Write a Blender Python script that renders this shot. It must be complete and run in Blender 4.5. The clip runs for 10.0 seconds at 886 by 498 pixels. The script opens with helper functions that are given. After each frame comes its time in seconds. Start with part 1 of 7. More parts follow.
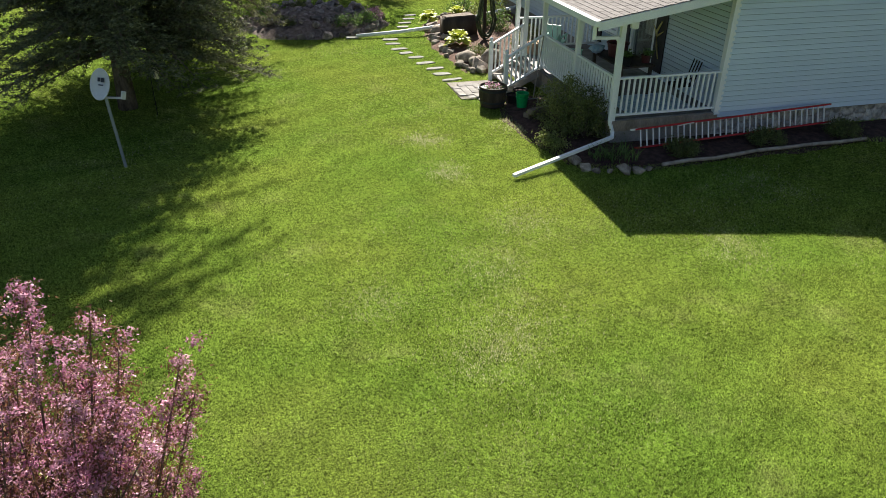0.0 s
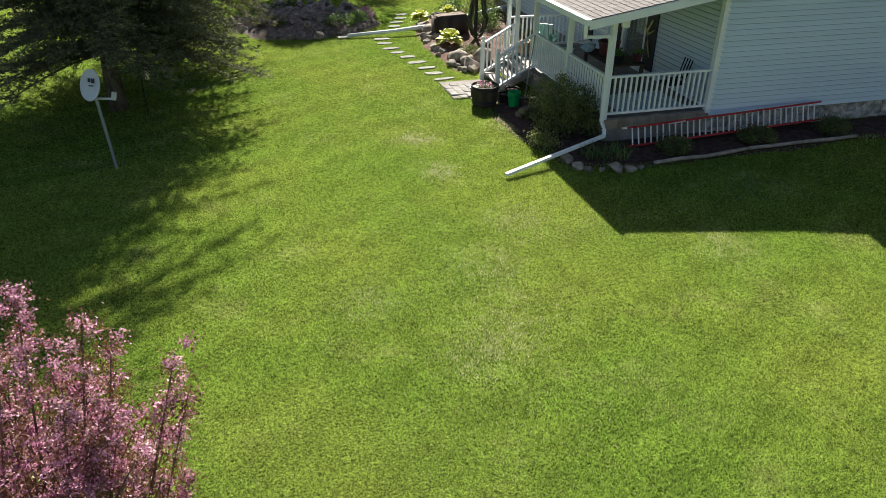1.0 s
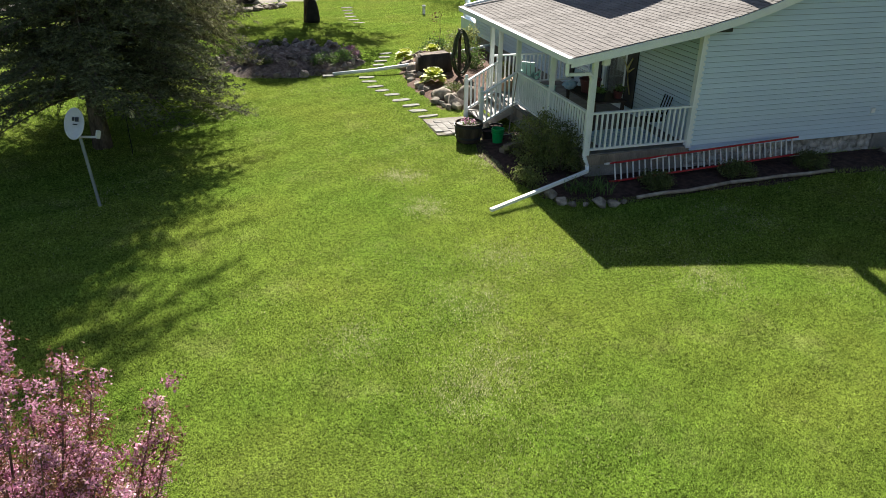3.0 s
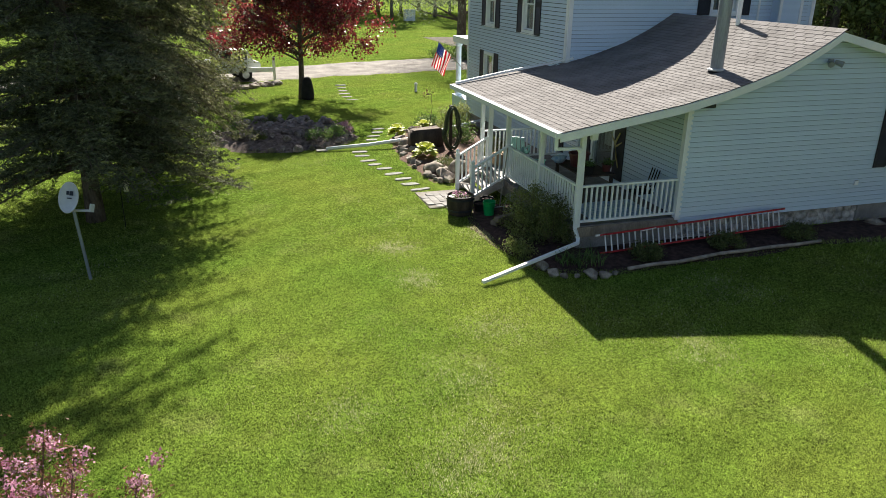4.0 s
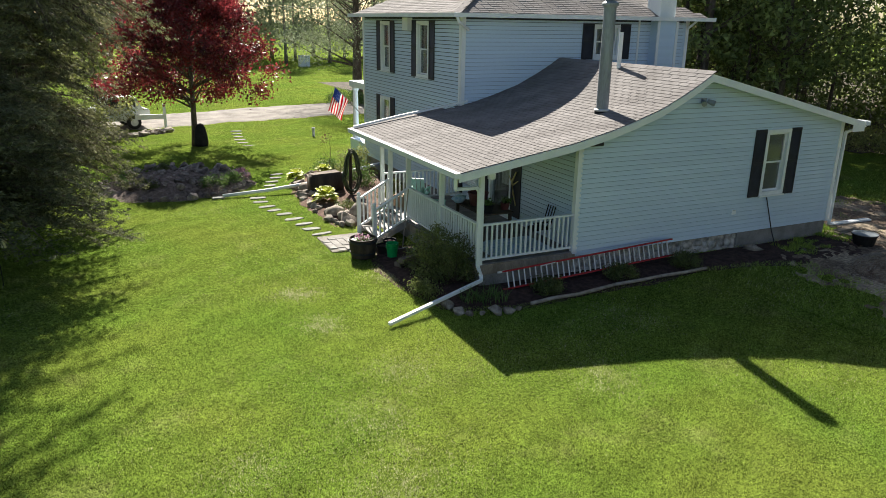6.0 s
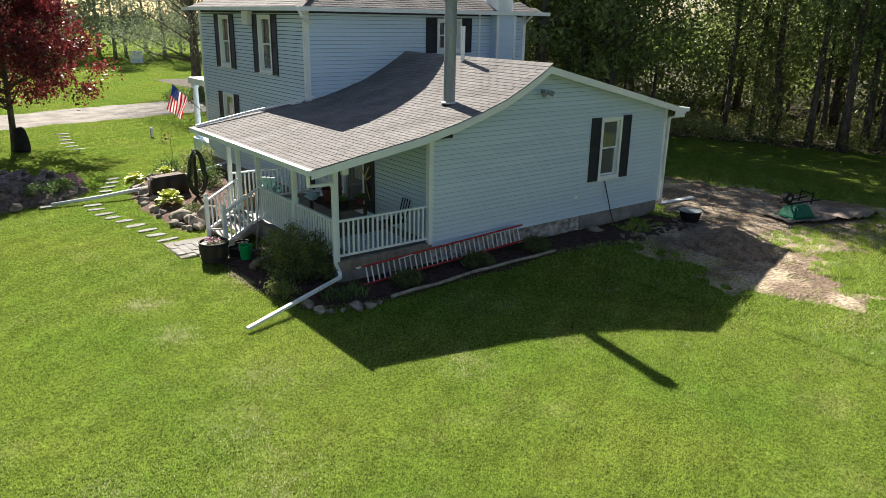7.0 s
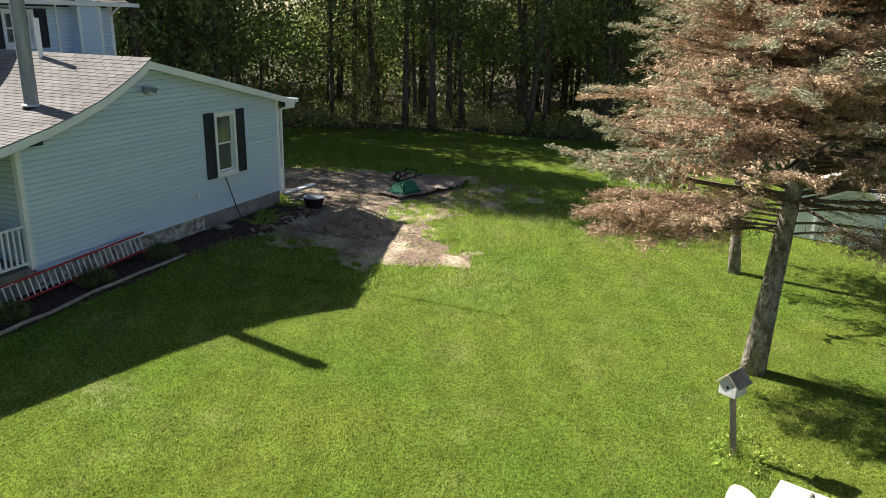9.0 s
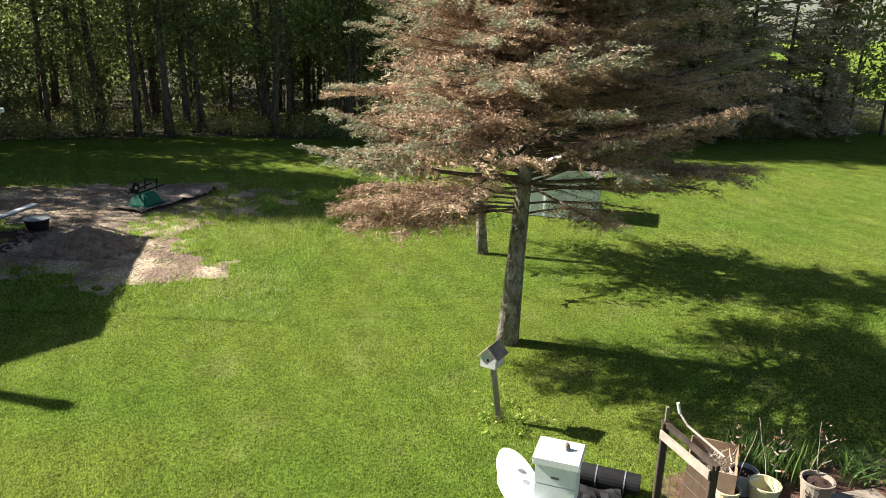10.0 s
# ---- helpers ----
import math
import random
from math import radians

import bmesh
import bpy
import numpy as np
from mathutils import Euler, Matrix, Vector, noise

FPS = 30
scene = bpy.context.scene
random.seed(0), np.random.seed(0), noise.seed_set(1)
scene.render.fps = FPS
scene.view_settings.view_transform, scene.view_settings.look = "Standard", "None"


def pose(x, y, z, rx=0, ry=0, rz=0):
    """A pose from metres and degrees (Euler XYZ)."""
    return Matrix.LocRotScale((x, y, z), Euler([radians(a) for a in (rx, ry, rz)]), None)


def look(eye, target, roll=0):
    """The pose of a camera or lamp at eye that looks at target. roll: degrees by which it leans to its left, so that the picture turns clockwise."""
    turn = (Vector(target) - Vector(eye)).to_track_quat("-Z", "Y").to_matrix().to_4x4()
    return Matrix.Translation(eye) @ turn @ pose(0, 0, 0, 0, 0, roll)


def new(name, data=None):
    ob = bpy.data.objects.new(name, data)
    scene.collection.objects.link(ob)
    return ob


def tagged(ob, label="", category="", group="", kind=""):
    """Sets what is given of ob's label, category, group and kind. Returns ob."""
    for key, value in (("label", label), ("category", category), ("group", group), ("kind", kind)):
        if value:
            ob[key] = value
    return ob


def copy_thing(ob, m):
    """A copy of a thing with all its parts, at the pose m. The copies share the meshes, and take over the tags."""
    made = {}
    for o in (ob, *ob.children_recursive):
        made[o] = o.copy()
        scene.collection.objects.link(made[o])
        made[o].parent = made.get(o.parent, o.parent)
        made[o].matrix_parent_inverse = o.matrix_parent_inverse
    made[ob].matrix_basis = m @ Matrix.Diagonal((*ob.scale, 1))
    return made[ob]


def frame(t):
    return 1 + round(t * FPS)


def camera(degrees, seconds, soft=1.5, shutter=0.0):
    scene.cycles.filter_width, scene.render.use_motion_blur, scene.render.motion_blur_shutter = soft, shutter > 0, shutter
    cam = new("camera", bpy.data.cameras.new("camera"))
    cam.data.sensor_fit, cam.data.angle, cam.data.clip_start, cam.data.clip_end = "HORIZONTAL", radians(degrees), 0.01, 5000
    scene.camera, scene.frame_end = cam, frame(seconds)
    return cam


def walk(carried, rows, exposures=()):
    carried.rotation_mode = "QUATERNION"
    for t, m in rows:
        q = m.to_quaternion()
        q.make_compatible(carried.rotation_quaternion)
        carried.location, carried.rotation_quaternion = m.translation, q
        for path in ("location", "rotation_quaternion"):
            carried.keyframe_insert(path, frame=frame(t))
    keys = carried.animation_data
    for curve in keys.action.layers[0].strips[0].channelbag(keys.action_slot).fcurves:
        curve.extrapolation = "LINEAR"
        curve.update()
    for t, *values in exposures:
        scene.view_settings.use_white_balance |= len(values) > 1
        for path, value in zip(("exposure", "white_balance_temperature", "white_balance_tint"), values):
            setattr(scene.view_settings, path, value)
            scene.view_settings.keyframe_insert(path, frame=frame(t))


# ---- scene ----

# ---------------------------------------------------------------- camera
H = 5.8
cam = camera(63.2, 10.0, soft=0.6)
PATH = [(0.0, -14.72, -29.45, -0.6), (0.5, -15.06, -29.45, -0.53), (1.0, -15.39, -29.49, -0.56), (1.5, -15.68, -29.62, -0.62),
        (2.0, -15.99, -29.12, -0.69), (2.2, -16.14, -28.9, -0.69), (3.3, -16.81, -25.16, -0.71), (3.5, -16.94, -24.0, -0.73),
        (4.0, -17.29, -20.92, -0.75), (4.5, -17.58, -18.12, -0.79), (5.0, -17.88, -17.53, -0.84), (5.5, -18.4, -17.52, -0.93),
        (5.7, -20.5, -17.55, -0.94), (5.8, -22.09, -17.55, -0.93), (6.0, -25.32, -17.5, -0.85), (6.2, -28.9, -17.56, -0.87),
        (7.3, -39.89, -17.81, -0.96), (7.5, -42.37, -17.86, -0.99), (8.0, -50.13, -17.85, -1.17), (8.5, -58.57, -17.82, -1.33),
        (9.0, -67.0, -17.65, -1.41), (9.5, -76.47, -17.39, -1.5), (10.0, -86.89, -17.24, -1.35)]
walk(cam, [(t, pose(0, 0, H, 90 + p, r, w)) for t, w, p, r in PATH])

# ---------------------------------------------------------------- light
SUN = Vector((0.275, 1.32, 1.0)).normalized()
world = bpy.data.worlds.new("sky")
scene.world = world
world.use_nodes = True
wn = world.node_tree
sky = wn.nodes.new("ShaderNodeTexSky")
sky.sky_type = "NISHITA"
sky.sun_disc = False
sky.sun_elevation = math.asin(SUN.z)
sky.sun_rotation = math.atan2(SUN.x, SUN.y)
wn.links.new(sky.outputs[0], wn.nodes["Background"].inputs[0])
wn.nodes["Background"].inputs[1].default_value = 0.042
sun = new("sun", bpy.data.lights.new("sun", "SUN"))
sun.data.energy = 5.0
sun.data.angle = radians(0.55)
sun.data.color = (1.0, 0.94, 0.83)
sun.matrix_world = look(SUN * 60, (0, 0, 0))
scene.view_settings.exposure = 1.55


# ---------------------------------------------------------------- materials
def mat(name, c1, c2, scale=4.0, rough=0.75, metal=0.0, bump=0.25, fine=12.0, vary=0.25, trans=0.0, spec=0.3, island=0.0,
        each=0.0, thresh=None, dist=0.01, stretch=None):
    m = bpy.data.materials.new(name)
    m.use_nodes = True
    t = m.node_tree
    n, l = t.nodes, t.links
    p = n["Principled BSDF"]
    co = n.new("ShaderNodeTexCoord")
    src = co.outputs["Object"]
    if stretch:
        mp = n.new("ShaderNodeMapping")
        mp.inputs["Scale"].default_value = stretch
        l.new(src, mp.inputs[0])
        src = mp.outputs[0]
    a, b = n.new("ShaderNodeTexNoise"), n.new("ShaderNodeTexNoise")
    for q, sc, de in ((a, scale, 5.0), (b, scale * fine, 3.0)):
        q.inputs["Scale"].default_value = sc
        q.inputs["Detail"].default_value = de
        l.new(src, q.inputs["Vector"])
    ramp = n.new("ShaderNodeMapRange")
    lo, hi = thresh or (0.35, 0.65)
    ramp.inputs[1].default_value, ramp.inputs[2].default_value = lo, hi
    l.new(a.outputs[0], ramp.inputs[0])
    mix = n.new("ShaderNodeMix")
    mix.data_type = "RGBA"
    mix.inputs[6].default_value, mix.inputs[7].default_value = (*c1, 1), (*c2, 1)
    l.new(ramp.outputs[0], mix.inputs[0])
    hsv = n.new("ShaderNodeHueSaturation")
    l.new(mix.outputs[2], hsv.inputs["Color"])
    val = n.new("ShaderNodeMapRange")
    val.inputs[1].default_value, val.inputs[2].default_value = 0.25, 0.75
    val.inputs[3].default_value, val.inputs[4].default_value = 1 - vary, 1 + vary
    l.new(b.outputs[0], val.inputs[0])
    out = val.outputs[0]
    for amount, node, sock in ((island, "ShaderNodeNewGeometry", "Random Per Island"), (each, "ShaderNodeObjectInfo", "Random")):
        if amount:
            r = n.new(node)
            mr = n.new("ShaderNodeMapRange")
            mr.inputs[3].default_value, mr.inputs[4].default_value = 1 - amount, 1 + amount
            l.new(r.outputs[sock], mr.inputs[0])
            mu = n.new("ShaderNodeMath")
            mu.operation = "MULTIPLY"
            l.new(out, mu.inputs[0])
            l.new(mr.outputs[0], mu.inputs[1])
            out = mu.outputs[0]
    l.new(out, hsv.inputs["Value"])
    l.new(hsv.outputs[0], p.inputs["Base Color"])
    p.inputs["Roughness"].default_value = rough
    p.inputs["Metallic"].default_value = metal
    p.inputs["Specular IOR Level"].default_value = spec
    if bump:
        bp = n.new("ShaderNodeBump")
        bp.inputs["Strength"].default_value = bump
        bp.inputs["Distance"].default_value = dist
        l.new(b.outputs[0], bp.inputs["Height"])
        l.new(bp.outputs[0], p.inputs["Normal"])
    if trans:
        tr = n.new("ShaderNodeBsdfTranslucent")
        l.new(hsv.outputs[0], tr.inputs[0])
        ms = n.new("ShaderNodeMixShader")
        ms.inputs[0].default_value = trans
        l.new(p.outputs[0], ms.inputs[1])
        l.new(tr.outputs[0], ms.inputs[2])
        l.new(ms.outputs[0], n["Material Output"].inputs[0])
    return m


def glass_mat():
    m = bpy.data.materials.new("window_glass")
    m.use_nodes = True
    p = m.node_tree.nodes["Principled BSDF"]
    p.inputs["Base Color"].default_value = (0.8, 0.85, 0.85, 1)
    p.inputs["Roughness"].default_value = 0.02
    p.inputs["Transmission Weight"].default_value = 0.9
    p.inputs["IOR"].default_value = 1.45
    return m


def lawn_mat(name, green, lush, straw, gaps, trans=0.0, island=0.0, rough=0.6, spec=0.3):
    """Turf: lush and tired areas, straw-coloured thin spots, faint mowing swaths, and fine grain whose dark gaps paint
    the shade between the blades.
    """
    m = bpy.data.materials.new(name)
    m.use_nodes = True
    t = m.node_tree
    n, l = t.nodes, t.links
    p = n["Principled BSDF"]
    co = n.new("ShaderNodeTexCoord").outputs["Object"]

    def field(scale, detail, lo, hi, a, b, roughness=0.55):
        q = n.new("ShaderNodeTexNoise")
        q.inputs["Scale"].default_value, q.inputs["Detail"].default_value, q.inputs["Roughness"].default_value = scale, detail, roughness
        l.new(co, q.inputs["Vector"])
        r = n.new("ShaderNodeMapRange")
        for i, v in enumerate((lo, hi, a, b)):
            r.inputs[i + 1].default_value = v
        l.new(q.outputs[0], r.inputs[0])
        return r.outputs[0]

    def blend(f, c1, c2):
        x = n.new("ShaderNodeMix")
        x.data_type = "RGBA"
        l.new(f, x.inputs[0])
        for sock, c in ((6, c1), (7, c2)):
            if isinstance(c, tuple):
                x.inputs[sock].default_value = (*c, 1)
            else:
                l.new(c, x.inputs[sock])
        return x.outputs[2]

    def times(x, y):
        q = n.new("ShaderNodeMath")
        q.operation = "MULTIPLY"
        l.new(x, q.inputs[0])
        l.new(y, q.inputs[1])
        return q.outputs[0]

    col = blend(field(0.28, 3, 0.36, 0.64, 0, 1), lush, green)
    col = blend(field(0.75, 4, 0.55, 0.75, 0, 0.5, 0.65), col, straw)
    val = field(1.9, 4, 0.3, 0.7, 0.8, 1.18, 0.7)
    wave = n.new("ShaderNodeTexWave")
    wave.inputs["Scale"].default_value, wave.inputs["Distortion"].default_value, wave.inputs["Detail Scale"].default_value = 0.3, 1.2, 0.25
    mp = n.new("ShaderNodeMapping")
    mp.inputs["Rotation"].default_value = (0, 0, radians(62))
    l.new(co, mp.inputs[0])
    l.new(mp.outputs[0], wave.inputs["Vector"])
    swath = n.new("ShaderNodeMapRange")
    swath.inputs[3].default_value, swath.inputs[4].default_value = 0.95, 1.06
    l.new(wave.outputs["Fac"], swath.inputs[0])
    val = times(val, swath.outputs[0])
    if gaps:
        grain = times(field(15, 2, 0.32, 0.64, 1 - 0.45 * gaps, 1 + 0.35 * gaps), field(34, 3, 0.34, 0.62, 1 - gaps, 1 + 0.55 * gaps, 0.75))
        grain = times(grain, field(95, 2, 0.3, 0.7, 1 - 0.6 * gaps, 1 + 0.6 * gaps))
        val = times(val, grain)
        bp = n.new("ShaderNodeBump")
        bp.inputs["Strength"].default_value, bp.inputs["Distance"].default_value = 0.9, 0.03
        l.new(grain, bp.inputs["Height"])
        l.new(bp.outputs[0], p.inputs["Normal"])
    if island:
        r = n.new("ShaderNodeMapRange")
        r.inputs[3].default_value, r.inputs[4].default_value = 1 - island, 1 + island
        l.new(n.new("ShaderNodeNewGeometry").outputs["Random Per Island"], r.inputs[0])
        val = times(val, r.outputs[0])
    hsv = n.new("ShaderNodeHueSaturation")
    l.new(col, hsv.inputs["Color"])
    l.new(val, hsv.inputs["Value"])
    l.new(hsv.outputs[0], p.inputs["Base Color"])
    p.inputs["Roughness"].default_value, p.inputs["Specular IOR Level"].default_value = rough, spec
    if trans:
        tr = n.new("ShaderNodeBsdfTranslucent")
        l.new(hsv.outputs[0], tr.inputs[0])
        ms = n.new("ShaderNodeMixShader")
        ms.inputs[0].default_value = trans
        l.new(p.outputs[0], ms.inputs[1])
        l.new(tr.outputs[0], ms.inputs[2])
        l.new(ms.outputs[0], n["Material Output"].inputs[0])
    return m


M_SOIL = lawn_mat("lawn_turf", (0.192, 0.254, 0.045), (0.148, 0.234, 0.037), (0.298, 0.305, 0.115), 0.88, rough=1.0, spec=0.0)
M_BLADE = lawn_mat("grass_blade", (0.318, 0.402, 0.074), (0.248, 0.378, 0.06), (0.445, 0.455, 0.18), 0.0, trans=0.42, island=0.55, rough=0.45, spec=0.35)
M_THATCH = mat("dry_grass_blade", (0.4, 0.39, 0.22), (0.6, 0.57, 0.37), scale=0.8, rough=0.5, bump=0, vary=0.2, trans=0.45, island=0.4, spec=0.4)
M_PAVER = mat("old_paver", (0.2, 0.19, 0.178), (0.31, 0.295, 0.275), scale=6, rough=0.9, bump=0.4, vary=0.25, each=0.2)
M_SIDING = mat("blue_grey_vinyl", (0.5, 0.625, 0.77), (0.54, 0.665, 0.8), scale=1.5, rough=0.36, bump=0.08, fine=40, vary=0.06, each=0.035, dist=0.003, stretch=(0.3, 0.3, 3), spec=0.55)
M_WHITE = mat("white_paint", (0.72, 0.755, 0.775), (0.8, 0.825, 0.835), scale=2, rough=0.5, bump=0.05, fine=20, vary=0.06, dist=0.003)
M_SHUTTER = mat("dark_shutter", (0.018, 0.02, 0.028), (0.03, 0.032, 0.042), scale=3, rough=0.5, bump=0.05, vary=0.1)
M_SHINGLE = mat("asphalt_shingle", (0.163, 0.15, 0.145), (0.222, 0.207, 0.201), scale=1.2, rough=0.95, bump=0.5, fine=60, vary=0.25, each=0.1, island=0.1, spec=0.15)
M_ROOFBASE = mat("roof_felt", (0.13, 0.112, 0.105), (0.19, 0.165, 0.155), scale=1.2, rough=0.95, bump=0.5, fine=60, spec=0.1)
M_STEEL = mat("galvanised_steel", (0.21, 0.235, 0.26), (0.3, 0.33, 0.36), scale=3, rough=0.5, metal=0.3, bump=0.05, vary=0.15, stretch=(1, 1, 0.2))
M_CONC = mat("concrete_block", (0.2, 0.195, 0.185), (0.3, 0.29, 0.275), scale=3, rough=0.95, bump=0.4, vary=0.2)
M_STONEWALL = mat("field_stone_wall", (0.26, 0.25, 0.23), (0.58, 0.56, 0.53), scale=5, rough=0.95, bump=0.6, vary=0.3)
M_STONE = mat("garden_stone", (0.15, 0.125, 0.1), (0.34, 0.3, 0.25), scale=5, rough=0.9, bump=0.8, vary=0.35, each=0.3)
M_DKSTONE = mat("dark_garden_stone", (0.14, 0.112, 0.097), (0.35, 0.29, 0.26), scale=5, rough=0.9, bump=0.8, vary=0.4, each=0.45)
M_SLAB = mat("stepping_stone", (0.14, 0.14, 0.125), (0.27, 0.265, 0.245), scale=6, rough=0.9, bump=0.4, vary=0.25, each=0.2)
M_MULCH = mat("bark_mulch", (0.075, 0.04, 0.028), (0.16, 0.09, 0.065), scale=8, rough=0.95, bump=1.0, fine=8, vary=0.45, dist=0.03)
M_BEDSOIL = mat("dark_bed_soil", (0.035, 0.019, 0.016), (0.088, 0.05, 0.042), scale=8, rough=0.95, bump=1.0, fine=8, vary=0.4, dist=0.03)
M_DIRT = mat("bare_dirt", (0.18, 0.128, 0.09), (0.45, 0.365, 0.262), scale=0.9, rough=0.95, bump=1.0, fine=16, vary=0.55, dist=0.07, thresh=(0.43, 0.66))
M_GRAVEL = mat("gravel_drive", (0.14, 0.122, 0.108), (0.25, 0.225, 0.2), scale=1.0, rough=0.95, bump=0.8, fine=40, vary=0.35, dist=0.03)
M_BARK = mat("tree_bark", (0.06, 0.045, 0.035), (0.15, 0.12, 0.095), scale=6, rough=0.95, bump=1.0, fine=5, vary=0.35, dist=0.03, stretch=(1, 1, 0.35))
M_GREYBARK = mat("grey_bark", (0.11, 0.092, 0.08), (0.36, 0.315, 0.275), scale=9, rough=0.95, bump=1.0, fine=4, vary=0.45, dist=0.05, stretch=(1, 1, 0.6))
M_TWIG = mat("dry_twig", (0.09, 0.065, 0.05), (0.17, 0.13, 0.105), scale=6, rough=0.9, bump=0.3)
M_SPRUCE = mat("spruce_needle", (0.085, 0.095, 0.05), (0.19, 0.2, 0.105), scale=1.6, rough=0.7, bump=0, vary=0.3, trans=0.3, island=0.6, spec=0.2)
M_NORWAY = mat("norway_needle", (0.1, 0.105, 0.055), (0.26, 0.255, 0.13), scale=0.9, rough=0.75, bump=0, vary=0.3, trans=0.22, island=0.6, spec=0.15)
M_BROWNN = mat("dead_needle", (0.32, 0.215, 0.14), (0.5, 0.37, 0.255), scale=1.2, rough=0.8, bump=0, vary=0.25, trans=0.22, island=0.55)
M_BLUEN = mat("blue_spruce_needle", (0.24, 0.235, 0.15), (0.37, 0.36, 0.24), scale=2, rough=0.7, bump=0, vary=0.2, trans=0.2, island=0.4)
M_LEAF = mat("woodland_leaf", (0.11, 0.15, 0.045), (0.25, 0.3, 0.095), scale=0.5, rough=0.5, bump=0, vary=0.25, trans=0.45, island=0.5)
M_PALELEAF = mat("young_leaf", (0.16, 0.2, 0.05), (0.3, 0.31, 0.12), scale=0.6, rough=0.6, bump=0, vary=0.25, trans=0.4, island=0.35)
# pale spring leaf with distance haze mixed into its colour
M_FARLEAF = mat("hazed_spring_leaf", (0.18, 0.22, 0.125), (0.31, 0.345, 0.21), scale=0.3, rough=0.7, bump=0, vary=0.2, trans=0.28, island=0.35)
M_MAPLE = mat("red_maple_leaf", (0.07, 0.011, 0.014), (0.26, 0.038, 0.043), scale=1.0, rough=0.4, bump=0, vary=0.25, trans=0.42, island=0.5)
M_PETAL = mat("pink_blossom", (0.42, 0.15, 0.26), (0.7, 0.42, 0.54), scale=6, rough=0.6, bump=0, vary=0.2, trans=0.3, island=0.45)
M_BRONZE = mat("bronze_leaf", (0.11, 0.05, 0.03), (0.22, 0.12, 0.06), scale=6, rough=0.5, bump=0, vary=0.2, trans=0.3, island=0.4)
M_SHRUB = mat("shrub_leaf", (0.075, 0.1, 0.03), (0.15, 0.17, 0.055), scale=4, rough=0.5, bump=0, vary=0.25, trans=0.3, island=0.4)
M_GREENLEAF = mat("garden_leaf", (0.07, 0.13, 0.03), (0.13, 0.2, 0.05), scale=4, rough=0.5, bump=0, vary=0.25, trans=0.35, island=0.35)
M_HOSTA = mat("golden_hosta_leaf", (0.4, 0.46, 0.05), (0.55, 0.58, 0.09), scale=5, rough=0.5, bump=0, vary=0.15, trans=0.35, island=0.2)
M_RED = mat("red_fibreglass", (0.32, 0.014, 0.022), (0.4, 0.022, 0.028), scale=3, rough=0.5, bump=0, vary=0.12)
M_ALU = mat("aluminium", (0.6, 0.6, 0.6), (0.72, 0.72, 0.72), scale=4, rough=0.4, metal=0.2, bump=0, vary=0.08)
M_WOOD = mat("weathered_wood", (0.19, 0.155, 0.12), (0.33, 0.28, 0.225), scale=5, rough=0.9, bump=0.5, vary=0.25, stretch=(1, 1, 0.2))
M_DECK = mat("deck_boards", (0.3, 0.27, 0.24), (0.42, 0.39, 0.36), scale=4, rough=0.85, bump=0.3, vary=0.15)
# darker copy of the deck boards: the porch shade is in the colour
M_PORCHFLOOR = mat("shaded_porch_boards", (0.13, 0.125, 0.122), (0.2, 0.19, 0.185), scale=4, rough=0.7, bump=0.3, vary=0.2, each=0.1)
M_BARREL = mat("barrel_oak", (0.035, 0.026, 0.021), (0.075, 0.055, 0.042), scale=5, rough=0.8, bump=0.5, vary=0.25, stretch=(1, 1, 0.2))
M_BLACK = mat("black_plastic", (0.012, 0.012, 0.013), (0.022, 0.022, 0.023), scale=4, rough=0.75, bump=0.1, vary=0.1, spec=0.15)
M_GREENP = mat("green_plastic", (0.0, 0.27, 0.075), (0.0, 0.33, 0.1), scale=3, rough=0.4, bump=0, vary=0.05)
M_TEAL = mat("dark_green_paint", (0.005, 0.1, 0.06), (0.01, 0.14, 0.085), scale=3, rough=0.4, bump=0, vary=0.1)
M_TARP = mat("brown_tarp", (0.12, 0.09, 0.075), (0.22, 0.17, 0.145), scale=3, rough=0.45, bump=0.2, vary=0.25, spec=0.5)
M_HOSE = mat("green_hose", (0.035, 0.05, 0.025), (0.06, 0.075, 0.04), scale=4, rough=0.5, bump=0, vary=0.15)
M_LOG = mat("log_edging", (0.24, 0.2, 0.165), (0.38, 0.33, 0.28), scale=6, rough=0.9, bump=0.5, vary=0.25)
M_OLDLOG = mat("old_log", (0.11, 0.085, 0.07), (0.22, 0.18, 0.15), scale=6, rough=0.95, bump=0.7, vary=0.35)
M_DISH = mat("grey_dish", (0.5, 0.5, 0.5), (0.58, 0.58, 0.58), scale=3, rough=0.5, bump=0, vary=0.05)
M_CREAM = mat("cream_plastic", (0.5, 0.46, 0.28), (0.6, 0.56, 0.36), scale=3, rough=0.5, bump=0, vary=0.1)
M_CARD = mat("cardboard", (0.3, 0.2, 0.13), (0.36, 0.25, 0.165), scale=4, rough=0.9, bump=0.1, vary=0.1)
M_CURTAIN = mat("white_curtain", (0.6, 0.58, 0.54), (0.72, 0.7, 0.66), scale=6, rough=0.9, bump=0, vary=0.1, trans=0.2)
M_INSIDE = mat("room_dark", (0.1, 0.09, 0.08), (0.14, 0.13, 0.12), scale=2, rough=0.9, bump=0)
M_PALEWOOD = mat("pale_weathered_wood", (0.4, 0.4, 0.4), (0.56, 0.56, 0.56), scale=5, rough=0.9, bump=0.4, vary=0.2, stretch=(1, 1, 0.2))
M_DEADN = mat("dry_conifer_needle", (0.36, 0.3, 0.2), (0.55, 0.47, 0.33), scale=1.0, rough=0.8, bump=0, vary=0.25, trans=0.42, island=0.45)
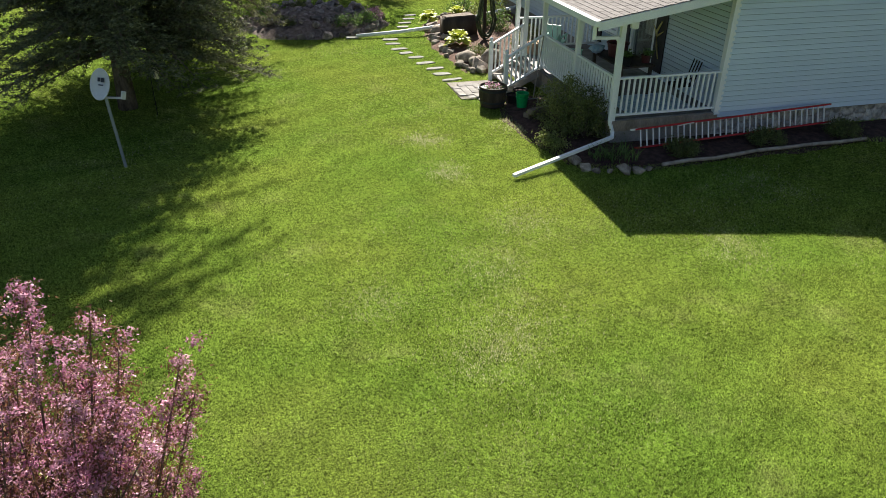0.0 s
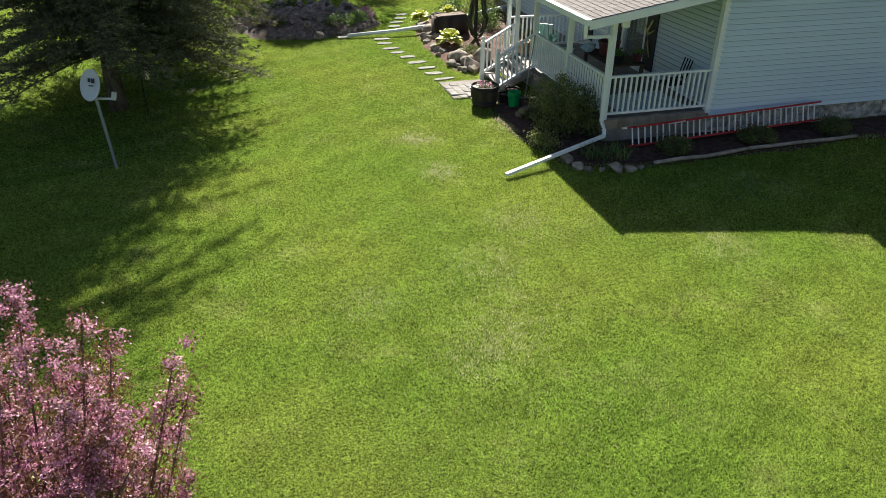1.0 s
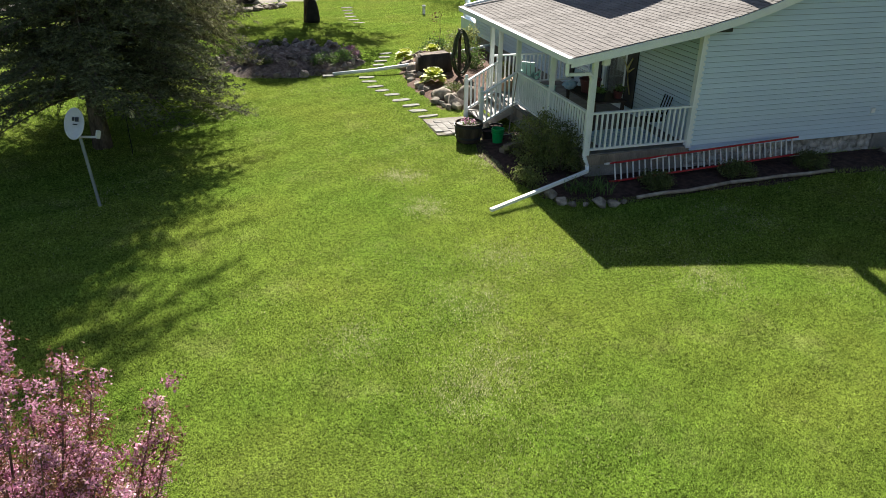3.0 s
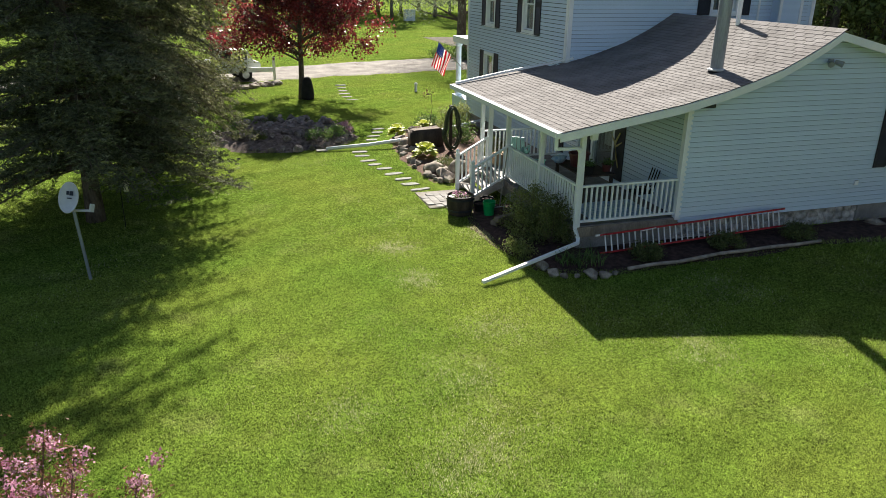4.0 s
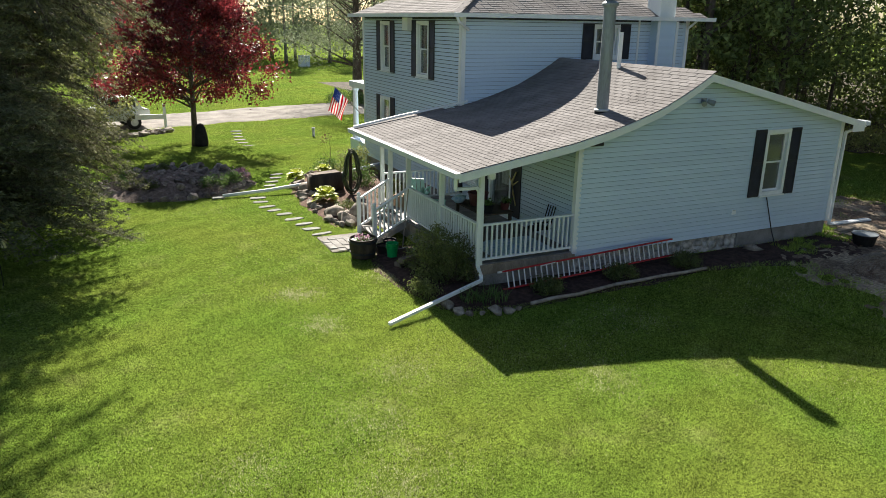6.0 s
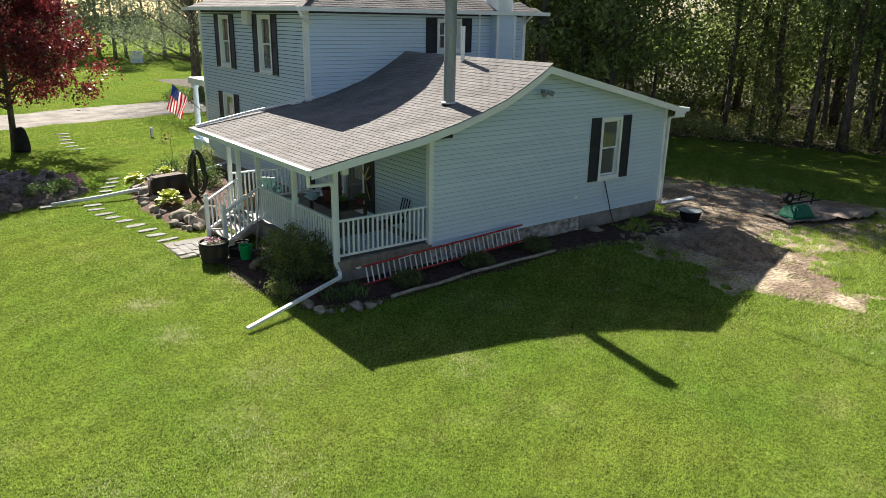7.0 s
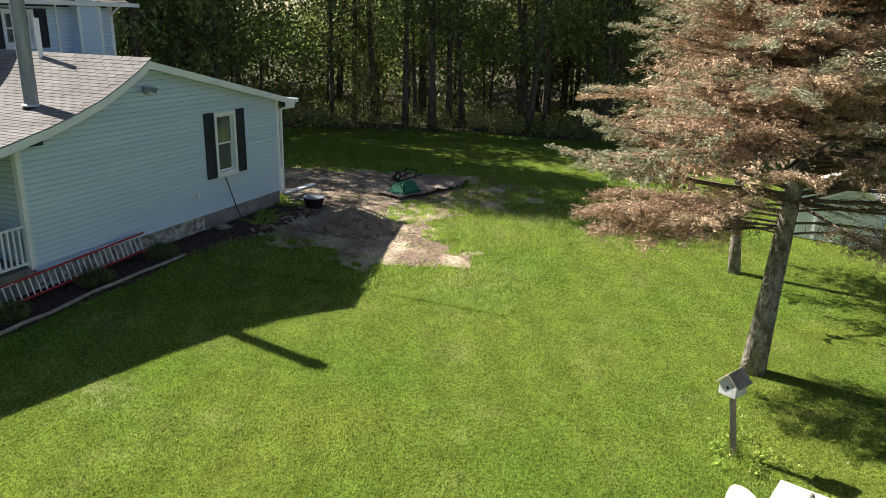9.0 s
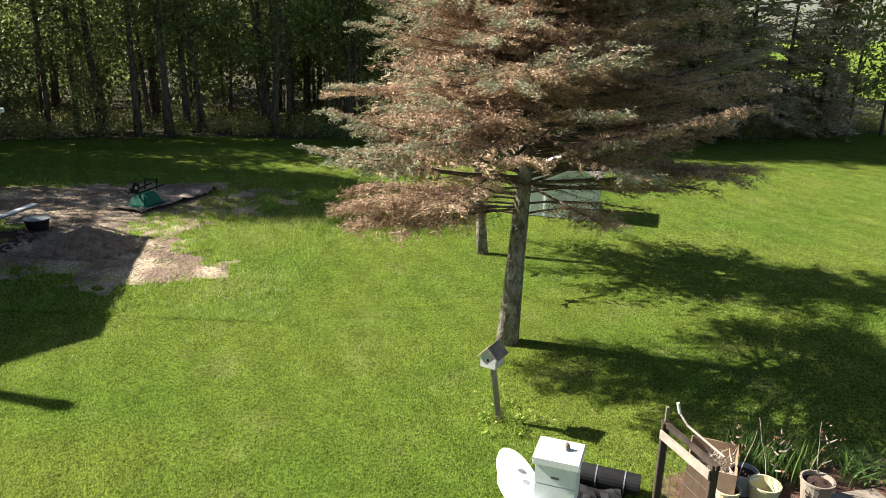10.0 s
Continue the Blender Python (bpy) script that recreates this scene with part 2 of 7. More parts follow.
# wall core coloured near black to draw the shade under each siding lap
M_LAPSHADE = mat("lap_shade_core", (0.04, 0.045, 0.055), (0.06, 0.065, 0.075), scale=3, rough=0.9, bump=0)
M_MOUND = mat("red_brown_soil", (0.11, 0.082, 0.07), (0.26, 0.2, 0.172), scale=7, rough=0.95, bump=1.0, fine=8, vary=0.45, dist=0.04)
M_HEAP = mat("dug_soil", (0.15, 0.1, 0.072), (0.34, 0.255, 0.185), scale=6, rough=0.95, bump=1.0, fine=6, vary=0.5, dist=0.05)
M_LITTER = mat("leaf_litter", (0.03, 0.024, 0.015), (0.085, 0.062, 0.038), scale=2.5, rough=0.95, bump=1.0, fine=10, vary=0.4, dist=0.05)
M_WIRE = mat("dark_wire", (0.05, 0.05, 0.05), (0.08, 0.08, 0.08), scale=4, rough=0.6, bump=0)
M_GLASS = glass_mat()


# ---------------------------------------------------------------- building blocks
class Geo:
    """Vertices and faces of one mesh."""

    def __init__(self):
        self.v, self.f = [], []

    def add(self, v, f):
        k = len(self.v)
        self.v += [tuple(p) for p in v]
        self.f += [[i + k for i in q] for q in f]
        return self

    def hexa(self, p):
        return self.add(p, [(0, 3, 2, 1), (4, 5, 6, 7), (0, 1, 5, 4), (1, 2, 6, 5), (2, 3, 7, 6), (3, 0, 4, 7)])

    def box(self, x0, y0, z0, x1, y1, z1):
        return self.hexa([(x0, y0, z0), (x1, y0, z0), (x1, y1, z0), (x0, y1, z0), (x0, y0, z1), (x1, y0, z1), (x1, y1, z1), (x0, y1, z1)])

    def beam(self, a, b, w, h, up=(0, 0, 1)):
        """A bar of section w by h from a to b."""
        a, b = Vector(a), Vector(b)
        d = (b - a).normalized()
        s = d.cross(Vector(up)).normalized() * (w / 2)
        u = s.cross(d).normalized() * (h / 2)
        return self.hexa([a - s - u, a + s - u, a + s + u, a - s + u, b - s - u, b + s - u, b + s + u, b - s + u])

    def tube(self, pts, rad, n=8, cap=True):
        pts = [Vector(p) for p in pts]
        rs = rad if isinstance(rad, (list, tuple)) else [rad] * len(pts)
        v, f = [], []
        ref = Vector((0, 0, 1))
        for i, p in enumerate(pts):
            d = (pts[min(i + 1, len(pts) - 1)] - pts[max(i - 1, 0)]).normalized()
            if abs(d.z) > 0.92:
                ref = Vector((1, 0, 0)) if i == 0 else ref
            s = d.cross(ref)
            if s.length < 1e-3:
                s = d.cross(Vector((1, 0, 0)))
            s.normalize()
            u = s.cross(d)
            for k in range(n):
                a = 2 * math.pi * k / n
                v.append(p + (s * math.cos(a) + u * math.sin(a)) * rs[i])
        for i in range(len(pts) - 1):
            for k in range(n):
                k2 = (k + 1) % n
                f.append((i * n + k, i * n + k2, (i + 1) * n + k2, (i + 1) * n + k))
        if cap:
            f += [tuple(range(n))[::-1], tuple(range((len(pts) - 1) * n, len(pts) * n))]
        return self.add(v, f)

    def lathe(self, prof, c=(0, 0, 0), n=20):
        """A turned body: profile rows (radius, height) round the axis at c."""
        v, f = [], []
        for r, z in prof:
            for k in range(n):
                a = 2 * math.pi * k / n
                v.append((c[0] + r * math.cos(a), c[1] + r * math.sin(a), c[2] + z))
        for i in range(len(prof) - 1):
            for k in range(n):
                k2 = (k + 1) % n
                f.append((i * n + k, i * n + k2, (i + 1) * n + k2, (i + 1) * n + k))
        f += [tuple(range(n))[::-1], tuple(range((len(prof) - 1) * n, len(prof) * n))]
        return self.add(v, f)

    def rock(self, c, r, seed, squash=0.7, n=2):
        bm = bmesh.new()
        bmesh.ops.create_icosphere(bm, subdivisions=n, radius=1)
        o = Vector((seed * 3.7, seed * 1.3, 0))
        v = []
        for p in bm.verts:
            q = p.co * (1 + 0.45 * noise.noise(p.co * 1.1 + o) + 0.12 * noise.noise(p.co * 3 + o))
            v.append((c[0] + q.x * r[0], c[1] + q.y * r[1], c[2] + q.z * r[2] * squash))
        f = [[p.index for p in q.verts] for q in bm.faces]
        bm.free()
        return self.add(v, f)

    def boulder(self, r, seed, n=18):
        """An angular stone: the hull of scattered points."""
        rg = random.Random(seed)
        bm = bmesh.new()
        for i in range(n):
            p = Vector((rg.gauss(0, 1), rg.gauss(0, 1), rg.gauss(0, 1))).normalized() * rg.uniform(0.78, 1.08)
            bm.verts.new((p.x * r[0], p.y * r[1], p.z * r[2]))
        bmesh.ops.convex_hull(bm, input=bm.verts)
        bmesh.ops.delete(bm, geom=[v for v in bm.verts if not v.link_faces], context="VERTS")
        bmesh.ops.bevel(bm, geom=bm.edges[:], offset=min(r) * 0.09, segments=1, affect="EDGES", clamp_overlap=True)
        bm.verts.index_update()
        self.add([v.co.copy() for v in bm.verts], [[v.index for v in f.verts] for f in bm.faces])
        bm.free()
        return self

    def mapped(self, fn):
        self.v = [tuple(fn(*p)) for p in self.v]
        return self

    def mesh(self, name, material, smooth=False, bevel=0.0, fix=True, weld=False):
        me = bpy.data.meshes.new(name)
        me.from_pydata(self.v, [], self.f)
        if fix or bevel:
            bm = bmesh.new()
            bm.from_mesh(me)
            if weld:
                bmesh.ops.remove_doubles(bm, verts=bm.verts, dist=0.0005)
            bmesh.ops.recalc_face_normals(bm, faces=bm.faces)
            if bevel:
                bmesh.ops.bevel(bm, geom=bm.edges[:], offset=bevel, segments=2, affect="EDGES", clamp_overlap=True)
            bm.to_mesh(me)
            bm.free()
        me.materials.append(material)
        if smooth:
            me.shade_smooth()
        return me


def part(name, geo, material, parent=None, label="", smooth=False, bevel=0.0):
    me = geo if isinstance(geo, bpy.types.Mesh) else geo.mesh(name, material, smooth, bevel)
    ob = new(name, me)
    if parent is not None:
        ob.parent = parent
    return tagged(ob, label) if label else ob


def thing(name, label, category, at=(0, 0, 0), group="", kind=""):
    ob = new(name)
    ob.location = at
    ob.empty_display_size = 0.2
    return tagged(ob, label, category, group, kind)


def cards(name, C, U, V, material):
    """Many small pointed leaves, a triangle each: centre C, half length U and half width V."""
    C, U, V = (np.asarray(q, dtype=np.float32) for q in (C, U, V))
    n = len(C)
    co = np.stack([C - U - V, C - U + V, C + U], axis=1).reshape(-1)
    me = bpy.data.meshes.new(name)
    me.vertices.add(3 * n)
    me.vertices.foreach_set("co", co)
    me.loops.add(3 * n)
    me.loops.foreach_set("vertex_index", np.arange(3 * n, dtype=np.int32))
    me.polygons.add(n)
    me.polygons.foreach_set("loop_start", np.arange(0, 3 * n, 3, dtype=np.int32))
    me.update(calc_edges=True)
    me.materials.append(material)
    return me


def unit(a):
    return a / np.maximum(np.linalg.norm(a, axis=-1, keepdims=True), 1e-6)


def scatter_leaves(rng, centres, spread, per, size, flat=0.0):
    """Leaves scattered round clump centres; spread is one radius or one for each clump."""
    centres = np.asarray(centres, float)
    sp = np.broadcast_to(np.asarray(spread, float), (len(centres),))
    C = np.repeat(centres, per, axis=0) + rng.normal(size=(len(centres) * per, 3)) * np.repeat(sp, per)[:, None] * np.array([1, 1, 0.75])
    U = unit(rng.normal(size=C.shape) * np.array([1, 1, 1 - flat]))
    V = unit(np.cross(U, rng.normal(size=C.shape)))
    s = size * rng.uniform(0.6, 1.25, (len(C), 1))
    return C, U * s, V * s * 0.6


def conifer(rng, h, r, z0, step, per, rise, droop, twig, card, hang=0.0, power=0.8, tip=0.2, thin=0.24, bunch=1, wild=0.4, profile=None, fine_to=7.2, tipshare=1.0, hollow=0.16):
    """Limbs and needle sprays of a conifer at the origin: limb geometry, and card arrays with a tip flag."""
    limbs = Geo()
    out = []
    z = z0
    while z < h - 0.3:
        fr = (z - z0) / (h - z0)
        for k in range(per):
            cd, bu = (card, bunch) if z < fine_to else (max(card * 1.9, 0.11), max(1, round(bunch * 0.6)))
            L = float(np.interp(z, *zip(*profile))) * rng.uniform(0.72, 1.08) if profile else r * (1 - fr) ** power * rng.uniform(0.6, 1.14) + 0.15
            az = rng.uniform(0, 2 * math.pi)
            # below 1, more pale tips go on sunward +y limbs, painting the sunlit side
            green = rng.uniform() < tipshare * (0.55 + 0.45 * math.sin(az)) if tipshare < 1 else True
            d = np.array([math.cos(az), math.sin(az), 0])
            side = np.array([-d[1], d[0], 0])
            zb = z + rng.uniform(-step / 2, step / 2)
            ri, dr = rise + wild * rng.uniform(-0.3, 0.3), droop * rng.uniform(0.7, 1.3)
            bend = rng.uniform(-0.12, 0.12)

            def at(s):
                s = np.asarray(s, float)[..., None]
                return np.array([0, 0, zb]) + d * L * s + side * L * bend * s * s + np.array([0, 0, 1.0]) * L * (ri * s - dr * s * s)
            limbs.tube([at(s) for s in (0, 0.35, 0.7, 0.97)], [0.012 + 0.009 * L, 0.008 + 0.0065 * L, 0.006 + 0.0035 * L, 0.004], n=4, cap=False)
            lo = hollow if z < z0 + 1.2 else 0.16
            m = max(3, int(L / twig * (1 if z < fine_to else 0.75)))
            s = np.repeat(np.minimum(1.0, lo + (1 - lo) * (np.arange(m) + rng.uniform(0, 0.8, m)) / m), 2)
            sg = np.tile((-1.0, 1.0), m)
            n = 2 * m
            P = at(s)
            tl = min(0.75, L * 0.34) * (1.15 - 0.75 * s) * rng.uniform(0.7, 1.2, n) + 0.08
            td = unit(d * rng.uniform(0.4, 0.9, (n, 1)) + side * (sg * rng.uniform(0.55, 1.0, n))[:, None] + np.array([0, 0, 1.0]) * rng.uniform(-0.25, 0.2, (n, 1)))
            q = np.maximum(1, np.round(tl / cd)).astype(int) * bu
            i = np.repeat(np.arange(n), q)
            f = rng.uniform(0.05, 1.0, len(i))
            nd = unit(td[i] + rng.normal(size=(len(i), 3)) * (0.5 if bu > 1 else 0.15))
            C = P[i] + td[i] * (tl[i] * f)[:, None] + rng.normal(size=(len(i), 3)) * 0.02
            C[:, 2] -= hang * cd * 0.8
            U = nd * cd * 0.85
            U[:, 2] -= hang * cd * rng.uniform(0.5, 1.5, len(i))
            V = np.cross(nd, np.array([0, 0, 1.0]))
            V[:, 2] += rng.normal(size=len(i)) * 0.9
            V = V * cd * thin + rng.normal(size=V.shape) * cd * 0.05
            out.append((C, U, V, (s[i] > 1 - tip) & (f > 0.3) & green))
        z += step * rng.uniform(0.8, 1.2)
    return (limbs, *(np.concatenate([o[k] for o in out]) for k in range(4)))


def grid_noise(x, y, cell, seed):
    """Smooth random values from 0 to 1 over the plan, for whole arrays."""
    g = np.random.default_rng(seed).uniform(0, 1, (257, 257))
    u, v = x / cell, y / cell
    i, j = np.floor(u).astype(int), np.floor(v).astype(int)
    a, b = u - i, v - j
    a, b = a * a * (3 - 2 * a), b * b * (3 - 2 * b)
    i0, i1, j0, j1 = i % 257, (i + 1) % 257, j % 257, (j + 1) % 257
    return (g[i0, j0] * (1 - a) + g[i1, j0] * a) * (1 - b) + (g[i0, j1] * (1 - a) + g[i1, j1] * a) * b


def trunk(h, r0, r1, lean=(0, 0), seed=1, n=10, z0=-0.1):
    pts = []
    rs = []
    for i in range(9):
        s = i / 8
        w = 0.12 * noise.noise(Vector((s * 3, seed * 2.3, 0)))
        pts.append((lean[0] * s + w * s, lean[1] * s - w * s, z0 + (h - z0) * s))
        rs.append((r0 * (1.2 if i == 0 else 1.0)) * (1 - s) + r1 * s)
    return Geo().tube(pts, rs, n=n), pts


# ---------------------------------------------------------------- ground
def inside(x, y, poly):
    c, j = False, len(poly) - 1
    for i in range(len(poly)):
        (xi, yi), (xj, yj) = poly[i], poly[j]
        if (yi > y) != (yj > y) and x < (xj - xi) * (y - yi) / (yj - yi) + xi:
            c = not c
        j = i
    return c


def edge_distance(x, y, poly):
    """Metres from a point to a polygon's outline, positive inside."""
    best = 1e9
    for i in range(len(poly)):
        (ax, ay), (bx, by) = poly[i], poly[(i + 1) % len(poly)]
        dx, dy = bx - ax, by - ay
        s = max(0, min(1, ((x - ax) * dx + (y - ay) * dy) / (dx * dx + dy * dy)))
        best = min(best, math.hypot(x - ax - s * dx, y - ay - s * dy))
    return best if inside(x, y, poly) else -best


def axis_steps(a, b, lo, hi, step):
    """Grid lines: fine between a and b, growing outwards to lo and hi."""
    out = list(np.arange(a, b, step)) + [b]
    s, p = step, b
    while p < hi:
        s *= 1.5
        p = min(hi, p + s)
        out.append(p)
    s, p = step, a
    while p > lo:
        s *= 1.5
        p = max(lo, p - s)
        out.insert(0, p)
    return out


def make_ground():
    xs, ys = axis_steps(-12, 45, -900, 900, 0.75), axis_steps(-12, 60, -900, 900, 0.75)
    v = [(x, y, 0.03 * noise.noise(Vector((x * 0.25, y * 0.25, 0))) - 0.02) for y in ys for x in xs]
    n = len(xs)
    f = [(j * n + i, j * n + i + 1, (j + 1) * n + i + 1, (j + 1) * n + i) for j in range(len(ys) - 1) for i in range(n - 1)]
    g = Geo().add(v, f)
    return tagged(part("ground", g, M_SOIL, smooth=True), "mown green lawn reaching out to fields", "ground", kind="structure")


def patch(name, poly, material, label, category, rise=0.05, ragged=0.5, bumpy=0.05, step=0.22, crown=0.0, kind="structure", freq=1.2):
    """A sheet with a ragged outline that lies a little proud of the ground, its rim dipping under it."""
    xs = np.arange(min(p[0] for p in poly) - 1, max(p[0] for p in poly) + 1, step)
    ys = np.arange(min(p[1] for p in poly) - 1, max(p[1] for p in poly) + 1, step)
    v = []
    for y in ys:
        for x in xs:
            d = edge_distance(x, y, poly) + ragged * (noise.fractal(Vector((x * freq, y * freq, 3.1)), 1.0, 2.0, 4) + 0.6 * noise.noise(Vector((x * 4.1, y * 4.1, 8.8))))
            k = max(-1, min(1, d / 0.35))
            z = rise * k + bumpy * noise.fractal(Vector((x * 2.2, y * 2.2, 0)), 1.0, 2.0, 4) * max(0, k) + crown * max(0, min(1, d / 1.6))
            v.append((x, y, z if k > -1 else -0.12))
    n = len(xs)
    f = []
    for j in range(len(ys) - 1):
        for i in range(n - 1):
            q = (j * n + i, j * n + i + 1, (j + 1) * n + i + 1, (j + 1) * n + i)
            if max(v[k][2] for k in q) > -0.1:
                f.append(q)
    used = sorted({k for q in f for k in q})
    new_index = {k: i for i, k in enumerate(used)}
    g = Geo().add([v[k] for k in used], [[new_index[k] for k in q] for q in f])
    return tagged(part(name, g, material, smooth=True), label, category, kind=kind)


make_ground()
DIRT = [(15.2, 8.8), (15.3, 7.2), (16.2, 6.2), (17.4, 7.4), (19.2, 8.5), (21.0, 7.9), (22.8, 6.8), (24.5, 6.8), (25.6, 9.6), (25.0, 13.8), (23.6, 16.9), (19.5, 16.2), (19.2, 13.2), (16.2, 12.6)]
MOUND = [(-0.2, 26.8), (0.6, 25.4), (2.1, 24.9), (3.8, 25.3), (4.9, 26.6), (4.7, 28.6), (3.2, 30.2), (1.2, 29.7), (0.0, 28.4)]
DRIVE = [(-40, 36.5), (3.8, 43.0), (7, 44.0), (15, 45.4), (40, 47), (40, 54.5), (17.3, 52.6), (9.2, 50.6), (5.2, 49.2), (-40, 43)]
FRONTBED = [(7.6, 12.35), (10.4, 12.55), (13.2, 12.6), (15.2, 12.3), (16.5, 11.7), (18.4, 11.4), (19.5, 12.3), (19.3, 13.5), (7.0, 13.6), (6.4, 13.0)]
SIDEBED = [(6.5, 12.7), (7.5, 12.5), (7.5, 17.2), (6.3, 17.3), (5.95, 16.0), (5.95, 14.6)]
GARDEN = [(6.1, 20.0), (7.4, 19.5), (10.0, 20.2), (10.0, 28.2), (7.6, 28.0), (6.3, 26.3), (5.9, 24.2), (5.8, 22.0)]
patch("dirt_patch", DIRT, M_DIRT, "bare sandy dirt patch beside the house", "dirt", rise=0.03, ragged=0.9, bumpy=0.04, freq=0.9, step=0.18)
patch("driveway", DRIVE, M_GRAVEL, "pale gravel driveway across the far lawn", "driveway", rise=0.04, ragged=0.4, bumpy=0.02, step=0.5)
patch("flower_bed", FRONTBED, M_BEDSOIL, "dark mulched flower bed along the house wall", "flower bed", rise=0.03, ragged=0.12, bumpy=0.035, step=0.12)
patch("shrub_bed", SIDEBED, M_BEDSOIL, "dark soil bed beside the porch", "flower bed", rise=0.05, ragged=0.12, bumpy=0.05, step=0.12)
patch("garden_bed", GARDEN, M_MULCH, "red-brown mulched garden bed by the porch steps", "flower bed", rise=0.08, ragged=0.15, bumpy=0.06, step=0.15, crown=0.1)
patch("mound_bed", MOUND, M_MOUND, "round raised flower bed of dark soil on the lawn", "flower bed", rise=0.1, ragged=0.2, bumpy=0.14, step=0.13, crown=0.25)

# ---------------------------------------------------------------- house
house = thing("house", "two-storey blue-grey sided farmhouse with low wing and porch", "house", (14.5, 20, 0))
HOUSE_OFF = Matrix.Translation((-14.5, -20, 0))


def hpart(name, geo, material, parent=None, label="", smooth=False, bevel=0.0):
    ob = part(name, geo, material, parent or house, label, smooth, bevel)
    if parent is None:
        ob.matrix_parent_inverse = HOUSE_OFF
    return ob


YG, YM, XL, XR, YB = 13.62, 20.0, 10.1, 18.95, 28.8
PROFILE = [(6.72, 2.76), (8.15, 3.0), (9.6, 3.24), (10.6, 3.47), (11.32, 3.68), (12.06, 3.93), (12.77, 4.27), (13.21, 4.51), (13.53, 4.71), (15.92, 4.15), (19.42, 3.32)]


def roof_z(x):
    return float(np.interp(x, [p[0] for p in PROFILE], [p[1] for p in PROFILE]))


def on_gable(u, w, v):
    return (u, YG - w, v)


def on_main(u, w, v):
    return (u, YM - w, v)


def on_left(u, w, v):
    return (XL - w, u, v)


def wall_cells(name, fn, u0, u1, v0, v1, holes, thick=0.2, top=None):
    """A wall of some thickness with openings cut through, as one mesh of butted blocks."""
    us = sorted({u0, u1, *(h[0] for h in holes), *(h[1] for h in holes)})
    g = Geo()
    for a, b in zip(us, us[1:]):
        cuts = sorted((h[2], h[3]) for h in holes if h[0] <= a and h[1] >= b)
        lo = v0
        for c, d in cuts + [(None, None)]:
            hi = c if c is not None else v1
            if c is None and top:
                n = max(1, int((b - a) / 0.35))
                for i in range(n):
                    p, q = a + (b - a) * i / n, a + (b - a) * (i + 1) / n
                    g.hexa([(p, -thick, lo), (q, -thick, lo), (q, 0, lo), (p, 0, lo), (p, -thick, top(p)), (q, -thick, top(q)), (q, 0, top(q)), (p, 0, top(p))])
            elif hi > lo:
                g.box(a, -thick, lo, b, 0, hi)
            lo = d
    return hpart(name, g.mapped(fn).mesh(name, M_LAPSHADE, weld=True), M_LAPSHADE)


def siding(fn, wall, v0, v1, lap, span, holes, gap=0.009):
    """Lapped boards on a wall: span(v) gives the ends of the board at height v; gap bares the dark core as a shade
    line.
    """
    v = v0
    while v < v1 - 0.02:
        t = min(v + lap, v1)
        a0, b0 = span(v)
        a1, b1 = span(t)
        mid = (v + t) / 2
        cuts = sorted((h[0], h[1]) for h in holes if h[2] < mid < h[3])
        lo0, lo1 = a0, a1
        runs = []
        for c, d in cuts:
            runs.append((lo0, c, lo1, c))
            lo0 = lo1 = d
        runs.append((lo0, b0, lo1, b1))
        for p, q, r, s in runs:
            if q - p > 0.03 or s - r > 0.03:
                e = t - gap
                g = Geo().hexa([(p, 0.001, v), (q, 0.001, v), (q, 0.036, v), (p, 0.036, v), (r, 0.001, e), (s, 0.001, e), (s, 0.022, e), (r, 0.022, e)])
                part("siding_board", g.mapped(fn), M_SIDING, wall).matrix_parent_inverse = Matrix.Identity(4)
        v = t


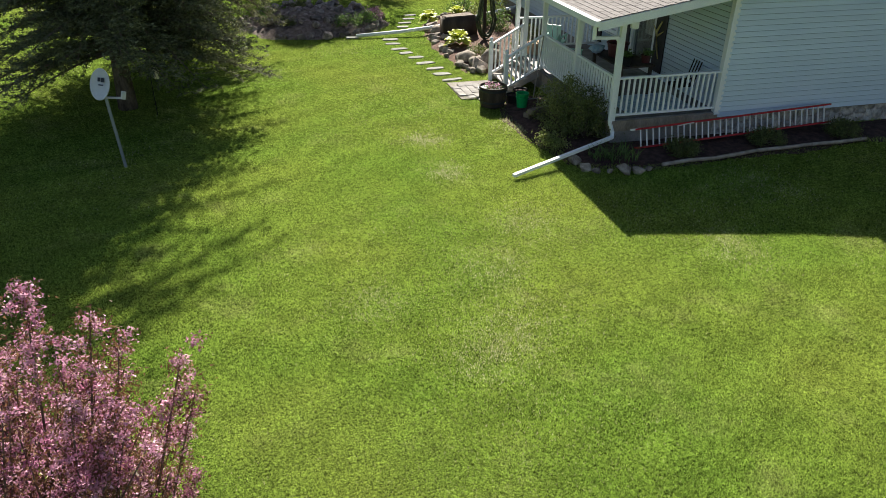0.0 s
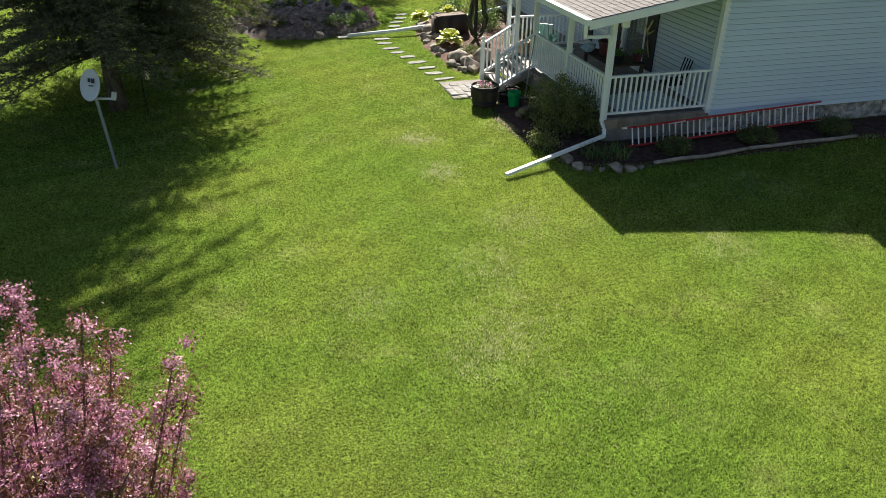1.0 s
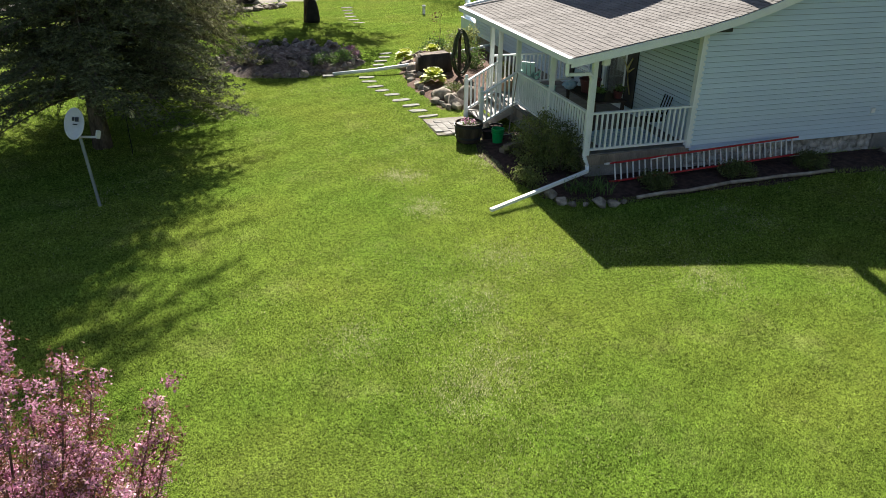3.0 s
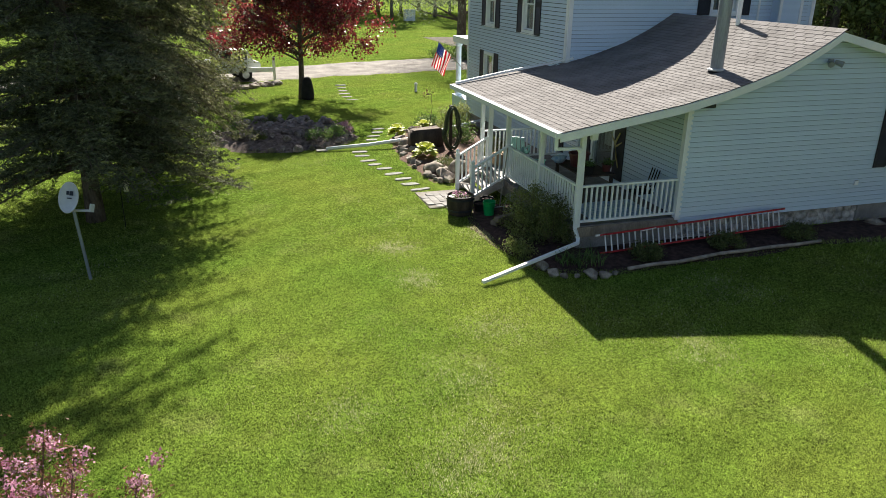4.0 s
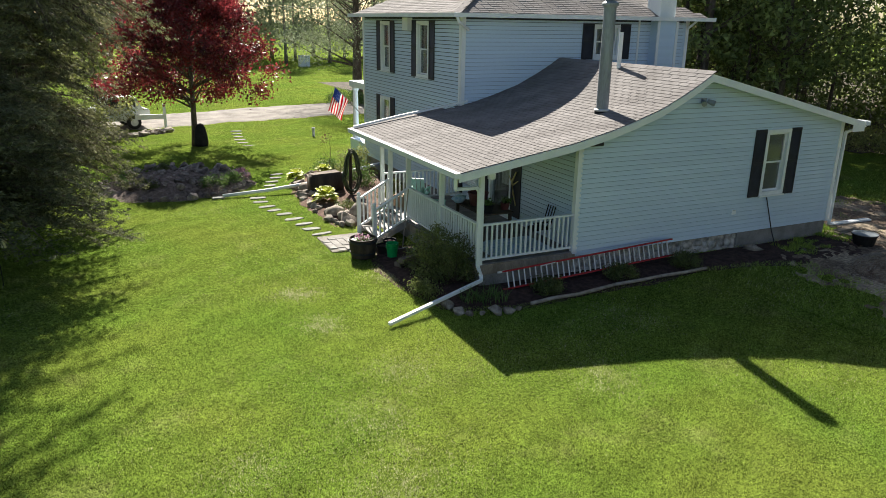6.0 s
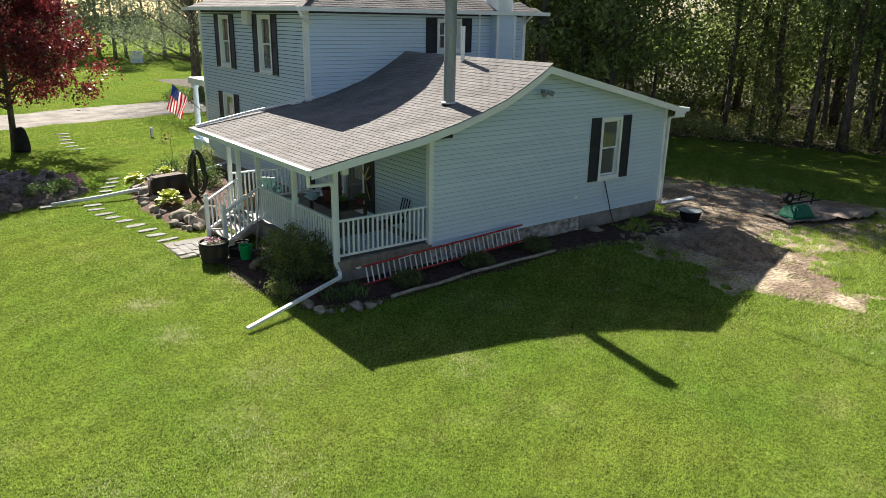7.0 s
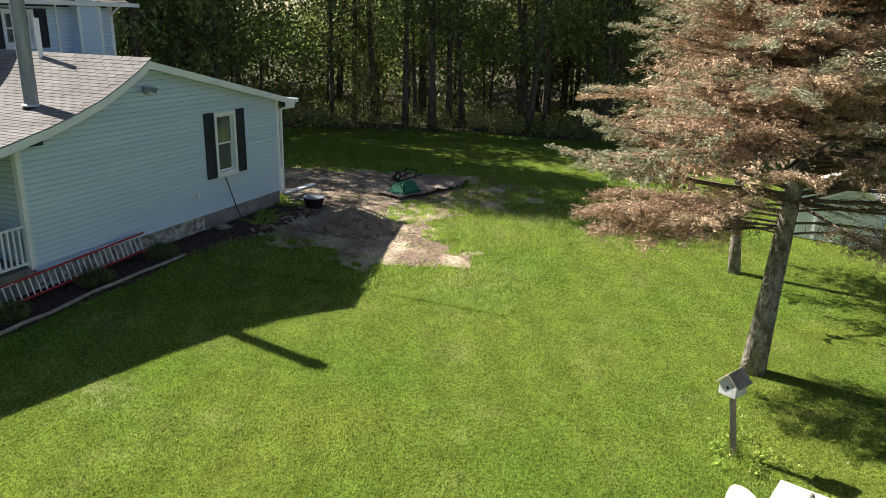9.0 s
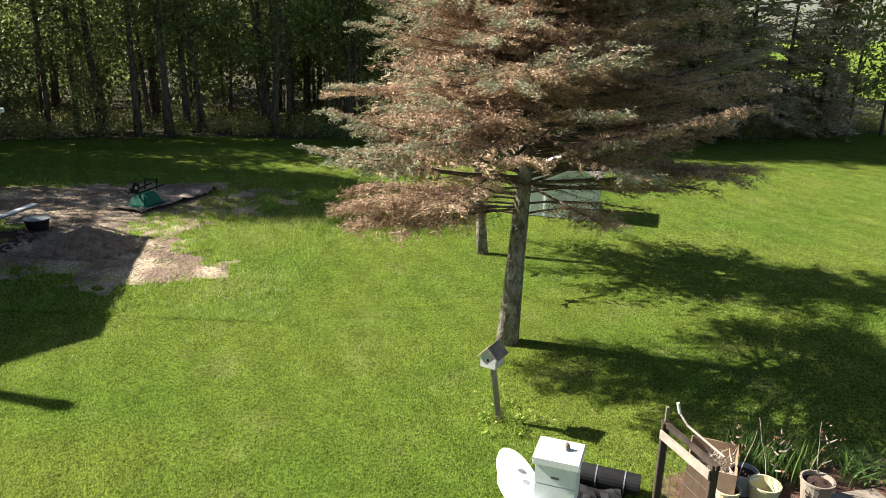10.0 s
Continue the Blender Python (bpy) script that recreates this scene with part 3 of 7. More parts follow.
def window(fn, u0, u1, v0, v1, shutters=(0.42, 0.42), curtain=True, meet=0.5):
    """A double-hung window with frame, sill, two sashes, panes and shutters."""
    F = 0.1
    g = Geo()
    for a, b, c, d in ((u0, u1, v1 - F, v1), (u0, u1, v0, v0 + F), (u0, u0 + F, v0 + F, v1 - F), (u1 - F, u1, v0 + F, v1 - F)):
        g.box(a, -0.1, c, b, 0.065, d)
    win = hpart("window", g.mapped(fn), M_WHITE, None, "white-framed double-hung window", bevel=0.006)
    part("window_sill", Geo().box(u0 - 0.03, -0.05, v0 - 0.04, u1 + 0.03, 0.1, v0 - 0.001).mapped(fn), M_WHITE, win, bevel=0.006)
    vm = v0 + (v1 - v0) * meet
    for a, b, w in ((v0 + F, vm + 0.02, -0.05), (vm - 0.02, v1 - F, -0.02)):
        s = Geo()
        x0, x1 = u0 + F, u1 - F
        for p, q, c, d in ((x0, x1, a, a + 0.045), (x0, x1, b - 0.045, b), (x0, x0 + 0.045, a + 0.045, b - 0.045), (x1 - 0.045, x1, a + 0.045, b - 0.045)):
            s.box(p, w - 0.025, c, q, w, d)
        part("sash", s.mapped(fn), M_WHITE, win)
        pane = part("pane", Geo().box(x0 + 0.04, w - 0.016, a + 0.04, x1 - 0.04, w - 0.01, b - 0.04).mapped(fn), M_GLASS, win)
        pane.visible_shadow = False
    if curtain:
        c = Geo()
        for a, b in ((u0 + 0.05, u0 + 0.05 + (u1 - u0) * 0.3), (u1 - 0.05 - (u1 - u0) * 0.3, u1 - 0.05)):
            n = 8
            for i in range(n):
                x0, x1 = a + (b - a) * i / n, a + (b - a) * (i + 1) / n
                w0, w1 = -0.2 - 0.03 * (i % 2), -0.2 - 0.03 * ((i + 1) % 2)
                c.hexa([(x0, w0 - 0.004, v0), (x1, w1 - 0.004, v0), (x1, w1, v0), (x0, w0, v0), (x0, w0 - 0.004, v1), (x1, w1 - 0.004, v1), (x1, w1, v1), (x0, w0, v1)])
        part("curtain", c.mapped(fn), M_CURTAIN, win)
    for side, wd in zip((-1, 1), shutters):
        if wd:
            a, b = (u0 - wd - 0.01, u0 - 0.01) if side < 0 else (u1 + 0.01, u1 + wd + 0.01)
            s = Geo().box(a, 0.037, v0 - 0.02, b, 0.042, v1 + 0.02)
            for p, q, c, d in ((a, a + 0.05, v0 - 0.02, v1 + 0.02), (b - 0.05, b, v0 - 0.02, v1 + 0.02), (a + 0.05, b - 0.05, v1 - 0.05, v1 + 0.02),
                               (a + 0.05, b - 0.05, v0 - 0.02, v0 + 0.05), (a + 0.05, b - 0.05, vm - 0.04, vm + 0.04)):
                s.box(p, 0.0421, c, q, 0.062, d)
            sh = hpart("shutter", s.mapped(fn), M_SHUTTER, None, "dark louvred shutter")
            z = v0 + 0.06
            while z < v1 - 0.08:
                if abs(z - vm) > 0.07:
                    lv = Geo().hexa([(a + 0.05, 0.0421, z), (b - 0.05, 0.0421, z), (b - 0.05, 0.058, z), (a + 0.05, 0.058, z),
                             (a + 0.05, 0.0421, z + 0.045), (b - 0.05, 0.0421, z + 0.045), (b - 0.05, 0.044, z + 0.045), (a + 0.05, 0.044, z + 0.045)])
                    part("louvre", lv.mapped(fn), M_SHUTTER, sh)
                z += 0.05
    return win


# wing: gable wall, its window and siding
GW = (15.97, 16.88, 1.42, 3.2)
gable_wall = wall_cells("gable_wall", on_gable, 10.06, XR, 0.42, 0, [GW], top=lambda u: roof_z(u) - 0.1)
gable_wall.matrix_parent_inverse = HOUSE_OFF


def gable_span(v):
    """Ends of the gable wall under the roofline at height v."""
    xs = np.linspace(10.06, XR, 400)
    ok = [x for x in xs if roof_z(x) - 0.1 >= v]
    return (ok[0], ok[-1]) if ok else (13.5, 13.52)


siding(on_gable, gable_wall, 0.44, 4.6, 0.118, gable_span, [GW])
window(on_gable, *GW, shutters=(0.4, 0.38), curtain=False)
# wing: other walls, block and stone footing
side = Geo().box(XR - 0.2, YG + 0.2, 0.42, XR, YM, 3.3)
hpart("wing_side_wall", side, M_SIDING)
foot = Geo().box(15.45, YG + 0.02, -0.2, XR - 0.02, YG + 0.25, 0.42).box(XR - 0.25, YG + 0.25, -0.2, XR - 0.02, YM, 0.42)
hpart("footing", foot, M_CONC, None, "grey concrete block footing")
footing = hpart("stone_footing", Geo().box(10.06, YG + 0.1, -0.2, 15.45, YG + 0.3, 0.42), M_STONEWALL, None, "whitewashed field stone footing")
rr = random.Random(5)
x = 10.1
while x < 15.4:
    w = rr.uniform(0.22, 0.42)
    z = -0.15
    while z < 0.36:
        hh = rr.uniform(0.14, 0.24)
        part("stone", Geo().rock((x + w / 2, YG + 0.12, z + hh / 2), (w * 0.6, 0.07, hh * 0.72), rr.uniform(0, 90), 1.0, 1), M_STONEWALL, footing, smooth=True)
        z += hh
    x += w
g = Geo().box(XR - 0.09, YG - 0.05, 0.42, XR + 0.03, YG - 0.002, 3.3).box(XR + 0.001, YG - 0.002, 0.42, XR + 0.03, YG + 0.1, 3.3)
hpart("corner_trim", g, M_WHITE)
hpart("corner_trim", Geo().box(9.96, YG - 0.03, 0.5, 10.1, YG + 0.1, 3.16), M_WHITE)

# main block
LW = [(22.31, 23.32, 4.0, 5.83), (25.8, 26.77, 4.0, 5.8), (25.8, 26.85, 1.3, 3.05)]
PORCHDOOR = (16.75, 18.0, 0.55, 2.6)
PORCHWIN = (18.7, 19.65, 1.1, 2.5)
left_wall = wall_cells("left_wall", on_left, YM, YB, 0.4, 5.97, LW)
porch_wall = wall_cells("porch_wall", on_left, YG + 0.2, YM, 0.4, 3.22, [PORCHDOOR, PORCHWIN])
MW = (14.88, 15.92, 4.72, 5.8)
main_wall = wall_cells("main_wall", on_main, XL + 0.2, 18.85, 2.6, 5.97, [MW])


siding(on_left, left_wall, 0.42, 5.9, 0.118, lambda v: (YM + 0.02, YB), LW, 0.02)
siding(on_left, porch_wall, 0.56, 3.1, 0.118, lambda v: (YG + 0.1, YM + 0.02), [PORCHDOOR, PORCHWIN], 0.016)
siding(on_main, main_wall, 3.0, 5.9, 0.118, lambda v: (XL + 0.05, 18.85), [MW])
for k, wdw in enumerate(LW):
    window(on_left, *wdw, shutters=(0.42, 0.42))
window(on_main, *MW, shutters=(0.44, 0.42))
hpart("back_wall", Geo().box(XL + 0.2, YB - 0.2, 0.4, 18.85, YB, 5.97).box(18.65, YM, 0.4, 18.85, YB - 0.2, 5.97), M_SIDING)
hpart("main_footing", Geo().box(XL + 0.03, YM, -0.2, 18.8, YB - 0.03, 0.4), M_CONC)
# unseen dark backing, added so the gable window's glass stays dark
hpart("wing_partition", Geo().box(14.6, YG + 1.3, 0.42, 18.7, YG + 1.4, 3.1), M_INSIDE)
hpart("upper_floor", Geo().box(XL + 0.21, YM + 0.21, 3.2, 18.6, YB - 0.21, 3.4), M_INSIDE)
hpart("room_partition", Geo().box(13.0, YM + 0.25, 0.42, 13.1, YB - 0.25, 3.19).box(12.0, YM + 0.25, 3.41, 12.1, YB - 0.25, 5.9), M_INSIDE)
g = Geo().box(XL - 0.03, YM - 0.05, 3.2, XL + 0.1, YM - 0.002, 5.95).box(XL - 0.05, YM - 0.002, 3.2, XL - 0.001, YM + 0.11, 5.95)
hpart("corner_trim", g, M_WHITE)
hpart("corner_trim", Geo().box(XL - 0.05, YB - 0.11, 0.4, XL - 0.001, YB + 0.02, 5.95), M_WHITE)
hpart("corner_trim", Geo().box(18.75, YM - 0.05, 3.2, 18.88, YM - 0.002, 5.95), M_WHITE)
hpart("wall_seam_trim", Geo().box(16.66, YM - 0.06, 3.2, 16.73, YM - 0.037, 5.95), M_WHITE)
ch = Geo().box(17.2, YM - 0.42, 3.0, 17.98, YM - 0.021, 5.93)
chase = hpart("chimney_chase", ch, M_SIDING, None, "sided chimney chase")
v = 3.6
while v < 5.85:
    part("siding_board", Geo().hexa([(17.22, YM - 0.421, v), (17.96, YM - 0.421, v), (17.96, YM - 0.44, v), (17.22, YM - 0.44, v), (17.22, YM - 0.421, v + 0.118), (17.96, YM - 0.421, v + 0.118), (17.96, YM - 0.426, v + 0.118), (17.22, YM - 0.426, v + 0.118)]), M_SIDING, chase).matrix_parent_inverse = Matrix.Identity(4)
    v += 0.118
for a in (17.14, 17.93):
    hpart("corner_trim", Geo().box(a, YM - 0.46, 3.2, a + 0.1, YM - 0.4195, 5.93), M_WHITE)
hpart("chimney", Geo().box(17.25, YM - 0.36, 5.94, 17.93, YM + 0.3, 7.6), M_WHITE, None, "white metal-clad chimney", bevel=0.01)
hpart("soffit_box", Geo().box(XL - 0.22, 23.72, 5.5, XL - 0.025, 24.2, 5.93), M_WHITE, None, "white box under the eave", bevel=0.01)
hpart("wall_vent", Geo().box(XL - 0.05, 23.35, 2.45, XL - 0.021, 23.72, 2.78), M_SHUTTER, None, "dark wall vent")

# roofs
def roof_strip(prof, y0, y1, lo, hi):
    """A bent slab that follows the roof profile between y0 and y1."""
    n = len(prof)
    v = [(x, y, z + o) for y in (y0, y1) for o in (lo, hi) for x, z in prof]
    f = []
    for i in range(n - 1):
        for a, b in ((0, n), (2 * n, 3 * n), (0, 2 * n), (n, 3 * n)):
            f.append((a + i, a + i + 1, b + i + 1, b + i))
    for i in (0, n - 1):
        f.append((i, n + i, 3 * n + i, 2 * n + i))
    return Geo().add(v, f)


wing_roof = hpart("wing_roof", roof_strip(PROFILE, 13.32, YM - 0.022, -0.1, -0.012), M_ROOFBASE, None, "brown asphalt shingle roof")
part("porch_overhang", roof_strip(PROFILE[:3], YM - 0.021, 20.35, -0.1, -0.012), M_ROOFBASE, wing_roof)
hpart("fascia", roof_strip(PROFILE, 13.28, 13.318, -0.19, -0.015), M_WHITE, None, "pale painted fascia board")
hpart("soffit", roof_strip(PROFILE, 13.32, YG, -0.13, -0.105), M_WHITE)
hpart("porch_ceiling", Geo().hexa([(6.9, YG, 2.62), (10.05, YG, 3.15), (10.05, 20.3, 3.15), (6.9, 20.3, 2.62), (6.9, YG, 2.65), (10.05, YG, 3.18), (10.05, 20.3, 3.18), (6.9, 20.3, 2.65)]), M_SIDING)
g = Geo().box(XR - 0.02, 13.268, 3.05, 19.415, 13.277, 3.3)
hpart("eave_return", g, M_WHITE)
E0, ZE = 0.42, 6.02
hx0, hx1, hy0, hy1 = XL - E0, 19.5, YM - E0, YB + E0
zr, half = ZE + 2.3, (hx1 - hx0) / 2
ra, rb = (hx0 + half, hy0 + half), (hx0 + half, hy1 - half)
if rb[1] < ra[1]:
    ra = rb = ((hx0 + hx1) / 2, (hy0 + hy1) / 2)
g = Geo().add([(hx0, hy0, ZE), (hx1, hy0, ZE), (hx1, hy1, ZE), (hx0, hy1, ZE), (*ra, zr), (*rb, zr + 0.001)],
              [(0, 1, 4), (1, 2, 5, 4), (2, 3, 5), (3, 0, 4, 5)])
main_roof = hpart("main_roof", g, M_ROOFBASE, None, "brown asphalt hip roof")
hpart("hip_cap", Geo().beam((hx0, hy0, ZE + 0.01), (*ra, zr + 0.01), 0.24, 0.035), M_SHINGLE)
hpart("soffit", Geo().box(hx0, hy0, ZE - 0.05, hx1, hy1, ZE - 0.02), M_WHITE)


def gutter(pts, name="gutter"):
    g = Geo()
    for a, b in zip(pts, pts[1:]):
        g.beam(a, b, 0.12, 0.11)
        d = (Vector(b) - Vector(a)).normalized()
        s = d.cross(Vector((0, 0, 1))).normalized() * 0.055
        for q in (s, -s):
            g.beam(Vector(a) + q + Vector((0, 0, 0.055)), Vector(b) + q + Vector((0, 0, 0.055)), 0.022, 0.02)
    return hpart(name, g, M_WHITE, None, "white metal gutter")


gutter([(hx0 - 0.06, hy0 - 0.12, ZE - 0.02), (hx0 - 0.06, hy1, ZE - 0.02)])
gutter([(hx0, hy0 - 0.06, ZE - 0.02), (hx1 + 0.1, hy0 - 0.06, ZE - 0.02)])
gutter([(6.66, 13.25, 2.72), (6.66, 20.4, 2.72)])
gutter([(19.48, 13.2, 3.27), (19.48, 20.0, 3.27)])


def downspout(pts, label="white aluminium downspout"):
    g = Geo()
    for a, b in zip(pts, pts[1:]):
        g.beam(a, b, 0.075, 0.06)
    for p in pts[1:-1]:
        g.rock(p, (0.048, 0.048, 0.048), 1.0, 1.0, 1)
    return hpart("downspout", g, M_WHITE, None, label)


downspout([(hx0 - 0.02, hy0 - 0.1, 5.95), (hx0 + 0.05, hy0 - 0.1, 5.8), (XL + 0.16, YM - 0.1, 5.6), (XL + 0.16, YM - 0.1, 3.5), (9.9, YM + 0.1, 3.4), (8.2, 20.24, 3.1), (6.75, 20.3, 2.82)])
downspout([(6.7, 13.42, 2.66), (6.72, 13.45, 2.4), (7.3, 13.55, 2.36), (7.36, 13.57, 2.26), (7.36, 13.55, 0.55), (7.42, 13.48, 0.33), (7.36, 13.36, 0.27), (4.75, 12.33, 0.07)], "long white downspout with extension on the grass")
downspout([(19.46, 13.28, 3.2), (19.05, 13.55, 3.0), (19.03, 13.55, 0.3)])
downspout([(18.95, YM - 0.35, 5.98), (18.8, YM - 0.08, 5.7), (18.8, YM - 0.08, 3.7)])

# stove pipe and plastic vent on the wing roof
SX, SY = 11.45, 14.8
g = Geo().tube([(SX, SY, roof_z(SX) - 0.05), (SX, SY, 6.25)], 0.15, n=20)
for z in (4.2, 4.95, 5.7, 6.4):
    g.tube([(SX, SY, z), (SX, SY, z + 0.03)], 0.157, n=20)
pipe = hpart("stove_pipe", g, M_STEEL, None, "tall galvanised stove pipe", smooth=False)
part("rain_cap", Geo().lathe([(0.17, 6.21), (0.2, 6.25), (0.2, 6.29), (0.12, 6.35), (0.02, 6.38)], (SX, SY, 0)), M_STEEL, pipe).matrix_parent_inverse = Matrix.Identity(4)
part("storm_collar", Geo().lathe([(0.19, 3.73), (0.205, 3.745), (0.2, 3.77), (0.155, 3.79)], (SX, SY, 0)), M_DISH, pipe).matrix_parent_inverse = Matrix.Identity(4)
part("flashing", Geo().lathe([(0.23, 3.45), (0.21, 3.66), (0.18, 3.73)], (SX, SY, 0)), M_BLACK, pipe).matrix_parent_inverse = Matrix.Identity(4)
hpart("vent_pipe", Geo().tube([(13.42, 16.75, 4.5), (13.42, 16.75, 5.6)], 0.06, n=12), M_WHITE, None, "white plastic vent pipe")
hpart("security_light", Geo().box(13.52, YG - 0.08, 3.98, 13.64, YG - 0.02, 4.1).tube([(13.5, YG - 0.1, 4.03), (13.42, YG - 0.25, 3.98)], [0.05, 0.07]).tube([(13.66, YG - 0.1, 4.03), (13.76, YG - 0.25, 3.98)], [0.05, 0.07]), M_STEEL, None, "small twin floodlight")
hpart("outlet_cover", Geo().box(15.08, YG - 0.07, 0.98, 15.2, YG - 0.022, 1.1), M_WHITE, bevel=0.008)
hpart("roof_bracket", Geo().box(10.05, 13.4, 3.12, 10.5, 13.46, 3.2), M_SHUTTER)

# porch
PZ = 0.55
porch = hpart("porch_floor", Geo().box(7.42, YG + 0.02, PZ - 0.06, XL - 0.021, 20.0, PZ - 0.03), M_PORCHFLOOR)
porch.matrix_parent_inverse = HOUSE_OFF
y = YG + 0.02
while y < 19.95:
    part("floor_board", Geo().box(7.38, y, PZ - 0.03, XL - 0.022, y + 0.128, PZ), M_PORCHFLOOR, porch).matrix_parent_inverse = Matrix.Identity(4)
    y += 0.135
hpart("porch_rim", Geo().box(7.4, YG - 0.02, 0.3, 10.05, YG + 0.02, 0.53).box(7.4, YG + 0.02, 0.3, 7.44, 20.0, 0.488), M_WOOD, None, "grey weathered porch rim boards")
hpart("porch_footing", Geo().box(7.5, YG + 0.08, -0.2, 10.05, YG + 0.25, 0.3).box(7.5, YG + 0.25, -0.2, 7.7, 19.9, 0.3), M_CONC)
hpart("porch_back_core", Geo().box(XL + 0.21, YG + 0.2, 0.4, XL + 0.26, YM, 3.2), M_INSIDE)
PX = 7.47
POSTS = [13.68, 15.72, 17.87, 19.2, 19.87]
for py in POSTS:
    g = Geo().box(PX - 0.055, py - 0.055, PZ - 0.08 if py == 13.68 else PZ, PX + 0.055, py + 0.055, 2.68)
    hpart("porch_post", g, M_WHITE, None, "square white porch post", bevel=0.008)
hpart("porch_beam", Geo().box(PX - 0.06, YG, 2.6, PX + 0.06, 20.1, 2.78), M_WHITE)
hpart("porch_light", Geo().box(7.62, 13.6, 2.5, 7.78, 13.7, 2.64), M_WHITE, bevel=0.01)


def railing(a, b, zt, zb, zt2=None, zb2=None, gap=0.125):
    """A balustrade from a to b with top and bottom rail and balusters."""
    a, b = Vector(a), Vector(b)
    zt2, zb2 = (zt if zt2 is None else zt2), (zb if zb2 is None else zb2)
    n = max(2, int((b - a).length / gap))
    top = Geo().beam((a.x, a.y, zt), (b.x, b.y, zt2), 0.085, 0.045)
    rail = hpart("railing", top, M_WHITE, None, "white wooden balustrade", bevel=0.006)
    part("bottom_rail", Geo().beam((a.x, a.y, zb), (b.x, b.y, zb2), 0.06, 0.05), M_WHITE, rail).matrix_parent_inverse = Matrix.Identity(4)
    for i in range(1, n):
        s = i / n
        p = a.lerp(b, s)
        z0, z1 = zb + (zb2 - zb) * s, zt + (zt2 - zt) * s
        part("baluster", Geo().box(p.x - 0.019, p.y - 0.019, z0, p.x + 0.019, p.y + 0.019, z1), M_WHITE, rail).matrix_parent_inverse = Matrix.Identity(4)


railing((PX + 0.05, YG + 0.06, 0), (9.97, YG + 0.06, 0), 1.46, 0.65)
railing((PX, 13.73, 0), (PX, 15.66, 0), 1.46, 0.65)
railing((PX, 15.78, 0), (PX, 17.82, 0), 1.46, 0.65)
railing((PX + 0.05, 19.87, 0), (XL - 0.03, 19.87, 0), 1.46, 0.65)
railing((6.42, 17.62, 0), (PX, 17.82, 0), 0.98, 0.18, 1.46, 0.66)
railing((6.45, 19.02, 0), (PX, 19.2, 0), 0.98, 0.18, 1.46, 0.66)
for nx, ny in ((6.38, 17.6), (6.42, 19.0)):
    g = Geo().box(nx - 0.05, ny - 0.05, -0.05, nx + 0.05, ny + 0.05, 1.06)
    nw = hpart("newel_post", g, M_WHITE, None, "white stair newel post", bevel=0.008)
    part("finial", Geo().lathe([(0.03, 1.06), (0.05, 1.09), (0.055, 1.13), (0.03, 1.17), (0.005, 1.18)], (nx, ny, 0), 12), M_WHITE, nw, smooth=True).matrix_parent_inverse = Matrix.Identity(4)
stair = hpart("stair", Geo().beam((6.45, 17.85, 0.0), (7.42, 17.85, 0.46), 0.05, 0.2), M_DECK, None, "wooden porch stair")
part("stringer", Geo().beam((6.45, 19.12, 0.0), (7.42, 19.12, 0.46), 0.05, 0.2), M_DECK, stair).matrix_parent_inverse = Matrix.Identity(4)
for i in range(3):
    x0 = 6.5 + 0.3 * i
    part("tread", Geo().box(x0, 17.8, 0.12 + 0.165 * i, x0 + 0.34, 19.17, 0.16 + 0.165 * i), M_DECK, stair).matrix_parent_inverse = Matrix.Identity(4)

# porch door and window
d0, d1, dz0, dz1 = PORCHDOOR
g = Geo()
for a, b, c, d in ((d0, d1, dz1 - 0.1, dz1), (d0, d0 + 0.1, dz0, dz1 - 0.1), (d1 - 0.1, d1, dz0, dz1 - 0.1), (d0 + 0.1, d1 - 0.1, dz0, dz0 + 0.12)):
    g.box(a, -0.1, c, b, 0.04, d)
door = hpart("glass_door", g.mapped(on_left), M_WHITE, None, "white-framed glazed porch door")
part("pane", Geo().box(d0 + 0.1, -0.05, dz0 + 0.12, d1 - 0.1, -0.04, dz1 - 0.1).mapped(on_left), M_GLASS, door)
part("curtain", Geo().box(d0 + 0.12, -0.12, dz0 + 0.9, d1 - 0.5, -0.11, dz1 - 0.12).mapped(on_left), M_CURTAIN, door)
for o in door.children:
    o.matrix_parent_inverse = Matrix.Identity(4)
for a, b in ((16.22, 16.72), (18.03, 18.4), (19.68, 19.98)):
    hpart("shutter", Geo().box(a, 0.037, 0.7, b, 0.062, 2.62).mapped(on_left), M_SHUTTER, None, "dark louvred shutter")
window(on_left, *PORCHWIN, shutters=(0, 0))


# front porch at the far end of the house
fp = Geo().box(10.15, YB + 0.1, 3.05, 13.0, YB + 2.2, 3.3)
hpart("front_porch_roof", fp, M_WHITE, None, "flat white front porch roof")
for q in ((10.36, YB + 0.35), (10.36, YB + 2.0), (12.8, YB + 2.0)):
    hpart("porch_column", Geo().lathe([(0.16, 0.8), (0.16, 0.95), (0.12, 1.0), (0.11, 2.85), (0.16, 2.92), (0.16, 3.05)], (q[0], q[1], 0), 14), M_WHITE)
hpart("front_porch_base", Geo().box(10.15, YB + 0.1, -0.1, 13.0, YB + 2.2, 0.8), M_SIDING)


# ---------------------------------------------------------------- trees
def tree_thing(name, at, label, group=""):
    return thing(name, label, "tree", at, group)


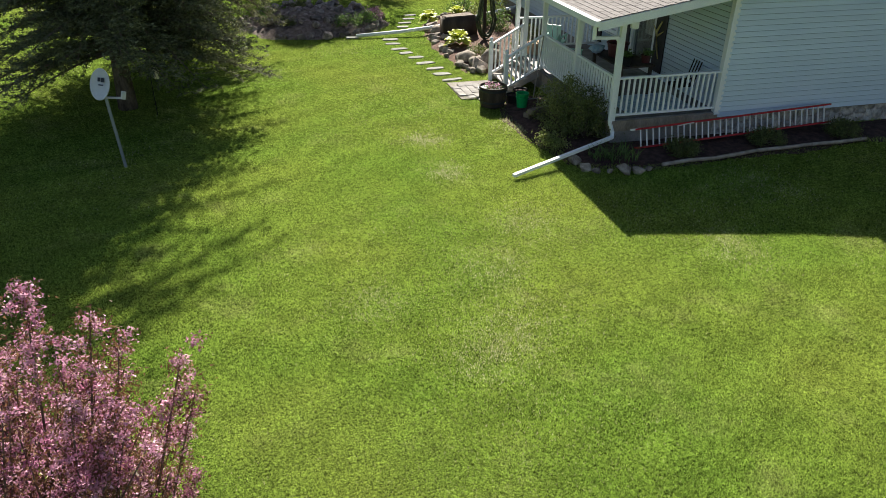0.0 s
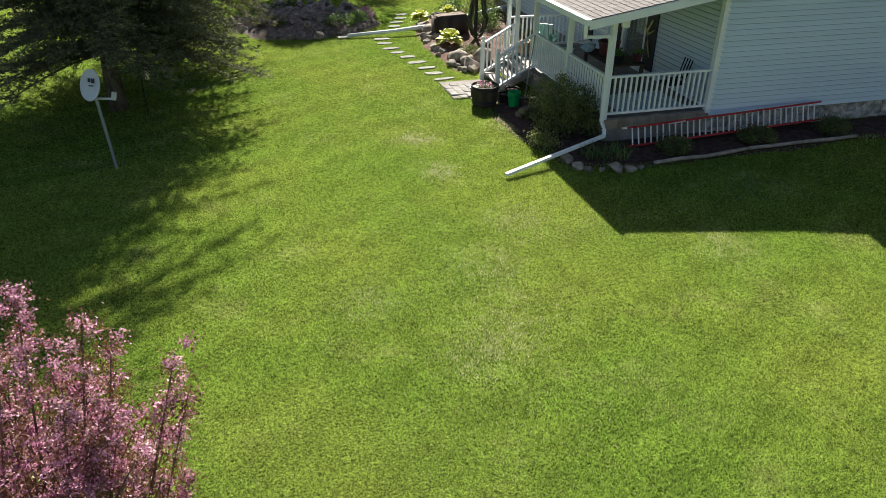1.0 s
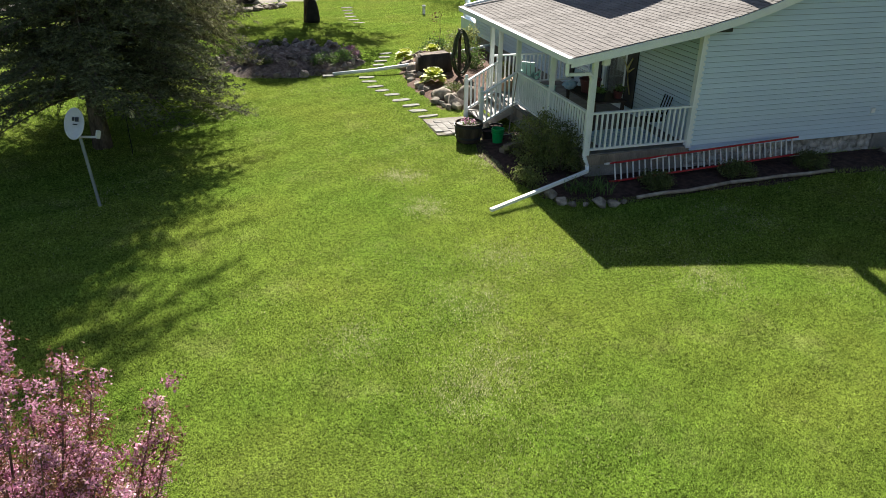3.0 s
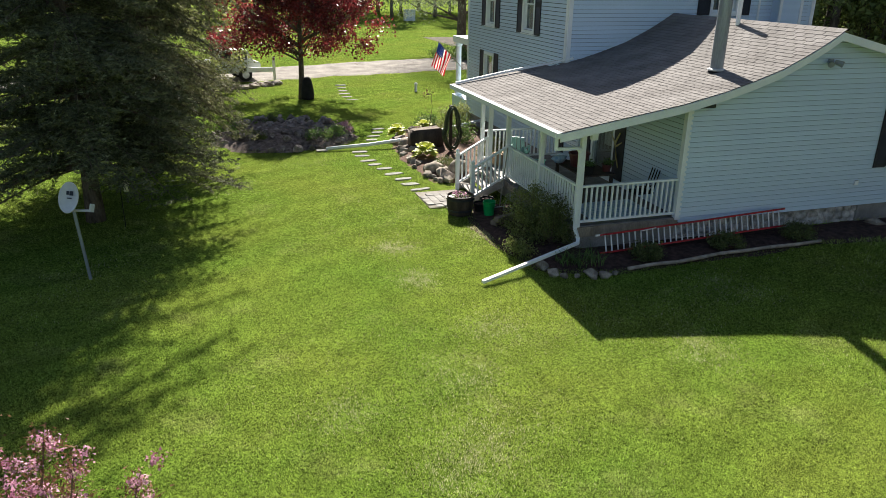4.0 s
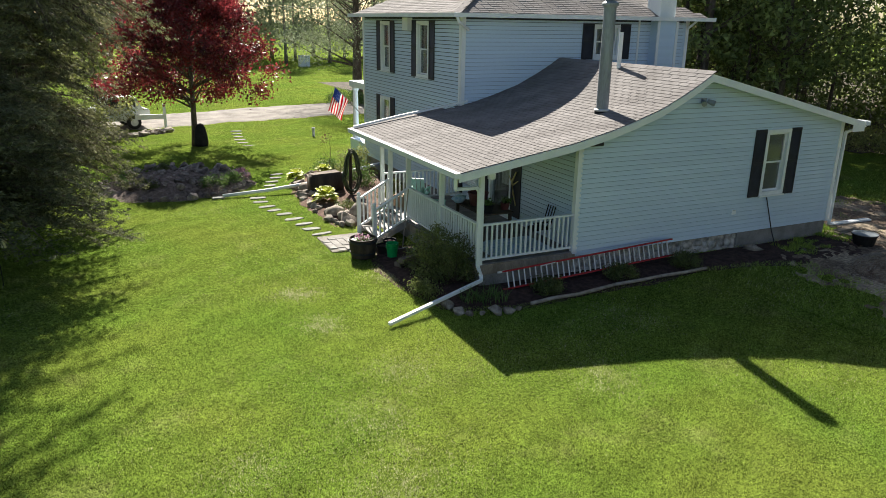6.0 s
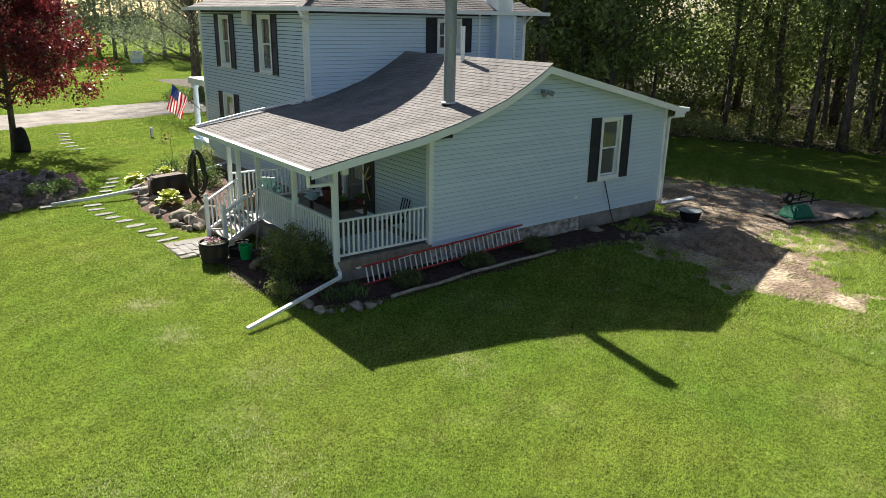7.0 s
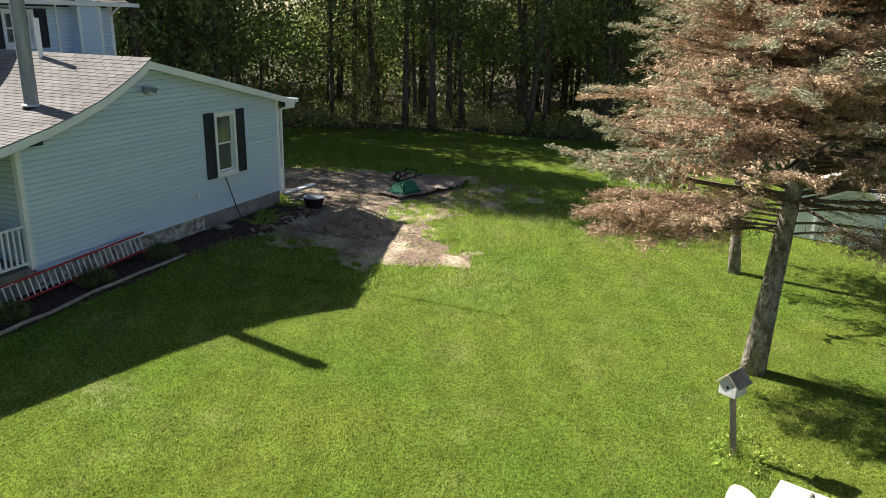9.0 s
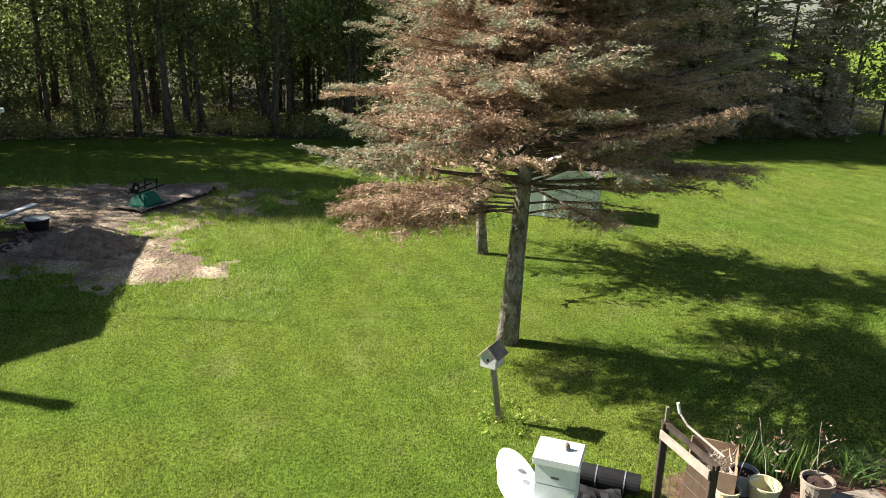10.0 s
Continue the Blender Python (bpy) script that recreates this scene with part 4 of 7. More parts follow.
def make_spruce(at, h, r, z0, seed, material, label, hang=0.0, step=0.34, per=6, twig=0.2, card=0.2, r0=0.2, power=0.8, lean=(0, 0), bark=None, rise=0.1, droop=0.3, thin=0.24, bunch=1, wild=0.4, profile=None, tipshare=1.0, fine_to=7.2, tip=0.2, hollow=0.16):
    rng = np.random.default_rng(seed)
    t = tree_thing("spruce_tree", at, label)
    g, pts = trunk(h, r0, 0.02, lean, seed)
    tr = part("trunk", g, bark or M_BARK, t, smooth=True)
    limbs, C, U, V, T = conifer(rng, h, r, z0, step, per, rise, droop, twig, card, hang, power, thin=thin, bunch=bunch, wild=wild, profile=profile, tipshare=tipshare, fine_to=fine_to, tip=tip, hollow=hollow)

    def shift(P):
        s = np.clip(P[:, 2:3] / h, 0, 1)
        return P + s * np.array([[lean[0], lean[1], 0]])
    limbs.v = [(x + lean[0] * z / h, y + lean[1] * z / h, z) for x, y, z in limbs.v]
    tagged(part("limb", limbs, M_TWIG, t), kind="stuff")
    if isinstance(material, tuple):
        part("tip_foliage", cards("tip_foliage", shift(C[T]), U[T], V[T], material[1]), None, t)
        C, U, V = C[~T], U[~T], V[~T]
        material = material[0]
    part("crown", cards("crown", shift(C), U, V, material), None, t)
    return t


make_spruce((-3.1, 18.7, 0), 10.5, 3.1, 1.4, 11, M_SPRUCE, "dark green spruce tree behind the satellite dish", step=0.25, per=12, twig=0.16, card=0.052, bunch=3, thin=0.2, wild=0.6)
NORWAY = [(1.2, 2.0), (2.0, 2.9), (3.2, 3.0), (4.6, 3.0), (5.8, 3.0), (6.4, 3.6), (7.4, 4.4), (8.2, 4.1), (8.9, 2.8), (9.6, 3.0), (10.2, 4.2), (11.2, 4.5), (12.2, 3.4), (13.8, 3.6), (16.0, 2.6), (20.0, 0.3)]
make_spruce((-2.0, 23.4, 0), 20.0, 1.8, 1.3, 12, M_NORWAY, "tall drooping Norway spruce on the lawn", hang=0.45, step=0.3, per=13, twig=0.2, card=0.06, bunch=2, thin=0.19, r0=0.3, droop=0.45, profile=NORWAY, fine_to=8.4)
make_spruce((-9.9, 26.5, 0), 16.0, 3.4, 2.0, 13, M_NORWAY, "tall drooping Norway spruce on the lawn", hang=0.9, step=0.45, per=8, twig=0.24, card=0.15, thin=0.2, r0=0.28, power=0.65, droop=0.45)
brown = make_spruce((12.82, -0.68, 0), 13.0, 3.55, 3.1, 14, (M_BROWNN, M_BLUEN), "half-dead brown spruce tree with bare lower trunk", step=0.25, per=10, twig=0.14, card=0.036, r0=0.185, power=0.7, thin=0.17, bunch=5, lean=(0.35, -0.6), bark=M_GREYBARK, rise=0.08, droop=-0.03, wild=0.8, tipshare=0.95, tip=0.28, hollow=0.5)
make_spruce((18.5, -0.2, 0), 10.0, 3.0, 3.4, 15, (M_BROWNN, M_SPRUCE), "thin browning spruce tree", step=0.36, per=8, twig=0.18, card=0.12, bunch=2, thin=0.15, r0=0.13, power=0.6, lean=(0.5, 0.9), bark=M_GREYBARK)
# dead lower boughs of the brown spruce
rng = np.random.default_rng(16)
for az0, L, ri, z1, dense in ((98, 3.3, -0.1, 2.4, 1), (106, 3.0, -0.02, 2.5, 1), (90, 2.6, -0.1, 2.3, 1), (112, 3.2, -0.16, 2.35, 1), (84, 3.1, -0.04, 2.55, 1), (128, 2.6, -0.12, 2.3, 1), (75, 2.4, -0.15, 2.2, 1), (-90, 3.0, 0.12, 2.75, 0), (118, 2.7, 0.0, 2.6, 1), (-98, 2.2, 0.02, 2.4, 0), (-82, 3.2, 0.1, 2.6, 0), (-108, 3.4, 0.12, 2.8, 0), (-70, 2.0, -0.1, 2.2, 0), (140, 2.0, -0.05, 2.7, 0), (60, 2.4, 0.05, 2.7, 0)):
    bl, C, U, V = Geo(), [], [], []
    d = np.array([math.cos(radians(az0)), math.sin(radians(az0)), 0])
    sd0 = np.array([-d[1], d[0], 0])
    o = np.array([0.07, -0.12, z1 + 0.32])
    bl.tube([o + d * L * s + np.array([0, 0, L * ri * 0.4 * s + 0.4 * s * (1 - s)]) for s in (0, 0.2, 0.4, 0.6, 0.8, 1.0)], [0.024, 0.02, 0.016, 0.012, 0.008, 0.003], n=5, cap=False)
    for i in range(int(L / 0.035)):
        s = rng.uniform(0.15, 1.0)
        p0 = o + d * L * s + np.array([0, 0, L * ri * 0.4 * s + 0.4 * s * (1 - s)])
        td = unit(d * rng.uniform(0.3, 0.9) + sd0 * rng.choice((-1, 1)) * rng.uniform(0.5, 1) + np.array([0, 0, rng.uniform(-0.25, 0.12)]))
        tl = rng.uniform(0.25, 0.85) * (1.2 - 0.6 * s)
        bl.tube([p0, p0 + td * tl], [0.006, 0.002], n=3, cap=False)
        k = 34 if dense and s > 0.3 else 4
        C.append(p0 + td * tl * rng.uniform(0.2, 1.0, (k, 1)) + rng.normal(size=(k, 3)) * 0.045)
        U.append(unit(td + rng.normal(size=(k, 3)) * 0.6) * 0.045)
        V.append(unit(rng.normal(size=(k, 3))) * 0.009)
    bough = part("dead_bough", bl, M_TWIG, brown)
    part("dry_foliage", cards("dry_foliage", np.concatenate(C), np.concatenate(U), np.concatenate(V), M_BROWNN), None, bough)


def make_broadleaf(name, at, label, seed, h, r0, z0, cr, clumps, per, leaf, spread, leaf_mat, bark, group="", top=0.35, fine_to=99.0, bare=0.0):
    """A trunk with limbs that reach out to clumps of small leaves."""
    rng = np.random.default_rng(seed)
    t = tree_thing(name, at, label, group)
    g, pts = trunk(h * 0.92, r0, min(0.03, r0 * 0.3), (rng.uniform(-0.3, 0.3), rng.uniform(-0.3, 0.3)), seed)
    part("trunk", g, bark, t, smooth=True)
    limbs, cs = Geo(), []
    for i in range(clumps):
        s = rng.uniform(0, 1) ** 0.8
        z = z0 + (h - z0) * s
        rad = cr * (math.sin(math.pi * min(1, (0.18 + 0.82 * s) ** 0.8)) * (1 - top) + top * (1 - s)) * rng.uniform(0.35, 1.05)
        a = rng.uniform(0, 2 * math.pi)
        c = np.array([rad * math.cos(a), rad * math.sin(a), z])
        cs.append(c)
        if i % 2 == 0 and z > z0 + 0.14 * (h - z0):
            b = np.array([0, 0, max(z0 * 0.85, z - rad * 0.55)])
            m = (b + c) / 2 + rng.normal(size=3) * 0.1 * rad
            limbs.tube([b, m, c], [0.012 + 0.014 * rad, 0.01 + 0.006 * rad, 0.006], n=4, cap=False)
    for i in range(int(bare)):
        a, z, L = rng.uniform(0, 2 * math.pi), rng.uniform(1.2, min(h, 7.0)), rng.uniform(0.5, 1.6)
        e = np.array([L * math.cos(a), L * math.sin(a), z + L * rng.uniform(-0.15, 0.7)])
        limbs.tube([(0, 0, z), np.array([0, 0, z]) * 0.5 + e * 0.5 + rng.normal(size=3) * 0.08, e], [0.016, 0.011, 0.004], n=4, cap=False)
    tagged(part("limb", limbs, bark, t), kind="stuff")
    cs = np.array(cs)
    low = cs[:, 2] < fine_to
    C, U, V = scatter_leaves(rng, cs[low], spread, per, leaf)
    if not low.all():
        C, U, V = (np.concatenate(q) for q in zip((C, U, V), scatter_leaves(rng, cs[~low], spread * 1.3, max(4, per // 4), leaf * 2.0)))
    part("crown", cards("crown", C, U, V, leaf_mat), None, t)
    return t


make_broadleaf("maple_tree", (4.05, 36.0, 0), "red-leaved maple tree on the lawn", 21, 8.6, 0.15, 2.1, 4.2, 250, 170, 0.08, 0.3, M_MAPLE, M_BARK)
make_broadleaf("blossom_tree", (18.0, 53.0, 0), "large pale-leaved tree beside the driveway", 22, 15.0, 0.4, 3.0, 6.5, 190, 110, 0.065, 0.5, M_FARLEAF, M_BARK)
make_broadleaf("young_tree", (0.0, 41.5, 0), "small pale green tree by the driveway", 23, 6.0, 0.1, 0.8, 2.2, 60, 60, 0.1, 0.3, M_PALELEAF, M_BARK)

# woodland round the far lawn
EDGE = [(20, 46), (23.5, 34), (27.5, 27.5), (33.5, 23.5), (36.3, 15), (37.2, 8), (41, -14), (46, -24), (50, -34)]
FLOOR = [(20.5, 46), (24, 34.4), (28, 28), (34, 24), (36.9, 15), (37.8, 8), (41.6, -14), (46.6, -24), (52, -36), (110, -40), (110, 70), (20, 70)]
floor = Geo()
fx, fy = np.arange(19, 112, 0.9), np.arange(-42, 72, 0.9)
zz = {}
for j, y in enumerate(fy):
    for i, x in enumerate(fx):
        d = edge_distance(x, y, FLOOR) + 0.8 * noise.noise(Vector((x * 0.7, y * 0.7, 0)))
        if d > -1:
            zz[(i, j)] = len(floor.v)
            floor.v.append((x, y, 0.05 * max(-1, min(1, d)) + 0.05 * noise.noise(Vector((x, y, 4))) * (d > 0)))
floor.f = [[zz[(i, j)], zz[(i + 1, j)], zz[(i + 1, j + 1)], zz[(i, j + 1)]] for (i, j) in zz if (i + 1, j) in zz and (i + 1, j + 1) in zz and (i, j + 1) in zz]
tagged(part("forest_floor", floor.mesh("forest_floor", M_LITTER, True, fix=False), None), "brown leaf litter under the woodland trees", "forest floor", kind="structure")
kinds = []
SPEC = [(15, 0.13, 3.0, 2.6, 60, 58, 0.1), (17, 0.19, 3.8, 3.2, 66, 58, 0.11), (13, 0.09, 2.6, 2.2, 50, 50, 0.1), (18, 0.23, 4.4, 3.6, 70, 60, 0.11), (15, 0.15, 3.4, 2.9, 58, 56, 0.1),
        (16, 0.14, 2.0, 3.1, 44, 28, 0.26), (14, 0.2, 1.2, 3.0, 44, 28, 0.26), (4.2, 0.04, 0.5, 1.1, 34, 44, 0.07), (5.5, 0.05, 0.9, 1.4, 40, 44, 0.08), (3.2, 0.03, 0.3, 1.2, 34, 44, 0.065)]
for k, (hh, r0, z0, cr, nc, per, lf) in enumerate(SPEC):
    kinds.append(make_broadleaf("woodland_tree", (60 + 6 * k, 40, 0), ("tall woodland tree with dark bare trunk", "young leafy sapling at the wood's edge")[k > 6], 31 + k, hh, r0, z0, cr, nc, per, lf, 0.42 if k < 7 else 0.25,
                                M_LEAF if k < 7 else M_PALELEAF, M_BARK, group="woodland trees", fine_to=8.0, bare=16 if k < 5 else 0))
rr = random.Random(8)
WOODS = []
for i in range(len(EDGE) - 1):
    (ax, ay), (bx, by) = EDGE[i], EDGE[i + 1]
    L = math.hypot(bx - ax, by - ay)
    nx, ny = (by - ay) / L, -(bx - ax) / L
    nx, ny = (-nx, -ny) if nx < 0 else (nx, ny)
    for row in range(9):
        n = max(1, int(L / (1.9, 1.6, 1.7, 2.0, 2.2, 2.6, 3.0, 3.2, 4.2)[row]))
        for j in range(n):
            s = (j + rr.uniform(-0.2, 1.2)) / n
            o = (0.9, 3.2, 6.0, 9.5, 13.5, 18, 23, 29, 1.8)[row] + rr.uniform(-1.4, 1.6)
            if i < 3 and 1 < row < 7 and rr.random() < 0.35:
                continue
            if i >= 6 and (row in (2, 3, 4, 5) or row < 2):
                continue
            kd = rr.randrange(5) if row < 4 else 5 + rr.randrange(2) if row < 8 else 7 + rr.randrange(3) if i < 6 else 8
            WOODS.append((ax + (bx - ax) * s + nx * o, ay + (by - ay) * s + ny * o, kd))
done = set()
for x, y, k in WOODS:
    sc = rr.uniform(0.75, 1.2)
    m = Matrix.Translation((x, y, 0)) @ Matrix.Rotation(rr.uniform(0, 6.28), 4, "Z") @ Matrix.Rotation(rr.gauss(0, 0.06), 4, "X")
    if k not in done:
        kinds[k].matrix_basis = m
        done.add(k)
    else:
        copy_thing(kinds[k], m @ Matrix.Scale(sc, 4))
for x, y, hh, cr, sd1 in ((27.0, 27.2, 20.0, 5.0, 131), (30.4, 25.4, 17.0, 3.6, 132)):
    make_broadleaf("woodland_tree", (x, y, 0), "tall dense woodland tree behind the house", sd1, hh, 0.22, 3.6, cr, 130, 64, 0.15, 0.5, M_LEAF, M_BARK, group="woodland trees")
for x, y, sd1 in ((45.2, -21.0, 0.9), (46.6, -23, 1.1), (45.6, -24.5, 1.0), (47.5, -26, 1.2)):
    copy_thing(kinds[8], Matrix.Translation((x, y, 0)) @ Matrix.Scale(2.0 * sd1, 4))
pale_pine = make_spruce((40.2, -11.5, 0), 12.0, 3.0, 0.8, 17, M_DEADN, "dead grey-brown conifer at the wood's edge", step=0.42, per=7, twig=0.24, card=0.2, r0=0.2, power=0.5, rise=0.25, droop=0.4, thin=0.13, bunch=2)
make_spruce((43.4, -17.5, 0), 11.0, 2.8, 0.6, 18, M_DEADN, "dead grey-brown conifer at the wood's edge", step=0.5, per=6, twig=0.3, card=0.22, r0=0.18, power=0.5, rise=0.25, droop=0.4, thin=0.13, bunch=2)


for x, y, a in ((41.6, -14.6, 1.2), (44.6, -20.2, 2.4), (39.0, -8.0, 4.0)):
    copy_thing(pale_pine, Matrix.Translation((x, y, 0)) @ Matrix.Rotation(a, 4, "Z") @ Matrix.Scale(0.95, 4))


def bush_stuff(name, label, spots, seed, per, leaf, spread, material, height):
    rng = np.random.default_rng(seed)
    cs = [(x, y, rng.uniform(0.1, height)) for x, y in spots for k in range(3)]
    C, U, V = scatter_leaves(rng, cs, spread, per, leaf)
    C[:, 2] = np.abs(C[:, 2])
    return tagged(part(name, cards(name, C, U, V, material), None), label, "undergrowth", kind="stuff")


spots = []
for i in range(1, len(EDGE) - 1):
    (ax, ay), (bx, by) = EDGE[i], EDGE[i + 1]
    for j in range(int(17 * math.hypot(bx - ax, by - ay))):
        s, o = rr.random(), rr.uniform(0, 1) ** 1.6 * 8 + 0.1
        spots.append((ax + (bx - ax) * s + o, ay + (by - ay) * s + o * 0.3))
bush_stuff("undergrowth", "leafy green undergrowth at the wood's edge", spots, 41, 26, 0.055, 0.3, M_PALELEAF, 0.7)
deep = []
for i in range(1, len(EDGE) - 1):
    (ax, ay), (bx, by) = EDGE[i], EDGE[i + 1]
    for j in range(int((15 if i < 3 else 9 if i < 5 else 4.0) * math.hypot(bx - ax, by - ay))):
        s, o = rr.random(), rr.uniform(8, 34)
        deep.append((ax + (bx - ax) * s + o, ay + (by - ay) * s + o * 0.3))
bush_stuff("thicket", "dense leafy thicket deep in the wood", deep, 42, 26, 0.17, 0.85, M_LEAF, 6.5)

# far trees beyond the field
far_kind = make_broadleaf("far_tree", (0, 104, 0), "tall pale tree far beyond the field", 51, 18, 0.25, 2.0, 4.5, 60, 40, 0.26, 0.85, M_FARLEAF, M_GREYBARK, group="far trees")
for i in range(64):
    a = -60 + 150 * (i + rr.uniform(-0.4, 0.4)) / 64
    copy_thing(far_kind, Matrix.Translation((a, 104 + rr.uniform(-4, 22) + abs(a - 20) * 0.05, 0)) @ Matrix.Rotation(rr.uniform(0, 6), 4, "Z") @ Matrix.Scale(rr.uniform(0.8, 1.3), 4))

# ---------------------------------------------------------------- pink crabapple near the camera
rng = np.random.default_rng(61)
crab = tree_thing("crabapple_tree", (-1.62, 3.05, 0), "pink-flowering crabapple tree in full bloom")
g, _ = trunk(1.6, 0.09, 0.06, (0, 0), 4)
part("trunk", g, M_GREYBARK, crab, smooth=True)
limbs, cs = Geo(), []
SHOOTS = [(-1.15, 3.2, 4.05), (-0.9, 3.2, 3.88), (-0.82, 3.3, 3.68), (-0.52, 3.2, 3.6), (-0.5, 3.2, 3.32), (-0.62, 3.4, 2.55), (-1.5, 3.6, 3.95), (-0.75, 3.0, 3.2), (-1.0, 2.9, 3.6)]
for i in range(190):
    a = rng.uniform(0, 2 * math.pi)
    rad = 1.13 * math.sqrt(rng.uniform(0.03, 1))
    tip = np.array([rad * math.cos(a), rad * math.sin(a), 2.5 + 0.95 * (1 - (rad / 1.3) ** 2) + rng.uniform(-0.35, 0.3)])
    if i < len(SHOOTS):
        tip = np.array(SHOOTS[i]) - np.array([-1.62, 3.05, 0.09])
    b = np.array([0, 0, rng.uniform(1.0, 1.6)])
    mid = b * 0.4 + tip * 0.6 + np.array([0, 0, -0.1]) + rng.normal(size=3) * 0.16
    if i < len(SHOOTS):
        mid = b * 0.3 + tip * 0.7 - np.array([0.0, 0.0, 0.45])
    limbs.tube([b, mid, tip], [0.022, 0.009, 0.003], n=5, cap=False)
    for s in np.linspace(0.3, 1.0, 20):
        c = (1 - s) ** 2 * b + 2 * s * (1 - s) * mid + s * s * tip
        cs.append(c + rng.normal(size=3) * (0.022 if i < len(SHOOTS) else 0.05))
        if i < len(SHOOTS) and s > 0.75:
            cs += [c + rng.normal(size=3) * 0.035 for q in range(2)]
part("limb", limbs, M_TWIG, crab)
cs = np.array(cs)
bloom = cs[rng.uniform(0, 1, len(cs)) < 0.52]
C, U, V = scatter_leaves(rng, bloom, 0.024, 60, 0.0085)
part("blossom", cards("blossom", C, U, V * 1.5, M_PETAL), None, crab)
C, U, V = scatter_leaves(rng, cs, 0.036, 24, 0.0125)
part("foliage", cards("foliage", C, U, V * 0.8, M_BRONZE), None, crab)


# ---------------------------------------------------------------- shingles
def shingle_mesh(w, l):
    return Geo().hexa([(-w / 2, 0, -0.004), (w / 2, 0, -0.004), (w / 2, l, -0.006), (-w / 2, l, -0.006),
                       (-w / 2, 0, 0.012), (w / 2, 0, 0.012), (w / 2, l, 0.002), (-w / 2, l, 0.002)])


def shingle_slope():
    """Tabs on the wing's camera-side slope, laid in courses from eave to ridge."""
    me = shingle_mesh(0.29, 0.17).mesh("shingle", M_SHINGLE)
    rr = random.Random(77)
    xs = [p[0] for p in PROFILE[:9]]
    zs = [p[1] for p in PROFILE[:9]]
    arc = [0.0]
    for i in range(8):
        arc.append(arc[-1] + math.hypot(xs[i + 1] - xs[i], zs[i + 1] - zs[i]))
    rest, made, s, row = Geo(), 0, -0.02, 0
    proto = shingle_mesh(0.29, 0.17)
    while s < arc[-1] - 0.05:
        x, z = float(np.interp(s, arc, xs)), float(np.interp(s, arc, zs))
        x2, z2 = float(np.interp(s + 0.15, arc, xs)), float(np.interp(s + 0.15, arc, zs))
        up = Vector((x2 - x, 0, z2 - z)).normalized()
        across = Vector((0, 1, 0))
        nrm = across.cross(up)
        nrm = nrm if nrm.z > 0 else -nrm
        y = 13.29 - (row % 2) * 0.152
        while y < (20.3 if x < 9.6 else YM - 0.06):
            k = rr.uniform(-0.004, 0.004)
            m = Matrix(((across.x, up.x, nrm.x, x), (across.y, up.y, nrm.y, y + 0.15 + k), (across.z, up.z, nrm.z, z + rr.uniform(0, 0.004)), (0, 0, 0, 1)))
            if y < 13.2:
                m = Matrix.Translation((0, 0.076, 0)) @ m @ Matrix.Diagonal((0.5, 1, 1, 1))
            if y < 16.4 and x < 9.2 and made < 300:
                ob = part("shingle", me, None, wing_roof)
                ob.matrix_basis = m
                made += 1
            else:
                rest.add([m @ Vector(p) for p in proto.v], proto.f)
            y += 0.304
        s += 0.142
        row += 1
    ob = part("shingle_field", rest.mesh("shingle_field", M_SHINGLE, fix=False), None, wing_roof)
    tagged(ob, kind="stuff")


shingle_slope()


def hip_shingles(a, b, apex, rows=16):
    """Courses of tabs on the lower part of one face of the main roof."""
    a, b, apex = Vector(a), Vector(b), Vector(apex)
    across = (b - a).normalized()
    foot = a + across * (apex - a).dot(across)
    up = (apex - foot).normalized()
    nrm = across.cross(up)
    nrm = nrm if nrm.z > 0 else -nrm
    L, Hs, d0 = (b - a).length, (apex - foot).length, (foot - a).length
    g, proto = Geo(), shingle_mesh(0.29, 0.17)
    for r in range(rows):
        s = r * 0.142
        lo, hi = d0 * s / Hs, L - (L - d0) * s / Hs
        y = lo + (r % 2) * 0.15
        while y < hi - 0.15:
            o = a + across * (y + 0.15) + up * s + nrm * random.uniform(0, 0.004)
            m = Matrix(((across.x, up.x, nrm.x, o.x), (across.y, up.y, nrm.y, o.y), (across.z, up.z, nrm.z, o.z), (0, 0, 0, 1)))
            g.add([m @ Vector(p) for p in proto.v], proto.f)
            y += 0.304
    tagged(part("shingle_field", g.mesh("shingle_field", M_SHINGLE, fix=False), None, main_roof), kind="stuff")


hip_shingles((hx0, hy0, ZE), (hx1, hy0, ZE), (*ra, zr))
hip_shingles((hx0, hy1, ZE), (hx0, hy0, ZE), (*ra, zr))


# ---------------------------------------------------------------- things on the porch
def make_chair(at, rz, material, label, w=0.52, slat=0.2):
    ch = thing("porch_chair", label, "chair", at)
    ch.rotation_euler.z = radians(rz)
    for sx in (-1, 1):
        for sy in (-1, 1):
            part("leg", Geo().beam((sx * w * 0.42, sy * 0.22, 0), (sx * w * 0.42, sy * 0.22, 0.4), 0.035, 0.035), material, ch)
        part("armrest", Geo().box(sx * w * 0.46 - 0.03, -0.26, 0.58, sx * w * 0.46 + 0.03, 0.24, 0.61).box(sx * w * 0.46 - 0.02, -0.24, 0.4, sx * w * 0.46 + 0.02, -0.2, 0.58), material, ch)
    part("seat", Geo().box(-w / 2, -0.25, 0.4, w / 2, 0.25, 0.44), material, ch, bevel=0.01)
    for i in range(4):
        x = -w / 2 + w * (i + 0.5) / 4
        part("back_slat", Geo().beam((x, 0.24, 0.44), (x, 0.38, 0.95), w * slat, 0.02, (0, 1, 0)), material, ch)
    return ch


